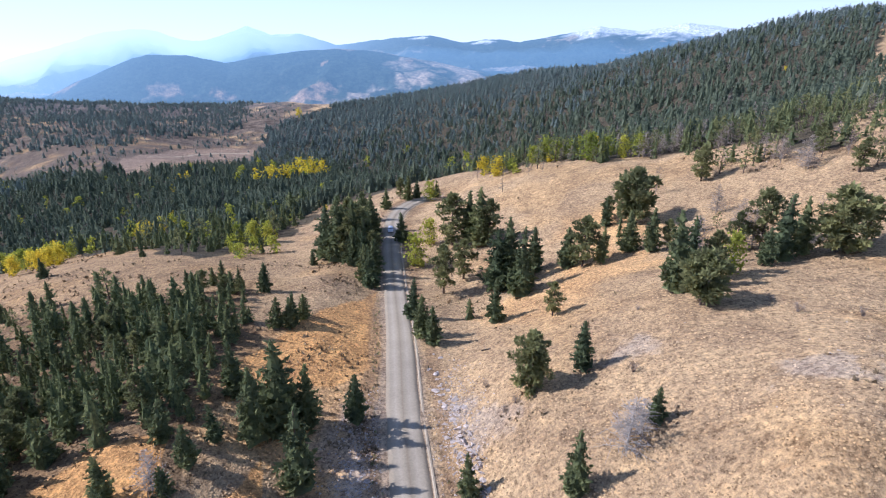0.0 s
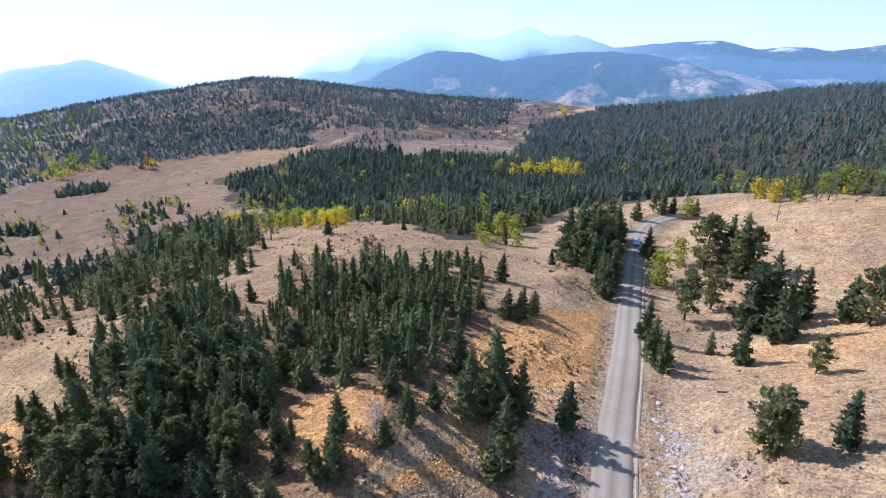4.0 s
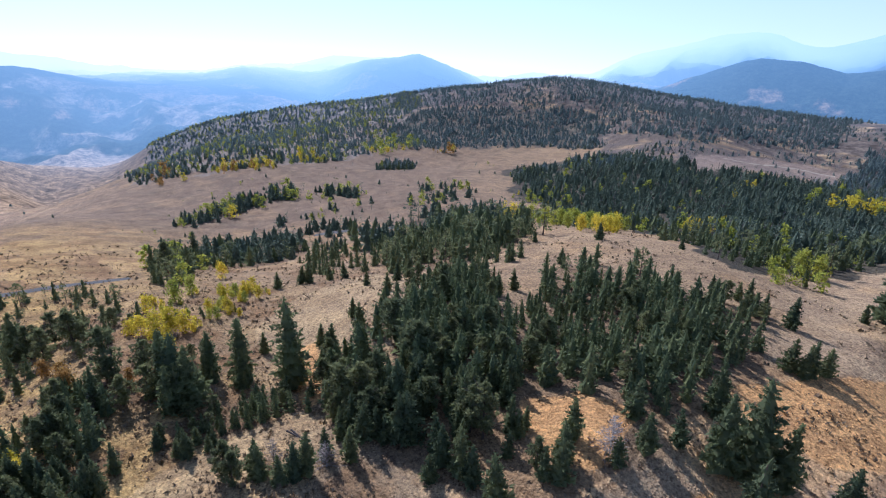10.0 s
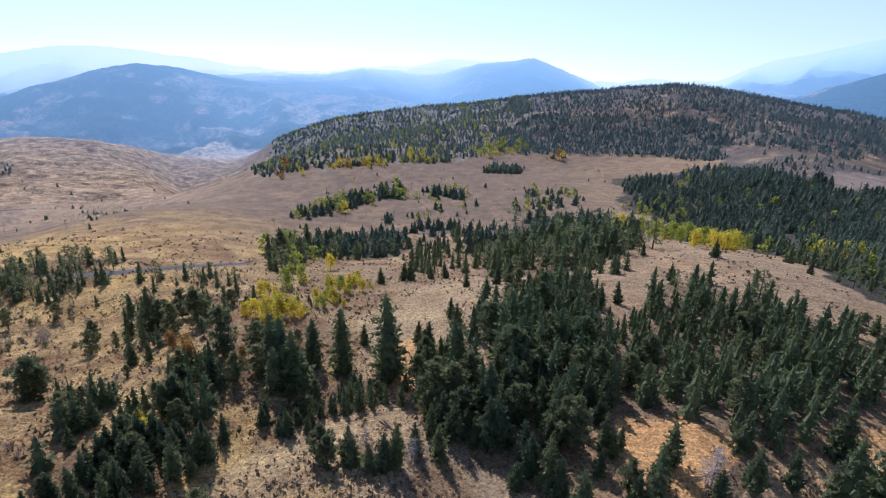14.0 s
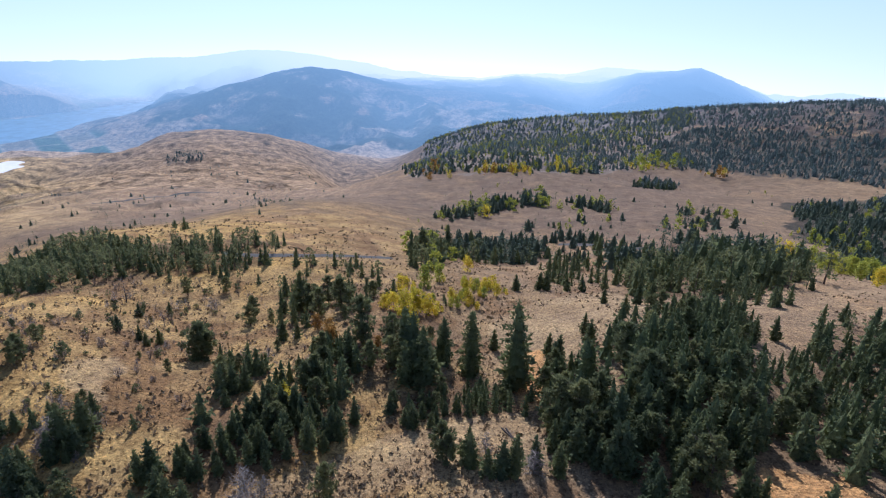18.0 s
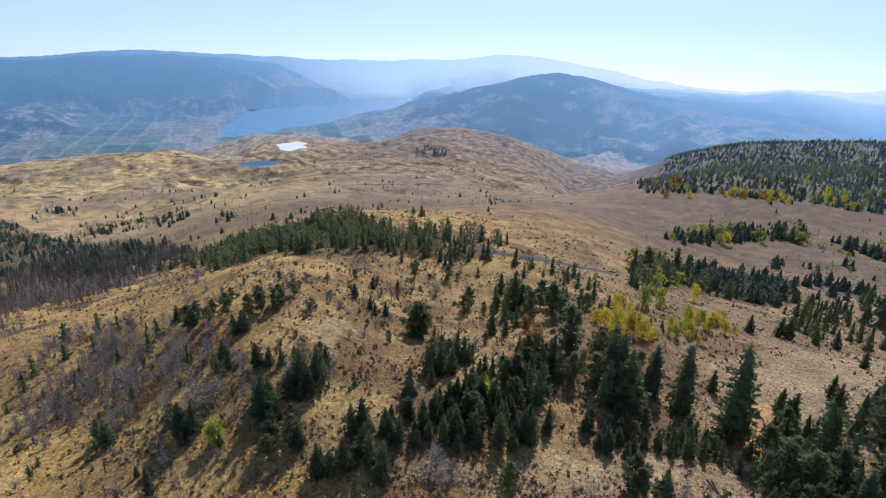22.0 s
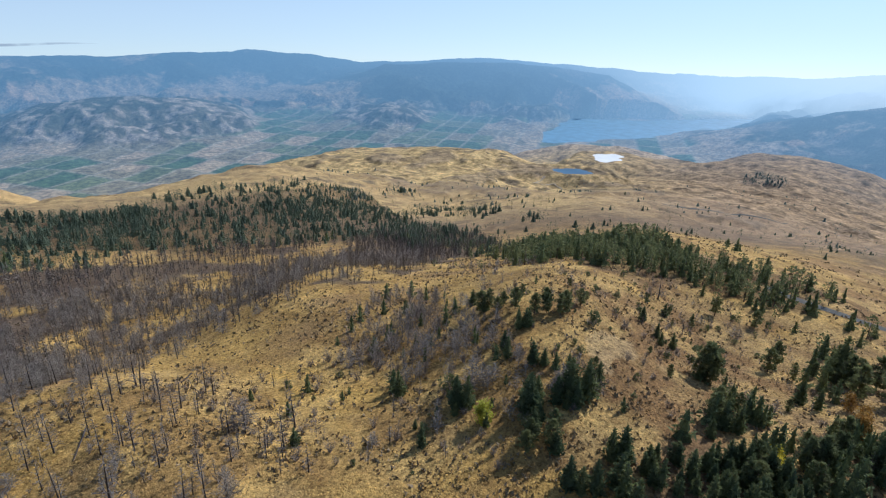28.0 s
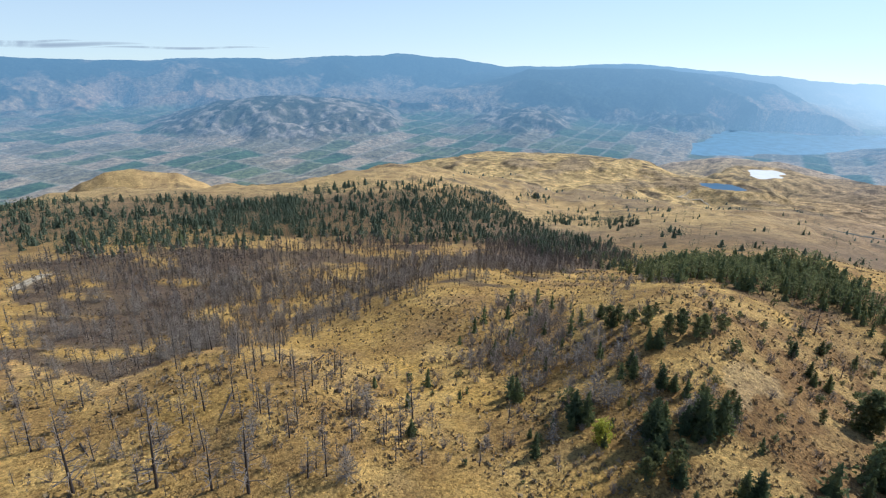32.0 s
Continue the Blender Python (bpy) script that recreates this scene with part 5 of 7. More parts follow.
NEEDLE = leaf_pair("fir_needles", (0.11, 0.143, 0.082), (0.225, 0.245, 0.115), 0.42)
PINE = leaf_pair("pine_needles", (0.14, 0.16, 0.084), (0.255, 0.258, 0.122), 0.42)
YELLOW = leaf_pair("yellow_leaves", (0.5, 0.42, 0.04), (0.78, 0.62, 0.07))
GREEN = leaf_pair("fading_green_leaves", (0.25, 0.3, 0.06), (0.52, 0.5, 0.09))
RUST = leaf_pair("rust_leaves", (0.30, 0.16, 0.05), (0.46, 0.28, 0.08))
# distance haze put into the needle colour of far conifers, paler and bluer
DISTANT_NEEDLE = leaf_pair("haze_grey_fir_needles", (0.15, 0.2, 0.21), (0.23, 0.28, 0.275), 0.5)
FAR_NEEDLE = leaf_pair("haze_blue_fir_needles", (0.095, 0.128, 0.1), (0.17, 0.2, 0.145), 0.42)
BARK = plain("brown_bark", (0.13, 0.09, 0.065), 0.9, 0, 0.3, 4.0)
CHAR = plain("charred_wood", (0.06, 0.043, 0.034), 0.85, 0, 0.35, 3.0)
PALEWOOD = plain("bleached_dead_wood", (0.38, 0.34, 0.3), 0.9, 0, 0.25, 4.0)
GREYWOOD = plain("weathered_grey_wood", (0.29, 0.24, 0.195), 0.9, 0, 0.25, 4.0)
CHARTWIG = plain("scorched_twigs", (0.25, 0.205, 0.168), 0.9, 0, 0.3, 3.0)
TWIG = plain("bare_twigs", (0.28, 0.22, 0.175), 0.9, 0, 0.25, 3.0)


class Soup:
    """Collects triangles."""

    def __init__(self):
        self.v, self.t = [], []

    def tri(self, a, b, c):
        k = len(self.v)
        self.v += [a, b, c]
        self.t.append((k, k + 1, k + 2))

    def tube(self, a, b, ra, rb, sides=5):
        a, b = np.asarray(a, float), np.asarray(b, float)
        w = b - a
        w = w / (np.linalg.norm(w) + 1e-9)
        u = np.cross(w, (0.3, 0.9, 0.2))
        u /= np.linalg.norm(u)
        v = np.cross(w, u)
        k = len(self.v)
        for q in range(sides):
            d = u * math.cos(2 * math.pi * q / sides) + v * math.sin(2 * math.pi * q / sides)
            self.v += [a + d * ra, b + d * rb]
        for q in range(sides):
            i, j = k + 2 * q, k + 2 * ((q + 1) % sides)
            self.t += [(i, j, j + 1), (i, j + 1, i + 1)]

    def arrays(self):
        return np.array(self.v, float), np.array(self.t, int)


def spray(s, rng, at, way, long, wide):
    """One flat spray of needles, pointing its own way."""
    side = np.cross(way, rng.normal(0, 1, 3))
    side *= wide / (np.linalg.norm(side) + 1e-9)
    s.tri(at - side, at + side, at + way * long)


def conifer_crown(rng, levels, around, nodes, sprays, radius, base, shape, core=True):
    """A fir crown one metre high: whorls of boughs of uneven length, each set with upturned and drooping sprays, round a ragged core."""
    s = Soup()
    lean = rng.normal(0, 0.018, 2)
    bulge = rng.uniform(0.72, 1.22, 8)
    for k in range(levels):
        f = min(max((k + rng.uniform(-0.4, 0.4)) / levels, 0), 0.985)
        z = base + (1 - base) * f
        reach = radius * ((1 - f) ** shape) * (0.62 + 0.38 * min(1, (f + 0.04) / 0.16)) + 0.012
        n = max(4, int(around * (0.45 + 0.55 * (1 - f))))
        for q in range(n):
            if rng.random() < 0.08:
                continue
            turn = 2 * math.pi * (q + rng.uniform(-0.45, 0.45)) / n + k * 1.3
            size = reach * rng.uniform(0.6, 1.15) * bulge[int((turn + 2 * f) * 8 / 6.2832) % 8]
            d = np.array([math.cos(turn), math.sin(turn), 0.0])
            root = np.array([lean[0] * f, lean[1] * f, z])
            rise, droop = rng.uniform(0.05, 0.4) + 0.5 * f, rng.uniform(0.15, 0.6)
            for g in range(nodes):
                t = 0.3 + 0.62 * (g + rng.uniform(0.2, 0.8)) / nodes
                at = root + d * size * t + np.array([0, 0, size * (rise * t - droop * t * t + 0.2 * t ** 3)])
                for _ in range(sprays):
                    way = d * rng.uniform(0.2, 1.0) + rng.normal(0, 0.55, 3) + np.array([0, 0, 0.22])
                    way /= np.linalg.norm(way) + 1e-9
                    long = size * (rng.uniform(0.32, 0.56) if nodes < 3 else rng.uniform(0.18, 0.38)) + 0.008
                    spray(s, rng, at, way, long, long * rng.uniform(0.28, 0.42))
    if core:
        sides, rings = (7, 7) if levels > 10 else (5, 3)
        for k in range(rings):
            f0, f1 = k / rings, min((k + 1.3) / rings, 1)
            r0 = radius * 0.62 * (1 - f0) ** shape + 0.01
            top = np.array([lean[0] * f1, lean[1] * f1, base + (1 - base) * f1])
            ring = [np.array([r0 * rng.uniform(0.7, 1.2) * math.cos(2 * math.pi * (q + 0.4 * k) / sides), r0 * rng.uniform(0.7, 1.2) * math.sin(2 * math.pi * (q + 0.4 * k) / sides),
                              base + (1 - base) * f0 + rng.uniform(-0.03, 0.03)]) for q in range(sides)]
            for q in range(sides):
                s.tri(ring[q], ring[(q + 1) % sides], top)
    return s.arrays()


def pine_crown(rng, boughs, sprays, radius, base):
    """A pine crown one metre high: separate rounded tufts on uneven boughs, with gaps that show the stem."""
    s = Soup()
    for k in range(boughs):
        f = min((k + rng.uniform(-0.5, 0.5)) / (boughs - 1), 1.0) if k else 0.0
        z = base + (0.93 - base) * max(f, 0.0)
        wide = radius * math.sin(math.pi * (0.2 + 0.72 * max(f, 0.0))) ** 0.7
        turn = k * 2.4 + rng.uniform(-0.6, 0.6)
        d = np.array([math.cos(turn), math.sin(turn), 0.0])
        reach = wide * rng.uniform(0.45, 1.0) * (1 if f < 0.9 else 0.2)
        clump = radius * rng.uniform(0.24, 0.4)
        for far_out in ((0.5, 1.0) if boughs > 14 else (0.85,)):
            at = d * reach * far_out + np.array([0, 0, z + reach * rng.uniform(-0.05, 0.3) * far_out])
            for _ in range(sprays):
                off = rng.normal(0, 1, 3) * (1, 1, 0.6)
                off /= np.linalg.norm(off) + 1e-9
                way = off * 0.8 + d * 0.2 + np.array([0, 0, 0.35]) + rng.normal(0, 0.3, 3)
                way /= np.linalg.norm(way) + 1e-9
                long = clump * (rng.uniform(0.36, 0.7) if boughs > 14 else rng.uniform(0.6, 1.05))
                spray(s, rng, at + off * clump * rng.uniform(0.15, 0.7), way, long, long * rng.uniform(0.3, 0.46))
    return s.arrays()


def far_conifer(rng):
    """A fir for the far woods: a ragged cone with loose sprays."""
    s = Soup()
    for z0, z1, r in ((0.0, 0.62, 0.29), (0.34, 1.0, 0.2)):
        ring = [np.array([r * rng.uniform(0.7, 1.2) * math.cos(1.2566 * q + z0 * 9), r * rng.uniform(0.7, 1.2) * math.sin(1.2566 * q + z0 * 9), z0 + rng.uniform(-0.04, 0.06)]) for q in range(5)]
        tip = np.array([rng.normal(0, 0.015), rng.normal(0, 0.015), z1])
        for q in range(5):
            s.tri(ring[q], ring[(q + 1) % 5], tip)
    for _ in range(20):
        f, q = rng.uniform(0, 0.85) ** 1.2, rng.uniform(0, 6.283)
        d = np.array([math.cos(q), math.sin(q), 0.0])
        way = d + rng.normal(0, 0.4, 3) + np.array([0, 0, 0.25])
        r = 0.36 * (1 - f) ** 0.75
        spray(s, rng, d * r * 0.55 + np.array([0, 0, f + 0.05]), way / np.linalg.norm(way), r * rng.uniform(0.4, 0.75) + 0.03, r * 0.26 + 0.02)
    return s.arrays()


def far_pine(rng):
    """A pine for the far woods: a few uneven lumps of needles on a stem."""
    v, t = pine_crown(rng, 7, 5, 0.3, 0.26)
    s = Soup()
    s.v, s.t = list(v), [tuple(k) for k in t]
    s.tube((0, 0, -0.02), (0, 0, 0.7), 0.02, 0.01, 3)
    return s.arrays()


def leafy_crown(rng, clumps, leaves, size, spread=0.28, low=0.28):
    """An open broadleaf crown one metre high: ragged clumps of small leaves with gaps."""
    s = Soup()
    for k in range(clumps):
        f = rng.uniform(0, 1)
        z = low + (0.92 - low) * f
        w = spread * math.sin(math.pi * (0.18 + 0.75 * f)) ** 0.8
        q = rng.uniform(0, 2 * math.pi)
        c = np.array([w * rng.uniform(0.2, 1) * math.cos(q), w * rng.uniform(0.2, 1) * math.sin(q), z])
        b = rng.uniform(0.05, 0.1)
        for _ in range(leaves):
            p = c + rng.normal(0, 1, 3) * (b, b, b * 0.8)
            u = rng.normal(0, 1, 3)
            u /= np.linalg.norm(u)
            v = np.cross(u, rng.normal(0, 1, 3))
            v /= np.linalg.norm(v) + 1e-9
            e = size * rng.uniform(0.6, 1.3)
            s.tri(p - u * e, p + v * e * 0.9, p + u * e)
            s.tri(p - u * e * 0.9, p + u * e, p - v * e * 0.8)
    return s.arrays()


def bare_wood(rng, limbs, reach, radius, twigs, up=0.5, low=0.3):
    """A leafless tree one metre high: tapered trunk and thin limbs, each with a few twigs."""
    trunk, wood = Soup(), Soup()
    bend = rng.normal(0, 0.015, 2)
    pts = [np.array([bend[0] * t * t, bend[1] * t * t, t]) for t in np.linspace(0, 1, 5)]
    for k in range(4):
        trunk.tube(pts[k], pts[k + 1], radius * (1 - 0.23 * k), radius * (1 - 0.23 * (k + 1)), 6)
    for k in range(4):
        wood.tube(pts[k], pts[k + 1], radius * 0.3, radius * 0.25, 3)
    for k in range(limbs):
        f = low + (0.97 - low) * (k + rng.uniform(0, 1)) / limbs
        q = rng.uniform(0, 2 * math.pi)
        size = reach * (1.15 - f) * rng.uniform(0.5, 1.2)
        d = np.array([math.cos(q), math.sin(q), up * rng.uniform(0.2, 1.3)])
        a = np.array([bend[0] * f * f, bend[1] * f * f, f])
        b = a + d * size
        wood.tube(a, b, radius * 0.3 * (1.1 - f) + 0.003, 0.0024, 3)
        for _ in range(twigs):
            p = a + (b - a) * rng.uniform(0.3, 1)
            wood.tube(p, p + (d * 0.4 + rng.normal(0, 0.5, 3)) * size * 0.45, 0.0042, 0.0022, 3)
    return trunk.arrays(), wood.arrays()


def shrub_wood(rng, stems):
    s = Soup()
    for _ in range(stems):
        q, out = rng.uniform(0, 2 * math.pi), rng.uniform(0.05, 0.5)
        a = np.array([0.12 * out * math.cos(q), 0.12 * out * math.sin(q), 0])
        b = np.array([out * math.cos(q), out * math.sin(q), rng.uniform(0.5, 1)])
        m = (a + b) / 2 + (0, 0, 0.08)
        s.tube(a, m, 0.014, 0.01, 3)
        s.tube(m, b, 0.01, 0.005, 3)
        for _ in range(3):
            p = m + (b - m) * rng.uniform(0, 1)
            s.tube(p, p + rng.normal(0, 0.14, 3) + (0, 0, 0.1), 0.008, 0.004, 3)
    return s.arrays()


def trunk_of(rng, radius, top, limbs=()):
    s = Soup()
    bend = rng.normal(0, 0.008, 2)
    pts = [np.array([bend[0] * t * t, bend[1] * t * t, t * top - 0.02]) for t in np.linspace(0, 1, 5)]
    for k in range(4):
        s.tube(pts[k], pts[k + 1], radius * (1.25 if k == 0 else 1 - 0.2 * k), radius * (0.8 - 0.2 * k) + 0.002, 6)
    for z, q, long in limbs:
        s.tube((0, 0, z), (long * math.cos(q), long * math.sin(q), z + long * 0.8), radius * 0.4, radius * 0.12, 4)
    return s.arrays()


forest_rng = np.random.default_rng(7)


def kinds_of_tree():
    """For each letter: name, category, label, part lists of several variants (name, verts, tris, material pair), and light variants for the woods."""
    g = forest_rng
    kinds = {}

    def put(letter, name, category, words, near, mid):
        kinds[letter] = (name, category, words, near, mid)

    firs = [[("trunk", *trunk_of(g, 0.016, 0.95), (BARK, BARK)), ("crown", *conifer_crown(g, 24, 10, 3, 4, g.uniform(0.18, 0.27), g.uniform(0.02, 0.08), g.uniform(0.6, 0.9)), NEEDLE)] for _ in range(8)]
    put("f", "fir_tree", "tree", "dark green young fir standing in dry grass", firs, [[("crown", *conifer_crown(g, 9, 6, 2, 2, g.uniform(0.22, 0.32), g.uniform(0.0, 0.08), g.uniform(0.5, 0.8)), NEEDLE)] for _ in range(9)])

    def pine_stem(bare):
        limbs = [(g.uniform(bare, 0.8), g.uniform(0, 6.28), g.uniform(0.12, 0.26)) for _ in range(10)]
        return trunk_of(g, 0.02, 0.94, limbs)

    pines = [[("trunk", *pine_stem(0.12), (BARK, BARK)), ("crown", *pine_crown(g, 24, 44, g.uniform(0.24, 0.33), g.uniform(0.12, 0.26)), PINE)] for _ in range(6)]
    put("p", "pine_tree", "tree", "broad open-crowned olive green pine on the grassy slope", pines,
        [[("trunk", *trunk_of(g, 0.02, 0.9), (BARK, BARK)), ("crown", *pine_crown(g, 13, 11, g.uniform(0.26, 0.36), g.uniform(0.14, 0.28)), PINE)] for _ in range(6)])
    put("q", "pine_tree", "tree", "broad round-crowned green pine on dry grass", [[("trunk", *pine_stem(0.08), (BARK, BARK)), ("crown", *pine_crown(g, 34, 48, g.uniform(0.34, 0.42), g.uniform(0.08, 0.16)), PINE)] for _ in range(3)], pines[:1])
    put("t", "fir_tree", "tree", "tall slender dark fir in the gully", [[("trunk", *trunk_of(g, 0.014, 0.97), (BARK, BARK)), ("crown", *conifer_crown(g, 28, 9, 3, 3, g.uniform(0.17, 0.21), g.uniform(0.04, 0.1), 0.5), NEEDLE)] for _ in range(3)], firs[:1])
    for letter, pair, name, words in (("y", YELLOW, "aspen_tree", "small aspen in bright yellow autumn leaf"), ("d", GREEN, "aspen_tree", "aspen with fading yellow-green leaves"), ("o", RUST, "broadleaf_tree", "low broadleaf tree in rusty orange leaf")):
        limbs = [(g.uniform(0.25, 0.6), g.uniform(0, 6.28), 0.2) for _ in range(5)]
        put(letter, name, "tree", words, [[("trunk", *trunk_of(g, 0.014, 0.8, limbs), (GREYWOOD, GREYWOOD)), ("crown", *leafy_crown(g, 46, 15, 0.036, g.uniform(0.22, 0.32), 0.06), pair)] for _ in range(5)],
            [[("crown", *leafy_crown(g, 20, 8, 0.06, g.uniform(0.24, 0.34), 0.04), pair)] for _ in range(5)])
    snags, bare, grey_, pale = [], [], [], []
    for _ in range(6):
        t, w = bare_wood(g, 36, 0.22, 0.019, 3, 0.45, 0.12)
        snags.append([("trunk", *t, (CHAR, CHAR)), ("branchwork", *w, (CHARTWIG, CHARTWIG))])
    for _ in range(3):
        t, w = bare_wood(g, 100, 0.4, 0.02, 5, 0.25, 0.05)
        grey_.append([("trunk", *t, (GREYWOOD, GREYWOOD)), ("branchwork", *w, (GREYWOOD, GREYWOOD))])
        pale.append([("trunk", *t, (PALEWOOD, PALEWOOD)), ("branchwork", *w, (PALEWOOD, PALEWOOD))])
        t, w = bare_wood(g, 46, 0.32, 0.012, 4, 0.9, 0.12)
        bare.append([("trunk", *t, (GREYWOOD, GREYWOOD)), ("branchwork", *w, (TWIG, TWIG))])
    light_snag = []
    for _ in range(4):
        t, w = bare_wood(g, 5, 0.16, 0.016, 0, 0.3, 0.25)
        brush = Soup()
        for _ in range(46):
            f, q = g.uniform(0.08, 0.98), g.uniform(0, 6.283)
            size = 0.26 * (1.15 - f) * g.uniform(0.5, 1.2)
            a, b = np.array([0, 0, f]), np.array([size * math.cos(q), size * math.sin(q), f + size * g.uniform(-0.1, 0.9)])
            w_ = np.array([0, 0, 0.014])
            brush.tri(a - w_, b, a + w_)
        light_snag.append([("trunk", *t, (CHAR, CHAR)), ("branchwork", *brush.arrays(), (CHARTWIG, CHARTWIG))])
    put("s", "burnt_snag", "dead tree", "fire-blackened bare conifer trunk on burnt grass", snags, light_snag)
    put("g", "dead_tree", "dead tree", "weathered grey dead conifer with bare branches", grey_, grey_)
    put("e", "dead_tree", "dead tree", "bleached grey dead conifer with a dense brush of branches", pale, pale)
    put("b", "bare_aspen", "tree", "leafless grey aspen with fine upright twigs", bare, bare)
    put("w", "bare_shrub", "shrub", "leafless brown shrub in dry grass", [[("stem_clump", *shrub_wood(g, 26), (TWIG, TWIG))] for _ in range(4)], [[("stem_clump", *shrub_wood(g, 10), (TWIG, TWIG))] for _ in range(3)])
    put("h", "green_shrub", "shrub", "low dull green shrub in dry grass", [[("stem_clump", *shrub_wood(g, 10), (TWIG, TWIG)), ("foliage", *leafy_crown(g, 22, 14, 0.06, 0.5, 0.1), PINE)] for _ in range(3)],
        [[("foliage", *leafy_crown(g, 9, 6, 0.1, 0.5, 0.1), PINE)] for _ in range(2)])
    return kinds


KINDS = kinds_of_tree()
FAR_FIRS = [far_conifer(forest_rng) for _ in range(8)]
FAR_PINES = [far_pine(forest_rng) for _ in range(6)]
MASTERS = {}


def stand(letter, x, y, height, group="", words=""):
    """One tree of its own, with its parts, rooted in the ground."""
    name, category, label, variants, _ = KINDS[letter]
    pick = int(forest_rng.integers(len(variants)))
    turn, wide = forest_rng.uniform(0, 360), forest_rng.uniform(0.88, 1.15)
    z = float(land([x], [y])[0]) - 0.06
    m = pose(x, y, z, forest_rng.normal(0, 1.5), forest_rng.normal(0, 1.5), turn)
    key = (letter, pick)
    if key not in MASTERS:
        MASTERS[key] = [mesh_of(n, v, t, [pair[0]]) for n, v, t, pair in variants[pick]]
    if len(MASTERS[key]) == 1:
        root = new(name, MASTERS[key][0])
    else:
        root = new(name)
        root.empty_display_size = 0.3
        for (n, v, t, pair), me in zip(variants[pick], MASTERS[key]):
            child(n, me, root)
    root.matrix_world = m @ Matrix.Diagonal((height * wide, height * wide, height, 1))
    tagged(root, words or label, category, group)
    return root


def grown(name, spots, words, category):
    """Many trees too many to count, as one mesh of light trees: spots are (x, y, height, letter, far)."""
    verts, tris, index, mats, count = [], [], [], [], 0
    slot = {}
    if not spots:
        return
    z = land([s[0] for s in spots], [s[1] for s in spots])
    for (x, y, height, letter, far_), ground_z in zip(spots, z):
        if far_ and letter in "fp":
            shapes = FAR_FIRS if letter == "f" and forest_rng.random() < 0.75 else FAR_PINES
            # the farther the tree, the likelier its haze-tinted needles
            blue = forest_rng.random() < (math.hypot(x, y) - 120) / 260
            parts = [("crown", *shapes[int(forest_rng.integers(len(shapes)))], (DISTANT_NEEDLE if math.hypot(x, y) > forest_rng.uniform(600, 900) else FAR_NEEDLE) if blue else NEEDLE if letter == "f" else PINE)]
        else:
            options = KINDS["s" if far_ and letter in "gb" else letter][4]
            parts = options[int(forest_rng.integers(len(options)))]
        q, wide = forest_rng.uniform(0, 6.283), height * forest_rng.uniform(0.75, 1.3)
        c, s = math.cos(q) * wide, math.sin(q) * wide
        for n, v, t, pair in parts:
            if pair[1].name not in slot:
                slot[pair[1].name] = len(mats)
                mats.append(pair[1])
            verts.append(np.stack([x + v[:, 0] * c - v[:, 1] * s, y + v[:, 0] * s + v[:, 1] * c, ground_z - 0.1 + v[:, 2] * height], 1))
            tris.append(t + count)
            index.append(np.full(len(t), slot[pair[1].name]))
            count += len(v)
    ob = new(name, mesh_of(name, np.concatenate(verts), np.concatenate(tris), mats, np.concatenate(index)))
    tagged(ob, words, category, kind="stuff")


def scatter(poly, spacing, gaps=0.0, patch=40.0, seed=0):
    """Jittered places within an outline on the plan, thinned into clumps."""
    g = np.random.default_rng(seed)
    px, py = np.array([p[0] for p in poly]), np.array([p[1] for p in poly])
    gx, gy = np.meshgrid(np.arange(px.min(), px.max() + spacing, spacing), np.arange(py.min(), py.max() + spacing, spacing))
    x, y = gx.ravel() + g.uniform(-0.8, 0.8, gx.size) * spacing, gy.ravel() + g.uniform(-0.8, 0.8, gx.size) * spacing
    jx, jy = x + 0.7 * spacing * g.normal(0, 1, len(x)) + 0.25 * patch * fractal(x, y, patch, 2, 97), y + 0.7 * spacing * g.normal(0, 1, len(x)) + 0.25 * patch * fractal(x, y, patch, 2, 98)
    keep = inside(poly, jx, jy) & (fractal(x, y, patch, 3, 80 + seed) > gaps + g.uniform(-0.25, 0.25, len(x))) & (road_offset(x, y)[0] > 7)
    for xs, ys, width, _, _ in FAR_ROADS:
        for q in range(len(xs) - 1):
            u = np.clip(((x - xs[q]) * (xs[q + 1] - xs[q]) + (y - ys[q]) * (ys[q + 1] - ys[q])) / max(1e-6, (xs[q + 1] - xs[q]) ** 2 + (ys[q + 1] - ys[q]) ** 2), 0, 1)
            keep &= np.hypot(x - xs[q] - u * (xs[q + 1] - xs[q]), y - ys[q] - u * (ys[q + 1] - ys[q])) > width + 1.5
    for lawn in OPEN_GRASS:
        keep &= ~inside(lawn, x, y) | (g.random(len(x)) < 0.04)
    keep &= ~inside(MEADOW, x, y) | (g.random(len(x)) < 0.04)
    for glade in GLADES:
        keep &= ~inside(glade, x, y) | (g.random(len(x)) < 0.12)
    return x[keep], y[keep], g


# wood: outline, spacing, gaps (-1 closed, 0 half open), clump size, heights, letters, label
GROWTH = []


def wood(name, spacing, gaps, patch, low, high, letters, words, category="trees"):
    GROWTH.append((name, spacing, gaps, patch, low, high, letters, words, category))


wood("dense_firs", 3.4, -0.4, 16, 4.5, 9.6, "fffffffp", "dense grove of dark young firs")
wood("dense_firs_road", 3.5, -0.45, 20, 5, 10, "fffffffp", "dense grove of dark young firs below the road")
wood("aspen_thicket", 2.8, -0.25, 12, 2.4, 4.8, "yyydwf", "thicket of yellow autumn aspens")
wood("dense_slope", 3.4, -0.5, 18, 4.5, 9, "fffffp", "dense grove of dark young firs on the slope")
wood("burnt_shoulder", 3.2, -0.5, 26, 3.5, 7.5, "ssssssg", "stand of fire-blackened trunks on the shoulder", "dead trees")
wood("shoulder_pines", 4.6, -0.3, 24, 4, 8, "ffppp", "dark pines along the hill shoulder")
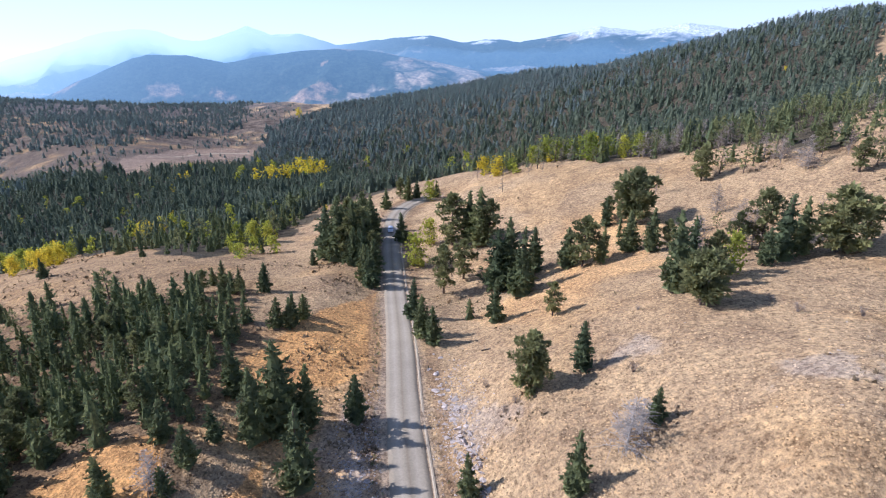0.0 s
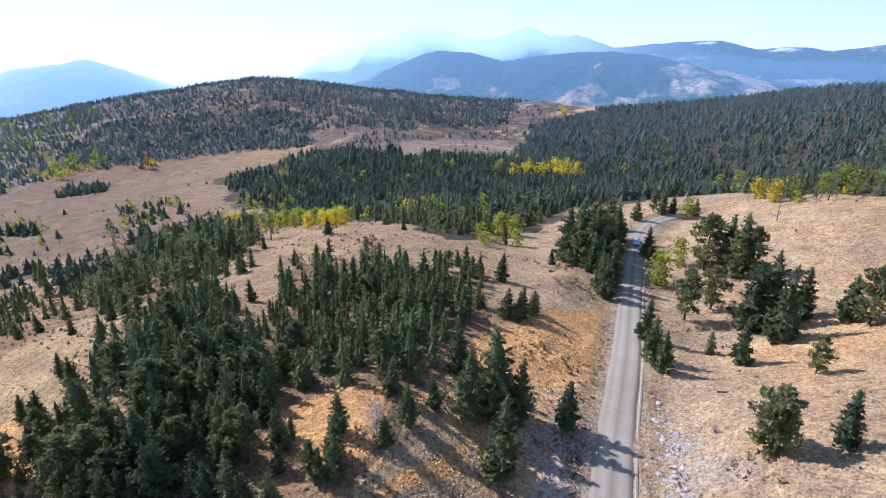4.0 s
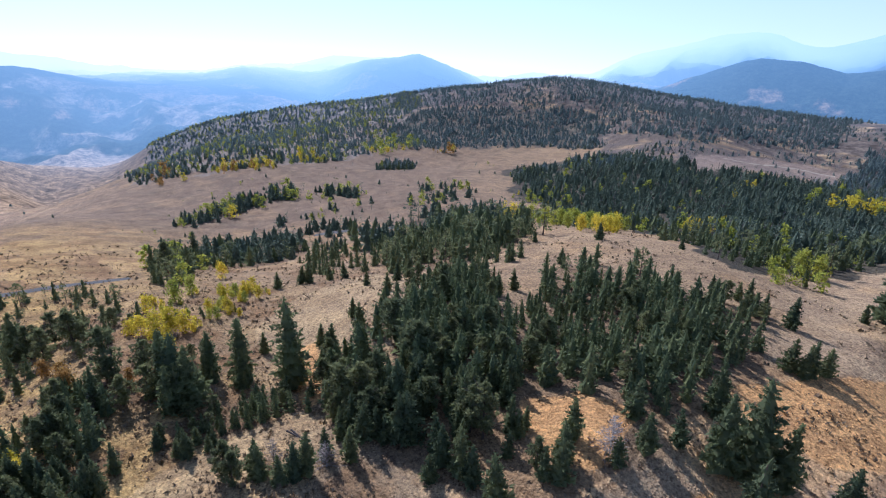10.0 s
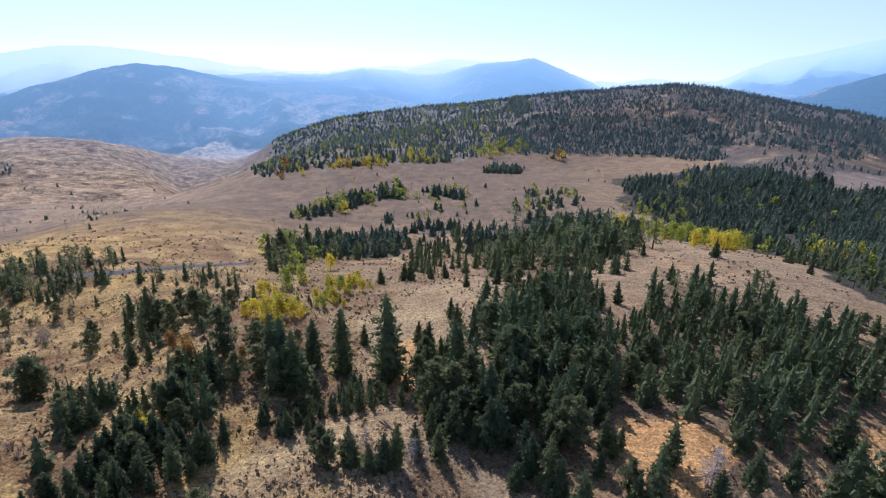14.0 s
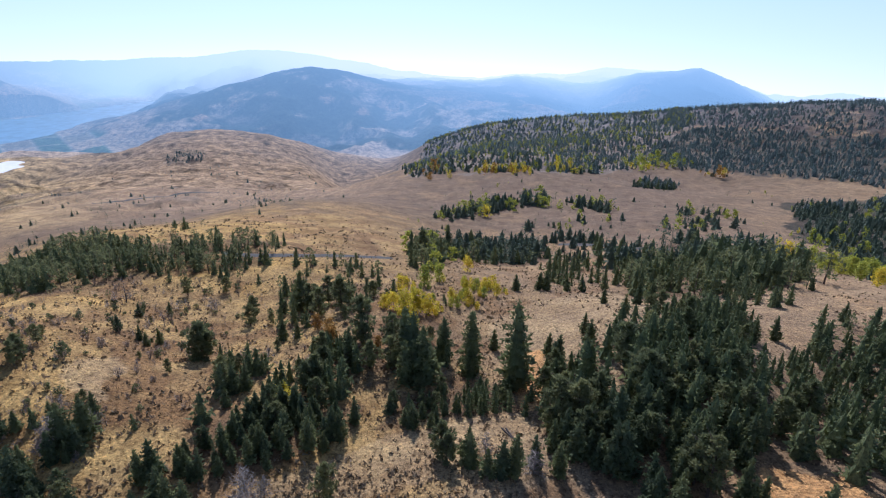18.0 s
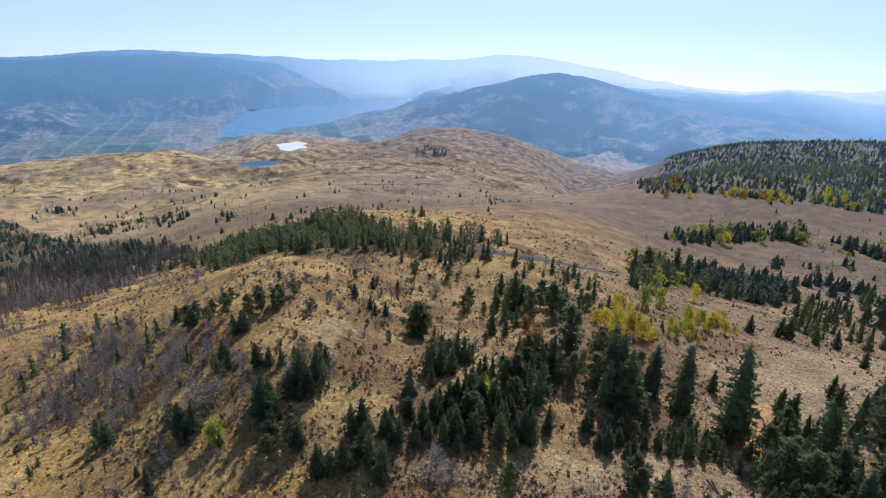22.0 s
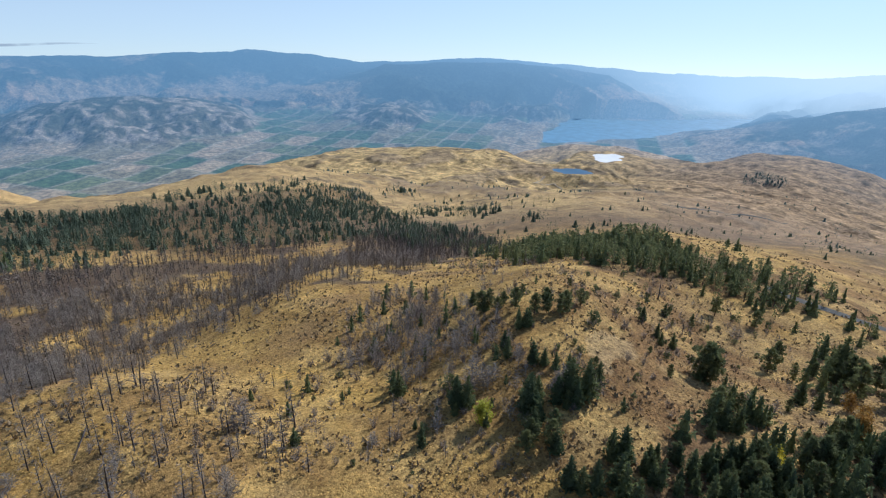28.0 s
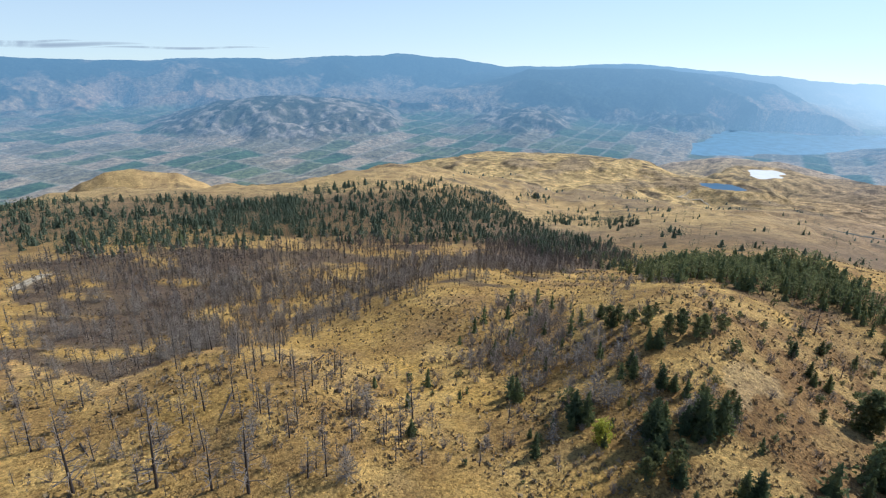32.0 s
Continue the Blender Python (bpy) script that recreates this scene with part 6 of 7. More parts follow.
wood("meadow_dots", 13.0, 0.25, 30, 2.2, 6, "fffpwdh", "small firs and bushes dotted over the meadow")
wood("gully_band", 2.0, -0.8, 6, 3.4, 5.8, "ffffp", "dense band of dark firs down the gully")
wood("gully_hedge", 2.7, -0.8, 8, 4, 7.2, "ffffp", "dense line of dark firs along the gully")
wood("gully_top", 3.6, -0.3, 12, 3.5, 8, "fffpow", "mixed firs and fading aspens at the gully head")
wood("gully_foot", 3.6, -0.4, 16, 3.5, 7, "fffpgw", "young firs below the gully")
wood("mid_mix", 4.8, -0.2, 14, 3.5, 9, "fffppp", "mixed firs and pines on the slope")
wood("valley_row", 5.0, -0.5, 26, 6, 13, "ffffp", "rows of dark firs along the valley road")
wood("aspen_backing", 5.4, -0.5, 20, 7, 14, "ffpd", "tall dark firs behind yellow aspens")
wood("valley_small", 5.2, -0.2, 18, 4, 10, "ffffw", "small dark firs below the valley road")
wood("ridge_band", 4.4, -0.45, 24, 4, 8, "ffppp", "band of dark pines on the ridge")
wood("hedge_firs", 4.4, -0.8, 30, 6, 12, "fffffd", "line of dark firs along a meadow gully")
wood("hedge_clump", 6.0, -0.6, 30, 8, 15, "fffpd", "clump of tall firs in the meadow gully")
wood("hedge_clump_far", 6.5, -0.4, 30, 7, 13, "fffd", "clump of firs in the meadow gully")
wood("meadow_bush", 5.0, -0.9, 30, 6, 10, "ffff", "small dark fir copse on the pale meadow")
wood("meadow_clump", 8.0, -0.1, 30, 5, 11, "fffd", "clusters of firs on the pale meadow")
wood("slope_foot_firs", 3.8, -0.6, 20, 4, 8, "ffff", "little group of young firs")
wood("knoll_aspens", 7.3, -0.35, 14, 4.8, 11.9, "yyyof", "strip of yellow aspens at the knoll's foot", "trees")
wood("knoll_aspens_west", 8.3, -0.05, 14, 4.2, 10.2, "yoyof", "strip of yellow aspens at the knoll's foot", "trees")
wood("knoll_aspens_mid", 7.3, -0.35, 14, 4.8, 11.9, "yydf", "strip of yellow aspens at the knoll's foot", "trees")
wood("knoll_aspens_high", 8.8, 0.05, 14, 4.8, 11.9, "yddf", "yellow-green aspens on the knoll", "trees")
wood("knoll_aspens_east", 7.8, -0.25, 14, 4.2, 10.2, "yoof", "strip of orange aspens at the knoll's foot", "trees")
wood("aspen_row", 5.2, -0.3, 14, 4, 7.5, "ddddf", "row of yellow-green aspens along the creek", "trees")
wood("aspen_row_back", 6.8, 0.05, 14, 3.0, 7.6, "ddyff", "yellow-green aspens along the creek", "trees")
wood("aspen_creek", 5.8, -0.15, 14, 3.0, 7.6, "yyydf", "yellow aspens along the creek", "trees")
wood("aspen_slope", 8.5, 0.0, 16, 7, 14, "yyyydf", "bright yellow aspens among the firs", "trees")
wood("aspen_foot", 6.8, -0.15, 14, 4.2, 10.2, "yyydf", "yellow aspens among the firs", "trees")
wood("aspen_corner", 5.8, -0.25, 14, 3.6, 8.5, "ydf", "yellow-green aspens below the meadow", "trees")
wood("aspen_bend", 5.8, -0.25, 14, 3.6, 8.5, "df", "fading green aspens behind the meadow", "trees")
wood("aspen_edge", 6.3, -0.05, 14, 3.0, 8.5, "ddybf", "yellow-green aspens at the forest's edge", "trees")
wood("meadow_trees", 9.0, 0.0, 30, 4, 9, "ffffpd", "clusters of firs on the pale meadow")
wood("crest_pines", 5.6, -0.15, 22, 6, 11, "ffpppbg", "pines and bare aspens along the grassy crest")
wood("hill_thicket", 4.2, 0.05, 14, 1.4, 4.0, "pwwwwwbbhgg", "small pines and bare brush on the gold hill")
wood("foreground_firs", 2.3, -0.8, 6, 3.6, 6.4, "fffffp", "dense young firs at the gully's foot")
wood("gully_edge_firs", 2.4, -0.8, 6, 4, 6.5, "ffffp", "young firs at the gully's edge")
wood("slope_mass", 2.9, -0.75, 10, 4, 8, "fffffp", "dense mass of dark young firs on the slope")
wood("gully_firs", 2.1, -0.8, 6, 3.8, 6.6, "fffffp", "dark firs filling the gully")
wood("creek_firs", 3.6, -0.3, 12, 3.5, 8, "fffpbw", "mixed firs along the dry creek")
wood("gully_scatter", 6.0, 0.05, 18, 1.2, 5, "wwwwhpb", "scattered firs and bare shrubs in the gully")
wood("open_slope", 4.4, 0.05, 16, 1.2, 3.6, "wwwwwwghwbp", "scattered small firs and shrubs on gold grass")
wood("ridge_pines", 4.2, -0.6, 40, 5.5, 9.5, "ffpp", "band of dark pines behind the ridge")
wood("tall_grove", 5.4, -0.6, 30, 8, 15, "ffffp", "grove of tall dark firs in the gully")
wood("hill_dots", 9.0, 0.34, 45, 3, 6, "fpp", "small dark trees dotted over the gold hills")
wood("lower_woods", 5.2, -0.6, 26, 7, 15, "fffp", "scattered dark firs in the valley")
wood("road_row", 4.4, -0.9, 30, 6, 10, "f", "row of dark firs beside the valley road")
wood("creek_woods", 5.6, -0.3, 60, 4, 12, "ffffffpffffffffpfffffd", "dark fir forest along the valley")
wood("knoll_dense", 5.6, -0.75, 60, 5, 10, "ffffffp", "dense fir forest on the knoll, haze-tinted blue-green")
wood("knoll_west", 6.3, -0.4, 26, 5, 10.5, "ffffffppd", "open fir woods with grassy gaps on the knoll's flank")
wood("knoll_top", 6.3, -0.35, 40, 5, 10.5, "ffffpppb", "thin fir woods over the rounded knoll")
wood("slope_forest", 4.7, -0.62, 60, 4, 12, "ffffppfffpg", "dense dark fir forest on the long slope")
wood("far_lowland", 7.0, 0.0, 80, 3, 8, "fffpppb", "thin fir woods on the far lowland")
wood("burnt_dense", 3.3, -0.2, 34, 3.5, 7.5, "ssssssgg", "stand of fire-blackened trunks", "dead trees")
wood("burnt_dense_north", 3.5, -0.08, 34, 3, 7.5, "ssssssggw", "stand of fire-blackened trunks", "dead trees")
wood("burnt_band", 4.0, -0.5, 40, 5, 10, "s", "stand of fire-blackened trunks", "dead trees")
wood("burnt_sparse", 3.1, -0.15, 16, 2, 7, "sssssgwww", "scattered burnt trunks and bare shrubs", "dead trees")
wood("brush_hill", 2.5, -0.5, 20, 2.5, 6.5, "bbbgwwf", "thicket of leafless grey aspens and shrubs")
wood("brush_copse", 3.6, -0.1, 16, 3, 7, "fffbbgw", "small firs among leafless aspens")
wood("west_shrubs", 7.0, 0.25, 14, 1, 2, "w", "bare shrubs on the tan slope", "shrubs")
wood("burnt_hill", 3.2, -0.15, 16, 1.2, 4.8, "sgwwwwwhbf", "scattered bare shrubs and burnt trunks on gold grass", "shrubs")
wood("green_band", 4.0, -0.45, 40, 4, 8, "ffpppp", "living pines beyond the burn")
wood("green_band_north", 4.0, -0.45, 40, 4, 8, "ffpppp", "living pines beyond the burn")
wood("east_pines", 4.4, -0.6, 40, 5.5, 9.5, "ffpp", "dark pines behind the gold ridge")
wood("hilltop_pines", 6.2, 0.05, 16, 1.4, 3.6, "fpwwwh", "small scattered firs on the gold hilltop")
wood("gold_hills", 9.0, 0.22, 45, 3, 6.5, "ffpp", "few dark pines dotted on the gold hills")
wood("hill_copse", 6.0, -0.7, 30, 4, 8, "fpp", "dark copse on the brown hill")
wood("gold_row_high", 6.0, -0.5, 30, 5, 9, "fpp", "row of dark pines on the gold hills")
wood("gold_row_mid", 5.5, -0.5, 30, 5, 9, "fpp", "row of dark pines on the gold hills")
wood("gold_row_low", 6.0, -0.4, 30, 5, 9, "fpp", "row of dark pines on the gold hills")
wood("gold_clump", 6.0, -0.5, 30, 5, 9, "fpp", "clump of dark pines on the gold hills")
wood("gold_crest_pines", 5.6, -0.5, 30, 5, 9, "fpp", "belt of dark pines on the gold crest")
wood("gold_belt", 5.6, -0.4, 30, 5, 9, "fpp", "belt of dark pines on the gold hills")
wood("hill_flank", 15.0, 0.2, 60, 3, 7, "fpp", "dark shrubs and pines over the brown hill")
wood("spruce_copse", 4.4, 0.0, 14, 3, 6, "fffbbw", "little copse of dark firs")
wood("aspen_bare", 3.3, -0.3, 18, 3.5, 6.5, "bbbbg", "thicket of leafless grey aspens")
wood("east_slope_scatter", 5.0, 0.0, 16, 1.4, 3.2, "wwwhbp", "scattered small firs on the slope")
wood("west_slope", 11.0, 0.1, 24, 4, 9, "ffppgb", "loose pines on the tan slope")

taken = {letter: 0 for letter in KINDS}
LIMIT = {"f": 299, "p": 240, "s": 290, "g": 90, "b": 200, "w": 290, "h": 90, "y": 70, "d": 70, "o": 20}
for group, row in SINGLES.items():
    for x, y, height, letter in row:
        if math.hypot(x, y) < 330:
            stand(letter, x, y, height, group.replace("_", " "))
            taken[letter] += 1
        else:
            GROWTH.append((group, None, [(x, y, height, letter, False)], None, None, None, None, "broadleaf and fir trees by the far creek", "trees"))

near_spots, rest = [], {}
for k, (name, spacing, gaps, patch, low, high, letters, words, category) in enumerate(GROWTH):
    store = rest.setdefault(name, (words, category, []))[2]
    if spacing is None:
        store += gaps
        continue
    x, y, g = scatter(WOODS[name], spacing, gaps, patch, k)
    for xi, yi, vi in zip(x, y, 0.9 + 0.45 * fractal(x, y, 22.0, 2, 79)):
        letter = letters[int(g.integers(len(letters)))]
        height = (low + (high - low) * g.random() ** 1.4) * vi
        if letter in "wh":
            height = g.uniform(0.8, 2.2)
        r = math.hypot(xi, yi)
        (near_spots if r < 185 else store).append((xi, yi, height, letter, r > 270) if r >= 185 else (r, xi, yi, height, letter, name))
near_spots.sort()
for r, x, y, height, letter, name in near_spots:
    if taken[letter] < LIMIT[letter]:
        taken[letter] += 1
        stand(letter, x, y, height, name.replace("_", " "))
    else:
        rest[name][2].append((x, y, height, letter, False))
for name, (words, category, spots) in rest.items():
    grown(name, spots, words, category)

# ---- rocks along the road cut ----


def rock_mesh(name, rng, material):
    """A broken, angular boulder about one metre across."""
    bm = bmesh.new()
    bmesh.ops.create_icosphere(bm, subdivisions=2, radius=0.5)
    planes = [(Vector(rng.normal(0, 1, 3)).normalized(), rng.uniform(0.16, 0.34)) for _ in range(6)]
    for v in bm.verts:
        for n_, d_ in planes:
            over = v.co.dot(n_) - d_
            if over > 0:
                v.co -= n_ * over
        v.co += Vector(rng.normal(0, 0.03, 3))
        v.co.z *= 0.72
    me = bpy.data.meshes.new(name)
    bm.to_mesh(me)
    bm.free()
    me.materials.append(material)
    return me


rock_rng = np.random.default_rng(21)
STONE = plain("grey_fractured_rock", (0.45, 0.385, 0.335), 0.9, 0, 0.4, 2.0, 0.05)
ROCKS = [rock_mesh("rock", rock_rng, STONE) for _ in range(7)]


def rock(x, y, size, group):
    ob = new("rock", ROCKS[int(rock_rng.integers(7))])
    z = float(land([x], [y])[0])
    ob.matrix_world = pose(x, y, z - size * 0.06, *rock_rng.normal(0, 14, 2), rock_rng.uniform(0, 360)) @ Matrix.Diagonal((size * rock_rng.uniform(0.8, 1.5), size, size * rock_rng.uniform(0.6, 1.0), 1))
    return tagged(ob, "angular grey boulder on the road bank", "rock", group)


for px, py, spread, along_, count, low, high, group in ((-11.5, 63, 2.2, 4, 36, 0.3, 0.9, "rubble below the road"), (-13, 72, 2.2, 5, 26, 0.3, 0.8, "rubble below the road"), (0.6, 84, 1.0, 6, 34, 0.5, 1.7, "rock outcrop of the road cut"),
                                                        (3.0, 72, 1.0, 6, 34, 0.4, 1.4, "rock outcrop of the road cut"), (5.0, 62, 1.2, 5, 20, 0.3, 1.0, "rock outcrop of the road cut"), (46, 62, 7, 9, 14, 0.2, 0.6, "stones on the tan slope")):
    for _ in range(count):
        v = rock_rng.normal(0, along_)
        x, y = px + rock_rng.normal(0, spread) - 0.13 * v, py + v
        if road_offset(np.array([x]), np.array([y]))[0][0] > 4.2:
            rock(x, y, rock_rng.uniform(low, high), group)
for k in range(52):
    u = rock_rng.random()
    x, y, size = 0.4 + 6.2 * u + rock_rng.normal(0, 0.55), 87 - 27 * u, rock_rng.uniform(0.7, 2.0)
    if road_offset(np.array([x]), np.array([y]))[0][0] > 4.6:
        ob = new("rock", ROCKS[int(rock_rng.integers(7))])
        ob.matrix_world = pose(x, y, float(land([x], [y])[0]) - 0.1 * size, rock_rng.uniform(-10, 25), rock_rng.uniform(15, 50), rock_rng.uniform(60, 120)) @ Matrix.Diagonal((size * 1.5, size * 0.8, size * 0.5, 1))
        tagged(ob, "tilted slab of pale grey rock in the road cut", "rock", "rock outcrop of the road cut")
gravel = Soup()
for _ in range(1900):
    k = int(rock_rng.integers(2))
    px, py, sx, sy = ((-11.5, 67, 2.6, 9), (3.0, 74, 1.8, 10))[k]
    x, y = px + rock_rng.normal(0, sx), py + rock_rng.normal(0, sy)
    if road_offset(np.array([x]), np.array([y]))[0][0] < 3.8:
        continue
    z, e = float(land([x], [y])[0]), rock_rng.uniform(0.08, 0.3)
    q = rock_rng.uniform(0, 6.28)
    a, b, c = [np.array([x + e * math.cos(q + o), y + e * math.sin(q + o), z - 0.03]) for o in (0, 2.1, 4.2)]
    top = np.array([x, y, z + e * rock_rng.uniform(0.4, 0.9)])
    gravel.tri(a, b, top), gravel.tri(b, c, top), gravel.tri(c, a, top)
tagged(new("rubble", mesh_of("rubble", *gravel.arrays(), [STONE])), "loose grey rubble on the road banks", "stones", kind="stuff")

# ---- bunch grass and low scrub over the near slopes ----


def straw_material():
    m, n, links, bsdf = nodes_of("dry_bunch_grass")
    tuft = n.new("ShaderNodeNewGeometry")
    col = n.new("ShaderNodeAttribute")
    col.attribute_name = "cover"
    c = mix_node(n, links, "MULTIPLY", 1.0, col.outputs["Color"], ramp_node(n, links, tuft.outputs["Random Per Island"], ((0.0, (0.45, 0.41, 0.38)), (0.3, grey(0.88)), (0.75, (1.2, 1.16, 1.08)), (1.0, (1.55, 1.48, 1.3)))))
    links.new(c, bsdf.inputs["Base Color"])
    bsdf.inputs["Roughness"].default_value, bsdf.inputs["Specular IOR Level"].default_value = 0.9, 0.1
    return m


grass_rng = np.random.default_rng(33)
count = 190000
turn = np.radians(grass_rng.uniform(-44, 188, count))
reach = np.exp(grass_rng.uniform(math.log(42), math.log(210), count))
gx, gy = -reach * np.sin(turn), reach * np.cos(turn)
keep = (road_offset(gx, gy)[0] > 3.6) & (fractal(gx, gy, 9.0, 2, 77) > grass_rng.uniform(-0.7, 0.3, count))
gx, gy = gx[keep], gy[keep]
gz = land(gx, gy)
shade = ground_cover(gx, gy, gz)
k = len(gx)
size = grass_rng.uniform(0.1, 0.3, k) * (0.7 + 0.5 * np.hypot(gx, gy) / 120)
verts = np.zeros((k, 6, 3))
spin = grass_rng.uniform(0, 6.28, k)
for corner in range(5):
    q = spin + corner * 1.2566
    verts[:, corner] = np.stack([gx + np.cos(q) * size * grass_rng.uniform(0.5, 1.0, k), gy + np.sin(q) * size * grass_rng.uniform(0.5, 1.0, k), gz - 0.04 + size * grass_rng.uniform(0.0, 0.45, k)], 1)
verts[:, 5] = np.stack([gx, gy, gz + size * grass_rng.uniform(0.35, 0.8, k)], 1)
base = (np.arange(k) * 6)[:, None]
tris = np.concatenate([base + np.array([[c, (c + 1) % 5, 5]]) for c in range(5)])
me = mesh_of("bunch_grass", verts.reshape(-1, 3), tris, [straw_material()])
tint = me.attributes.new("cover", "FLOAT_COLOR", "POINT")
tint.data.foreach_set("color", np.concatenate([np.repeat(shade, 6, 0), np.ones((k * 6, 1))], 1).ravel())
tagged(new("bunch_grass", me), "dry tan and gold bunch grass on the slopes", "grass", kind="stuff")

# low dark scrub between the grass
count = 70000
turn = np.radians(grass_rng.uniform(-44, 188, count))
reach = np.exp(grass_rng.uniform(math.log(44), math.log(330), count))
gx, gy = -reach * np.sin(turn), reach * np.cos(turn)
side = bearing(gx, gy)[0]
thick = 0.3 * smooth(50, 78, side) - 0.08 * smooth(105, 120, side) + 0.1 * smooth(8, 30, side)
keep = (road_offset(gx, gy)[0] > 4.5) & (fractal(gx, gy, 12.0, 3, 83) > grass_rng.uniform(0.05, 0.6, count) + 0.25 * (side < 8) - thick)
gx, gy = gx[keep], gy[keep]
gz = land(gx, gy)
k = len(gx)
size = grass_rng.uniform(0.2, 0.75, k) ** 1.3 * (0.8 + 0.3 * np.hypot(gx, gy) / 120)
verts = np.zeros((k, 9, 3))
for corner in range(9):
    q = grass_rng.uniform(0, 6.28, k)
    verts[:, corner] = np.stack([gx + np.cos(q) * size * grass_rng.uniform(0.1, 1.0, k), gy + np.sin(q) * size * grass_rng.uniform(0.1, 1.0, k), gz + size * (grass_rng.uniform(0.5, 1.3, k) if corner % 3 == 2 else grass_rng.uniform(-0.05, 0.3, k))], 1)
tris = (np.arange(k) * 9)[:, None, None] + np.arange(9).reshape(1, 3, 3)
SCRUB = leaf_material("brown_scrub", (0.13, 0.105, 0.07), (0.32, 0.23, 0.15), True, 0.1)
tagged(new("scrub", mesh_of("scrub", verts.reshape(-1, 3), tris.reshape(-1, 3), [SCRUB])), "low brown scrub scattered through dry grass", "shrubs", kind="stuff")

# ---- weeds and small bushes along the road's edges ----
weeds = []
for k in range(300):
    y = grass_rng.uniform(48, 190)
    side_ = -1 if grass_rng.random() < 0.72 else 1
    x = float(np.interp(y, ROAD_Y, ROAD_X)) + side_ * grass_rng.uniform(3.9, 5.6)
    weeds.append((x, y, grass_rng.uniform(0.3, 0.9), "h" if grass_rng.random() < 0.25 else "w", False))
grown("roadside_weeds", weeds, "dry weeds and low bushes along the road's edge", "weeds")

# ---- fallen trunks ----
for x, y, long, turn_ in FALLEN:
    bm = bmesh.new()
    bmesh.ops.create_cone(bm, cap_ends=True, segments=8, radius1=0.16, radius2=0.07, depth=long, matrix=pose(0, 0, 0, 0, 90, 0))
    for v in bm.verts:
        v.co += Vector((0, 0.06 * math.sin(v.co.x), 0.02 * math.cos(3 * v.co.x)))
    log = new("fallen_log")
    trunk_ = part("trunk", bm, CHAR, log)
    for k in range(4):
        bm = bmesh.new()
        bmesh.ops.create_cone(bm, cap_ends=True, segments=5, radius1=0.04, radius2=0.015, depth=0.8, matrix=pose(-long / 2 + long * (0.3 + 0.17 * k), 0.3 * (-1) ** k, 0.1, 70 * (-1) ** (k + 1), 0, 0))
        part("branch_stub", bm, GREYWOOD, trunk_)
    log.matrix_world = pose(x, y, float(land([x], [y])[0]) + 0.12, 0, 0, turn_)
    tagged(log, "charred fallen trunk lying in dry grass", "log")

# ---- the white car on the road ----


def rounded_box(sx, sy, sz, at, bevel, taper=0.0):
    bm = bmesh.new()
    bmesh.ops.create_cube(bm, size=1.0, matrix=Matrix.Translation(at) @ Matrix.Diagonal((sx, sy, sz, 1)))
    for v in bm.verts:
        if v.co.z > at[2]:
            v.co.x = at[0] + (v.co.x - at[0]) * (1 - taper)
            v.co.y = at[1] + (v.co.y - at[1]) * (1 - taper * 1.3)
    bmesh.ops.bevel(bm, geom=list(bm.edges), offset=bevel, segments=2, affect="EDGES")
    return bm


PAINT = plain("white_car_paint", (0.82, 0.83, 0.84), 0.25, 0.0, 0.04, 1.0)
GLASS_DARK = plain("dark_car_glass", (0.02, 0.025, 0.03), 0.08, 0.0, 0.1, 1.0)
RUBBER = plain("black_rubber", (0.02, 0.02, 0.02), 0.85, 0.0, 0.2, 4.0)
ALLOY = plain("grey_alloy", (0.5, 0.5, 0.52), 0.35, 0.8, 0.1, 3.0)
LENS = plain("clear_lamp_lens", (0.75, 0.77, 0.8), 0.15, 0.0, 0.05, 3.0)
AMBER = plain("red_lamp_lens", (0.5, 0.03, 0.02), 0.25, 0.0, 0.05, 3.0)
car = new("car")
body = part("body", rounded_box(1.85, 4.6, 0.72, (0, 0, 0.72), 0.14), PAINT, car)
cabin = part("cabin", rounded_box(1.66, 2.7, 0.62, (0, -0.35, 1.36), 0.12, 0.14), PAINT, car)
part("windscreen", rounded_box(1.36, 0.06, 0.44, (0, 0.86, 1.36), 0.02), GLASS_DARK, cabin)
part("rear_window", rounded_box(1.3, 0.06, 0.4, (0, -1.56, 1.38), 0.02), GLASS_DARK, cabin)
for sx in (-1, 1):
    part("side_window", rounded_box(0.05, 1.0, 0.38, (sx * 0.79, 0.22, 1.37), 0.015), GLASS_DARK, cabin)
    part("side_window", rounded_box(0.05, 0.95, 0.38, (sx * 0.79, -0.85, 1.37), 0.015), GLASS_DARK, cabin)
    part("headlight", rounded_box(0.42, 0.08, 0.18, (sx * 0.66, 2.28, 0.84), 0.03), LENS, body)
    part("tail_light", rounded_box(0.3, 0.08, 0.26, (sx * 0.72, -2.28, 0.9), 0.03), AMBER, body)
    part("mirror", rounded_box(0.2, 0.12, 0.14, (sx * 1.0, 0.75, 1.12), 0.03), PAINT, body)
    for sy in (-1.4, 1.42):
        bm = bmesh.new()
        bmesh.ops.create_cone(bm, cap_ends=True, segments=20, radius1=0.36, radius2=0.36, depth=0.24, matrix=pose(sx * 0.82, sy, 0.36, 0, 90, 0))
        wheel = part("wheel", bm, RUBBER, car)
        bm = bmesh.new()
        bmesh.ops.create_cone(bm, cap_ends=True, segments=16, radius1=0.23, radius2=0.2, depth=0.27, matrix=pose(sx * 0.82, sy, 0.36, 0, 90, 0))
        part("rim", bm, ALLOY, wheel)
part("bumper", rounded_box(1.8, 0.2, 0.26, (0, 2.28, 0.5), 0.06), plain("grey_bumper", (0.1, 0.1, 0.105), 0.6), body)
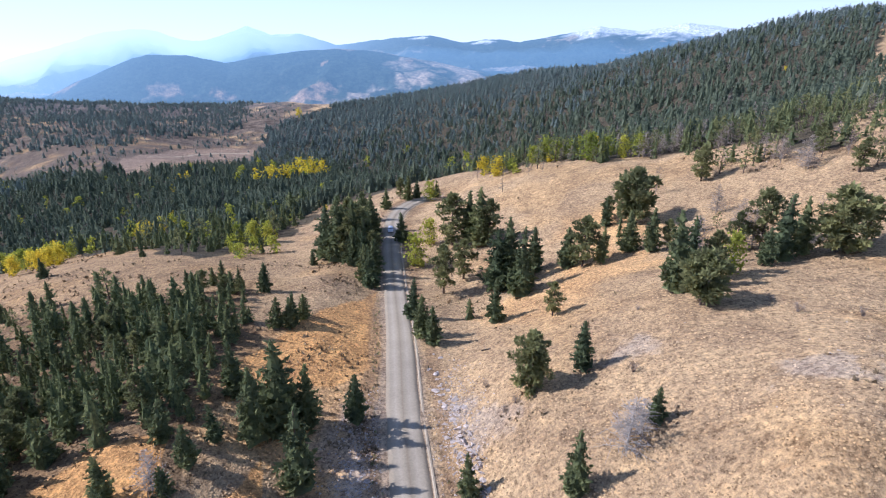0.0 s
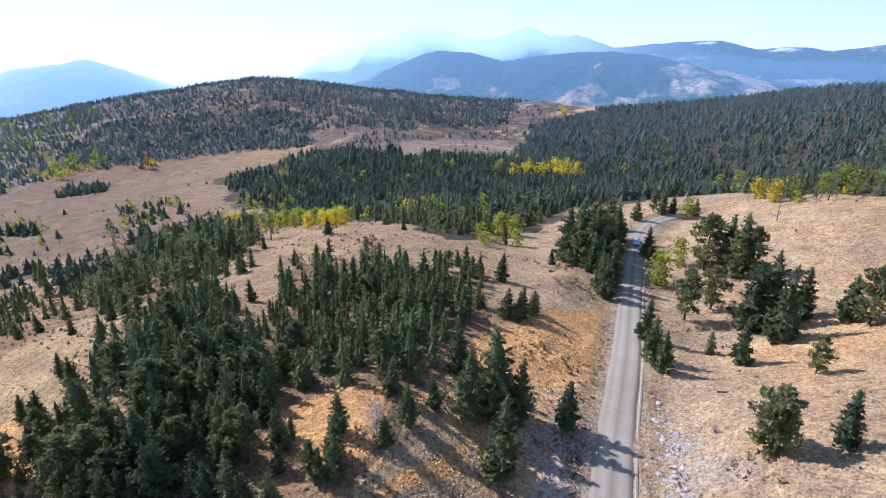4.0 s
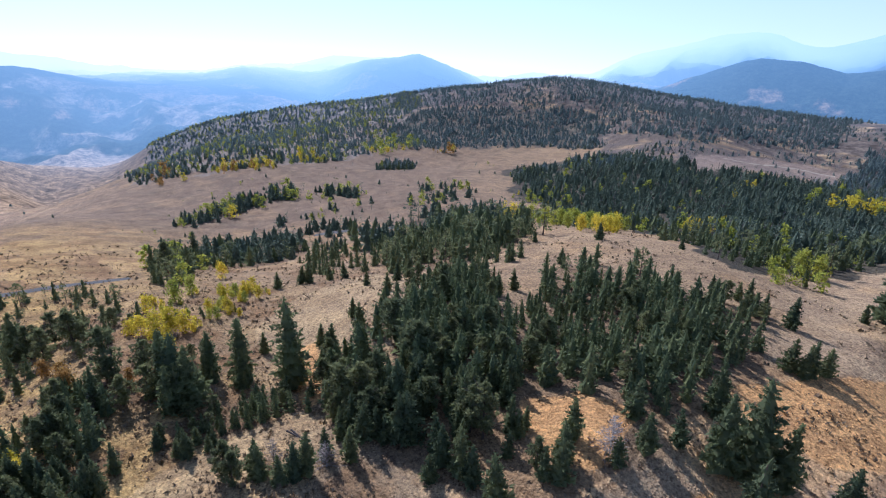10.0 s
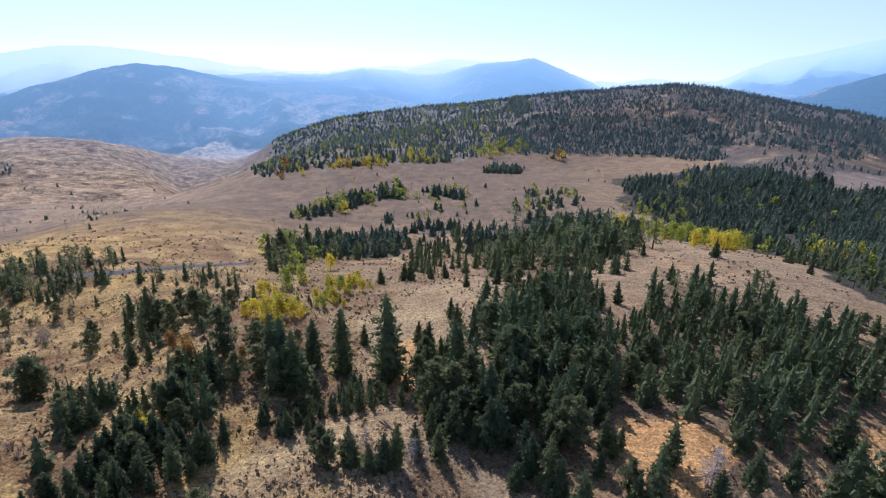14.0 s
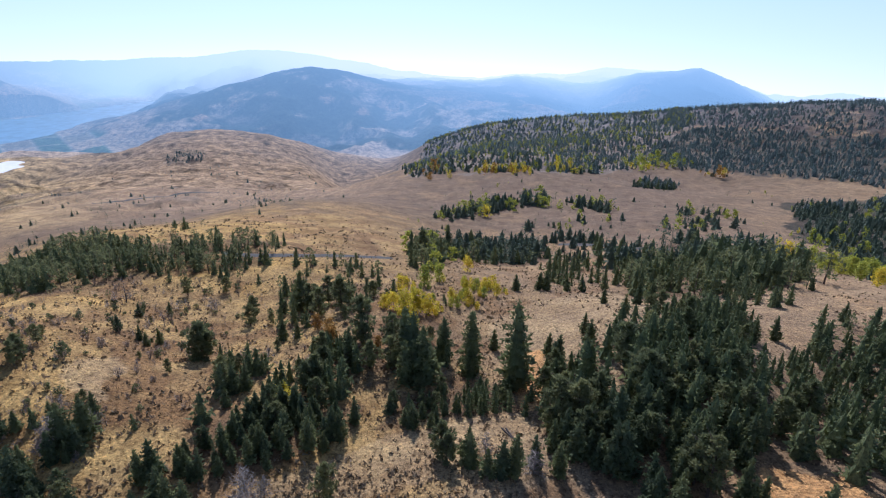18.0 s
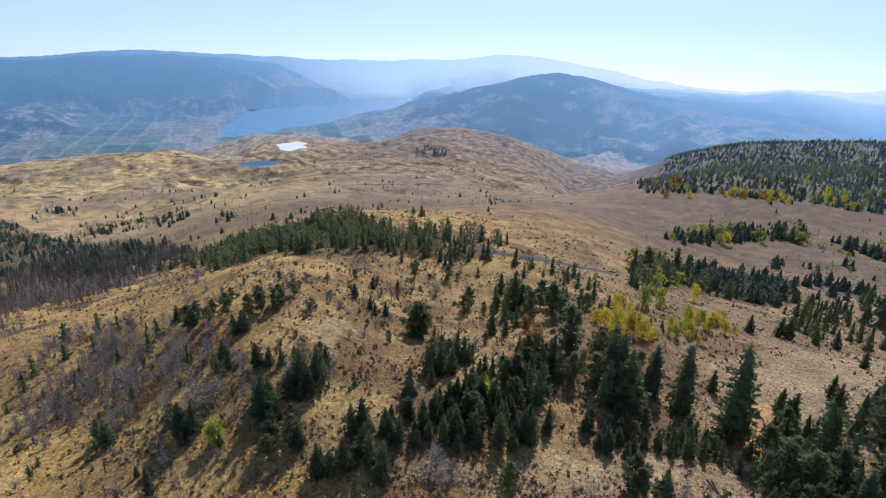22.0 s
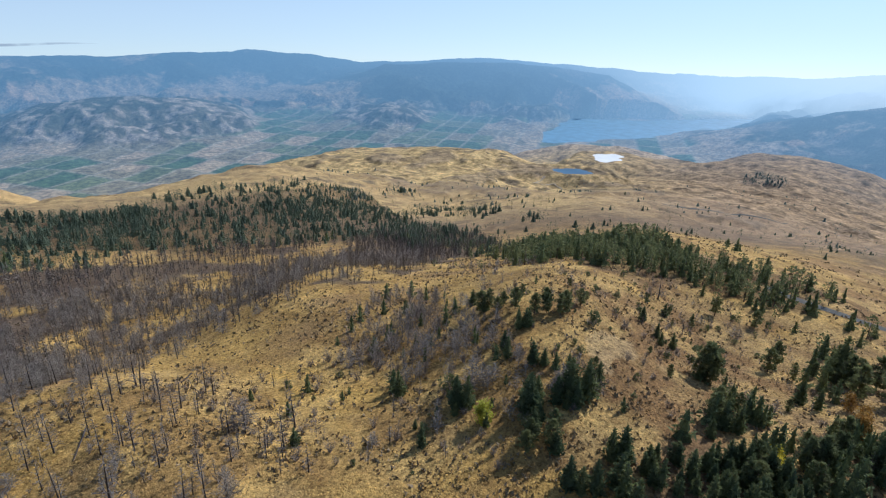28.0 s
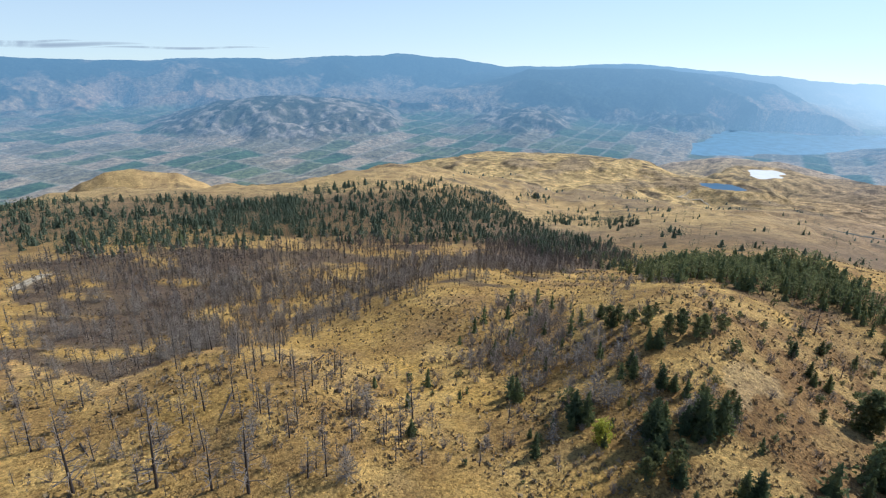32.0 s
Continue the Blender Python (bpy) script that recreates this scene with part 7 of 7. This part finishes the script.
car_d, car_z = road_offset(np.array([CAR[0]]), np.array([CAR[1]]))
car.matrix_world = pose(CAR[0], CAR[1], float(car_z[0]) + 0.07, -2, 0, 186)
tagged(car, "white passenger car driving on the gravel road", "car")

# ---- thin cloud low over the far range ----
cm, cn, clinks, cb = nodes_of("thin_cloud")
cuv = cn.new("ShaderNodeAttribute")
cuv.attribute_name = "body"
cnoise = noise_node(cn, clinks, cn.new("ShaderNodeNewGeometry").outputs["Position"], 0.006, 5, 0.6)
cmul = cn.new("ShaderNodeMath")
cmul.operation = "MULTIPLY"
clinks.new(cuv.outputs["Fac"], cmul.inputs[0])
clinks.new(ramp_node(cn, clinks, cnoise, ((0.3, grey(0.0)), (0.5, grey(1.0)))), cmul.inputs[1])
cclear, cglow, cmix = cn.new("ShaderNodeBsdfTransparent"), cn.new("ShaderNodeEmission"), cn.new("ShaderNodeMixShader")
# the cloud's grey daylight tone is emitted by the strip itself
cglow.inputs["Color"].default_value = (0.38, 0.45, 0.55, 1)
clinks.new(cmul.outputs[0], cmix.inputs["Fac"])
clinks.new(cclear.outputs[0], cmix.inputs[1])
clinks.new(cglow.outputs[0], cmix.inputs[2])
clinks.new(cmix.outputs[0], cn["Material Output"].inputs["Surface"])
for a0, a1, height, thick in CLOUDS:
    n_, rows = 60, 7
    av = np.radians(np.linspace(a0, a1, n_))
    u = np.linspace(0, 1, n_)
    vs, amount = [], []
    for w in np.linspace(-1, 1, rows):
        lift_ = thick * w * np.sin(np.pi * u) ** 0.6
        vs.append(np.stack([-4860 * np.sin(av), 4860 * np.cos(av), height + lift_ + 6 * np.sin(9 * u)], 1))
        amount.append((1 - w * w) * np.sin(np.pi * u) ** 0.7)
    i, j = np.meshgrid(np.arange(rows - 1), np.arange(n_ - 1), indexing="ij")
    a = (i * n_ + j).ravel()
    me = mesh_of("cloud", np.concatenate(vs), np.concatenate([np.stack([a, a + 1, a + n_ + 1], 1), np.stack([a, a + n_ + 1, a + n_], 1)]), [cm])
    at = me.attributes.new("body", "FLOAT", "POINT")
    at.data.foreach_set("value", np.concatenate(amount))
    cloud = tagged(new("cloud", me), "thin grey cloud low over the far range", "cloud", kind="structure")
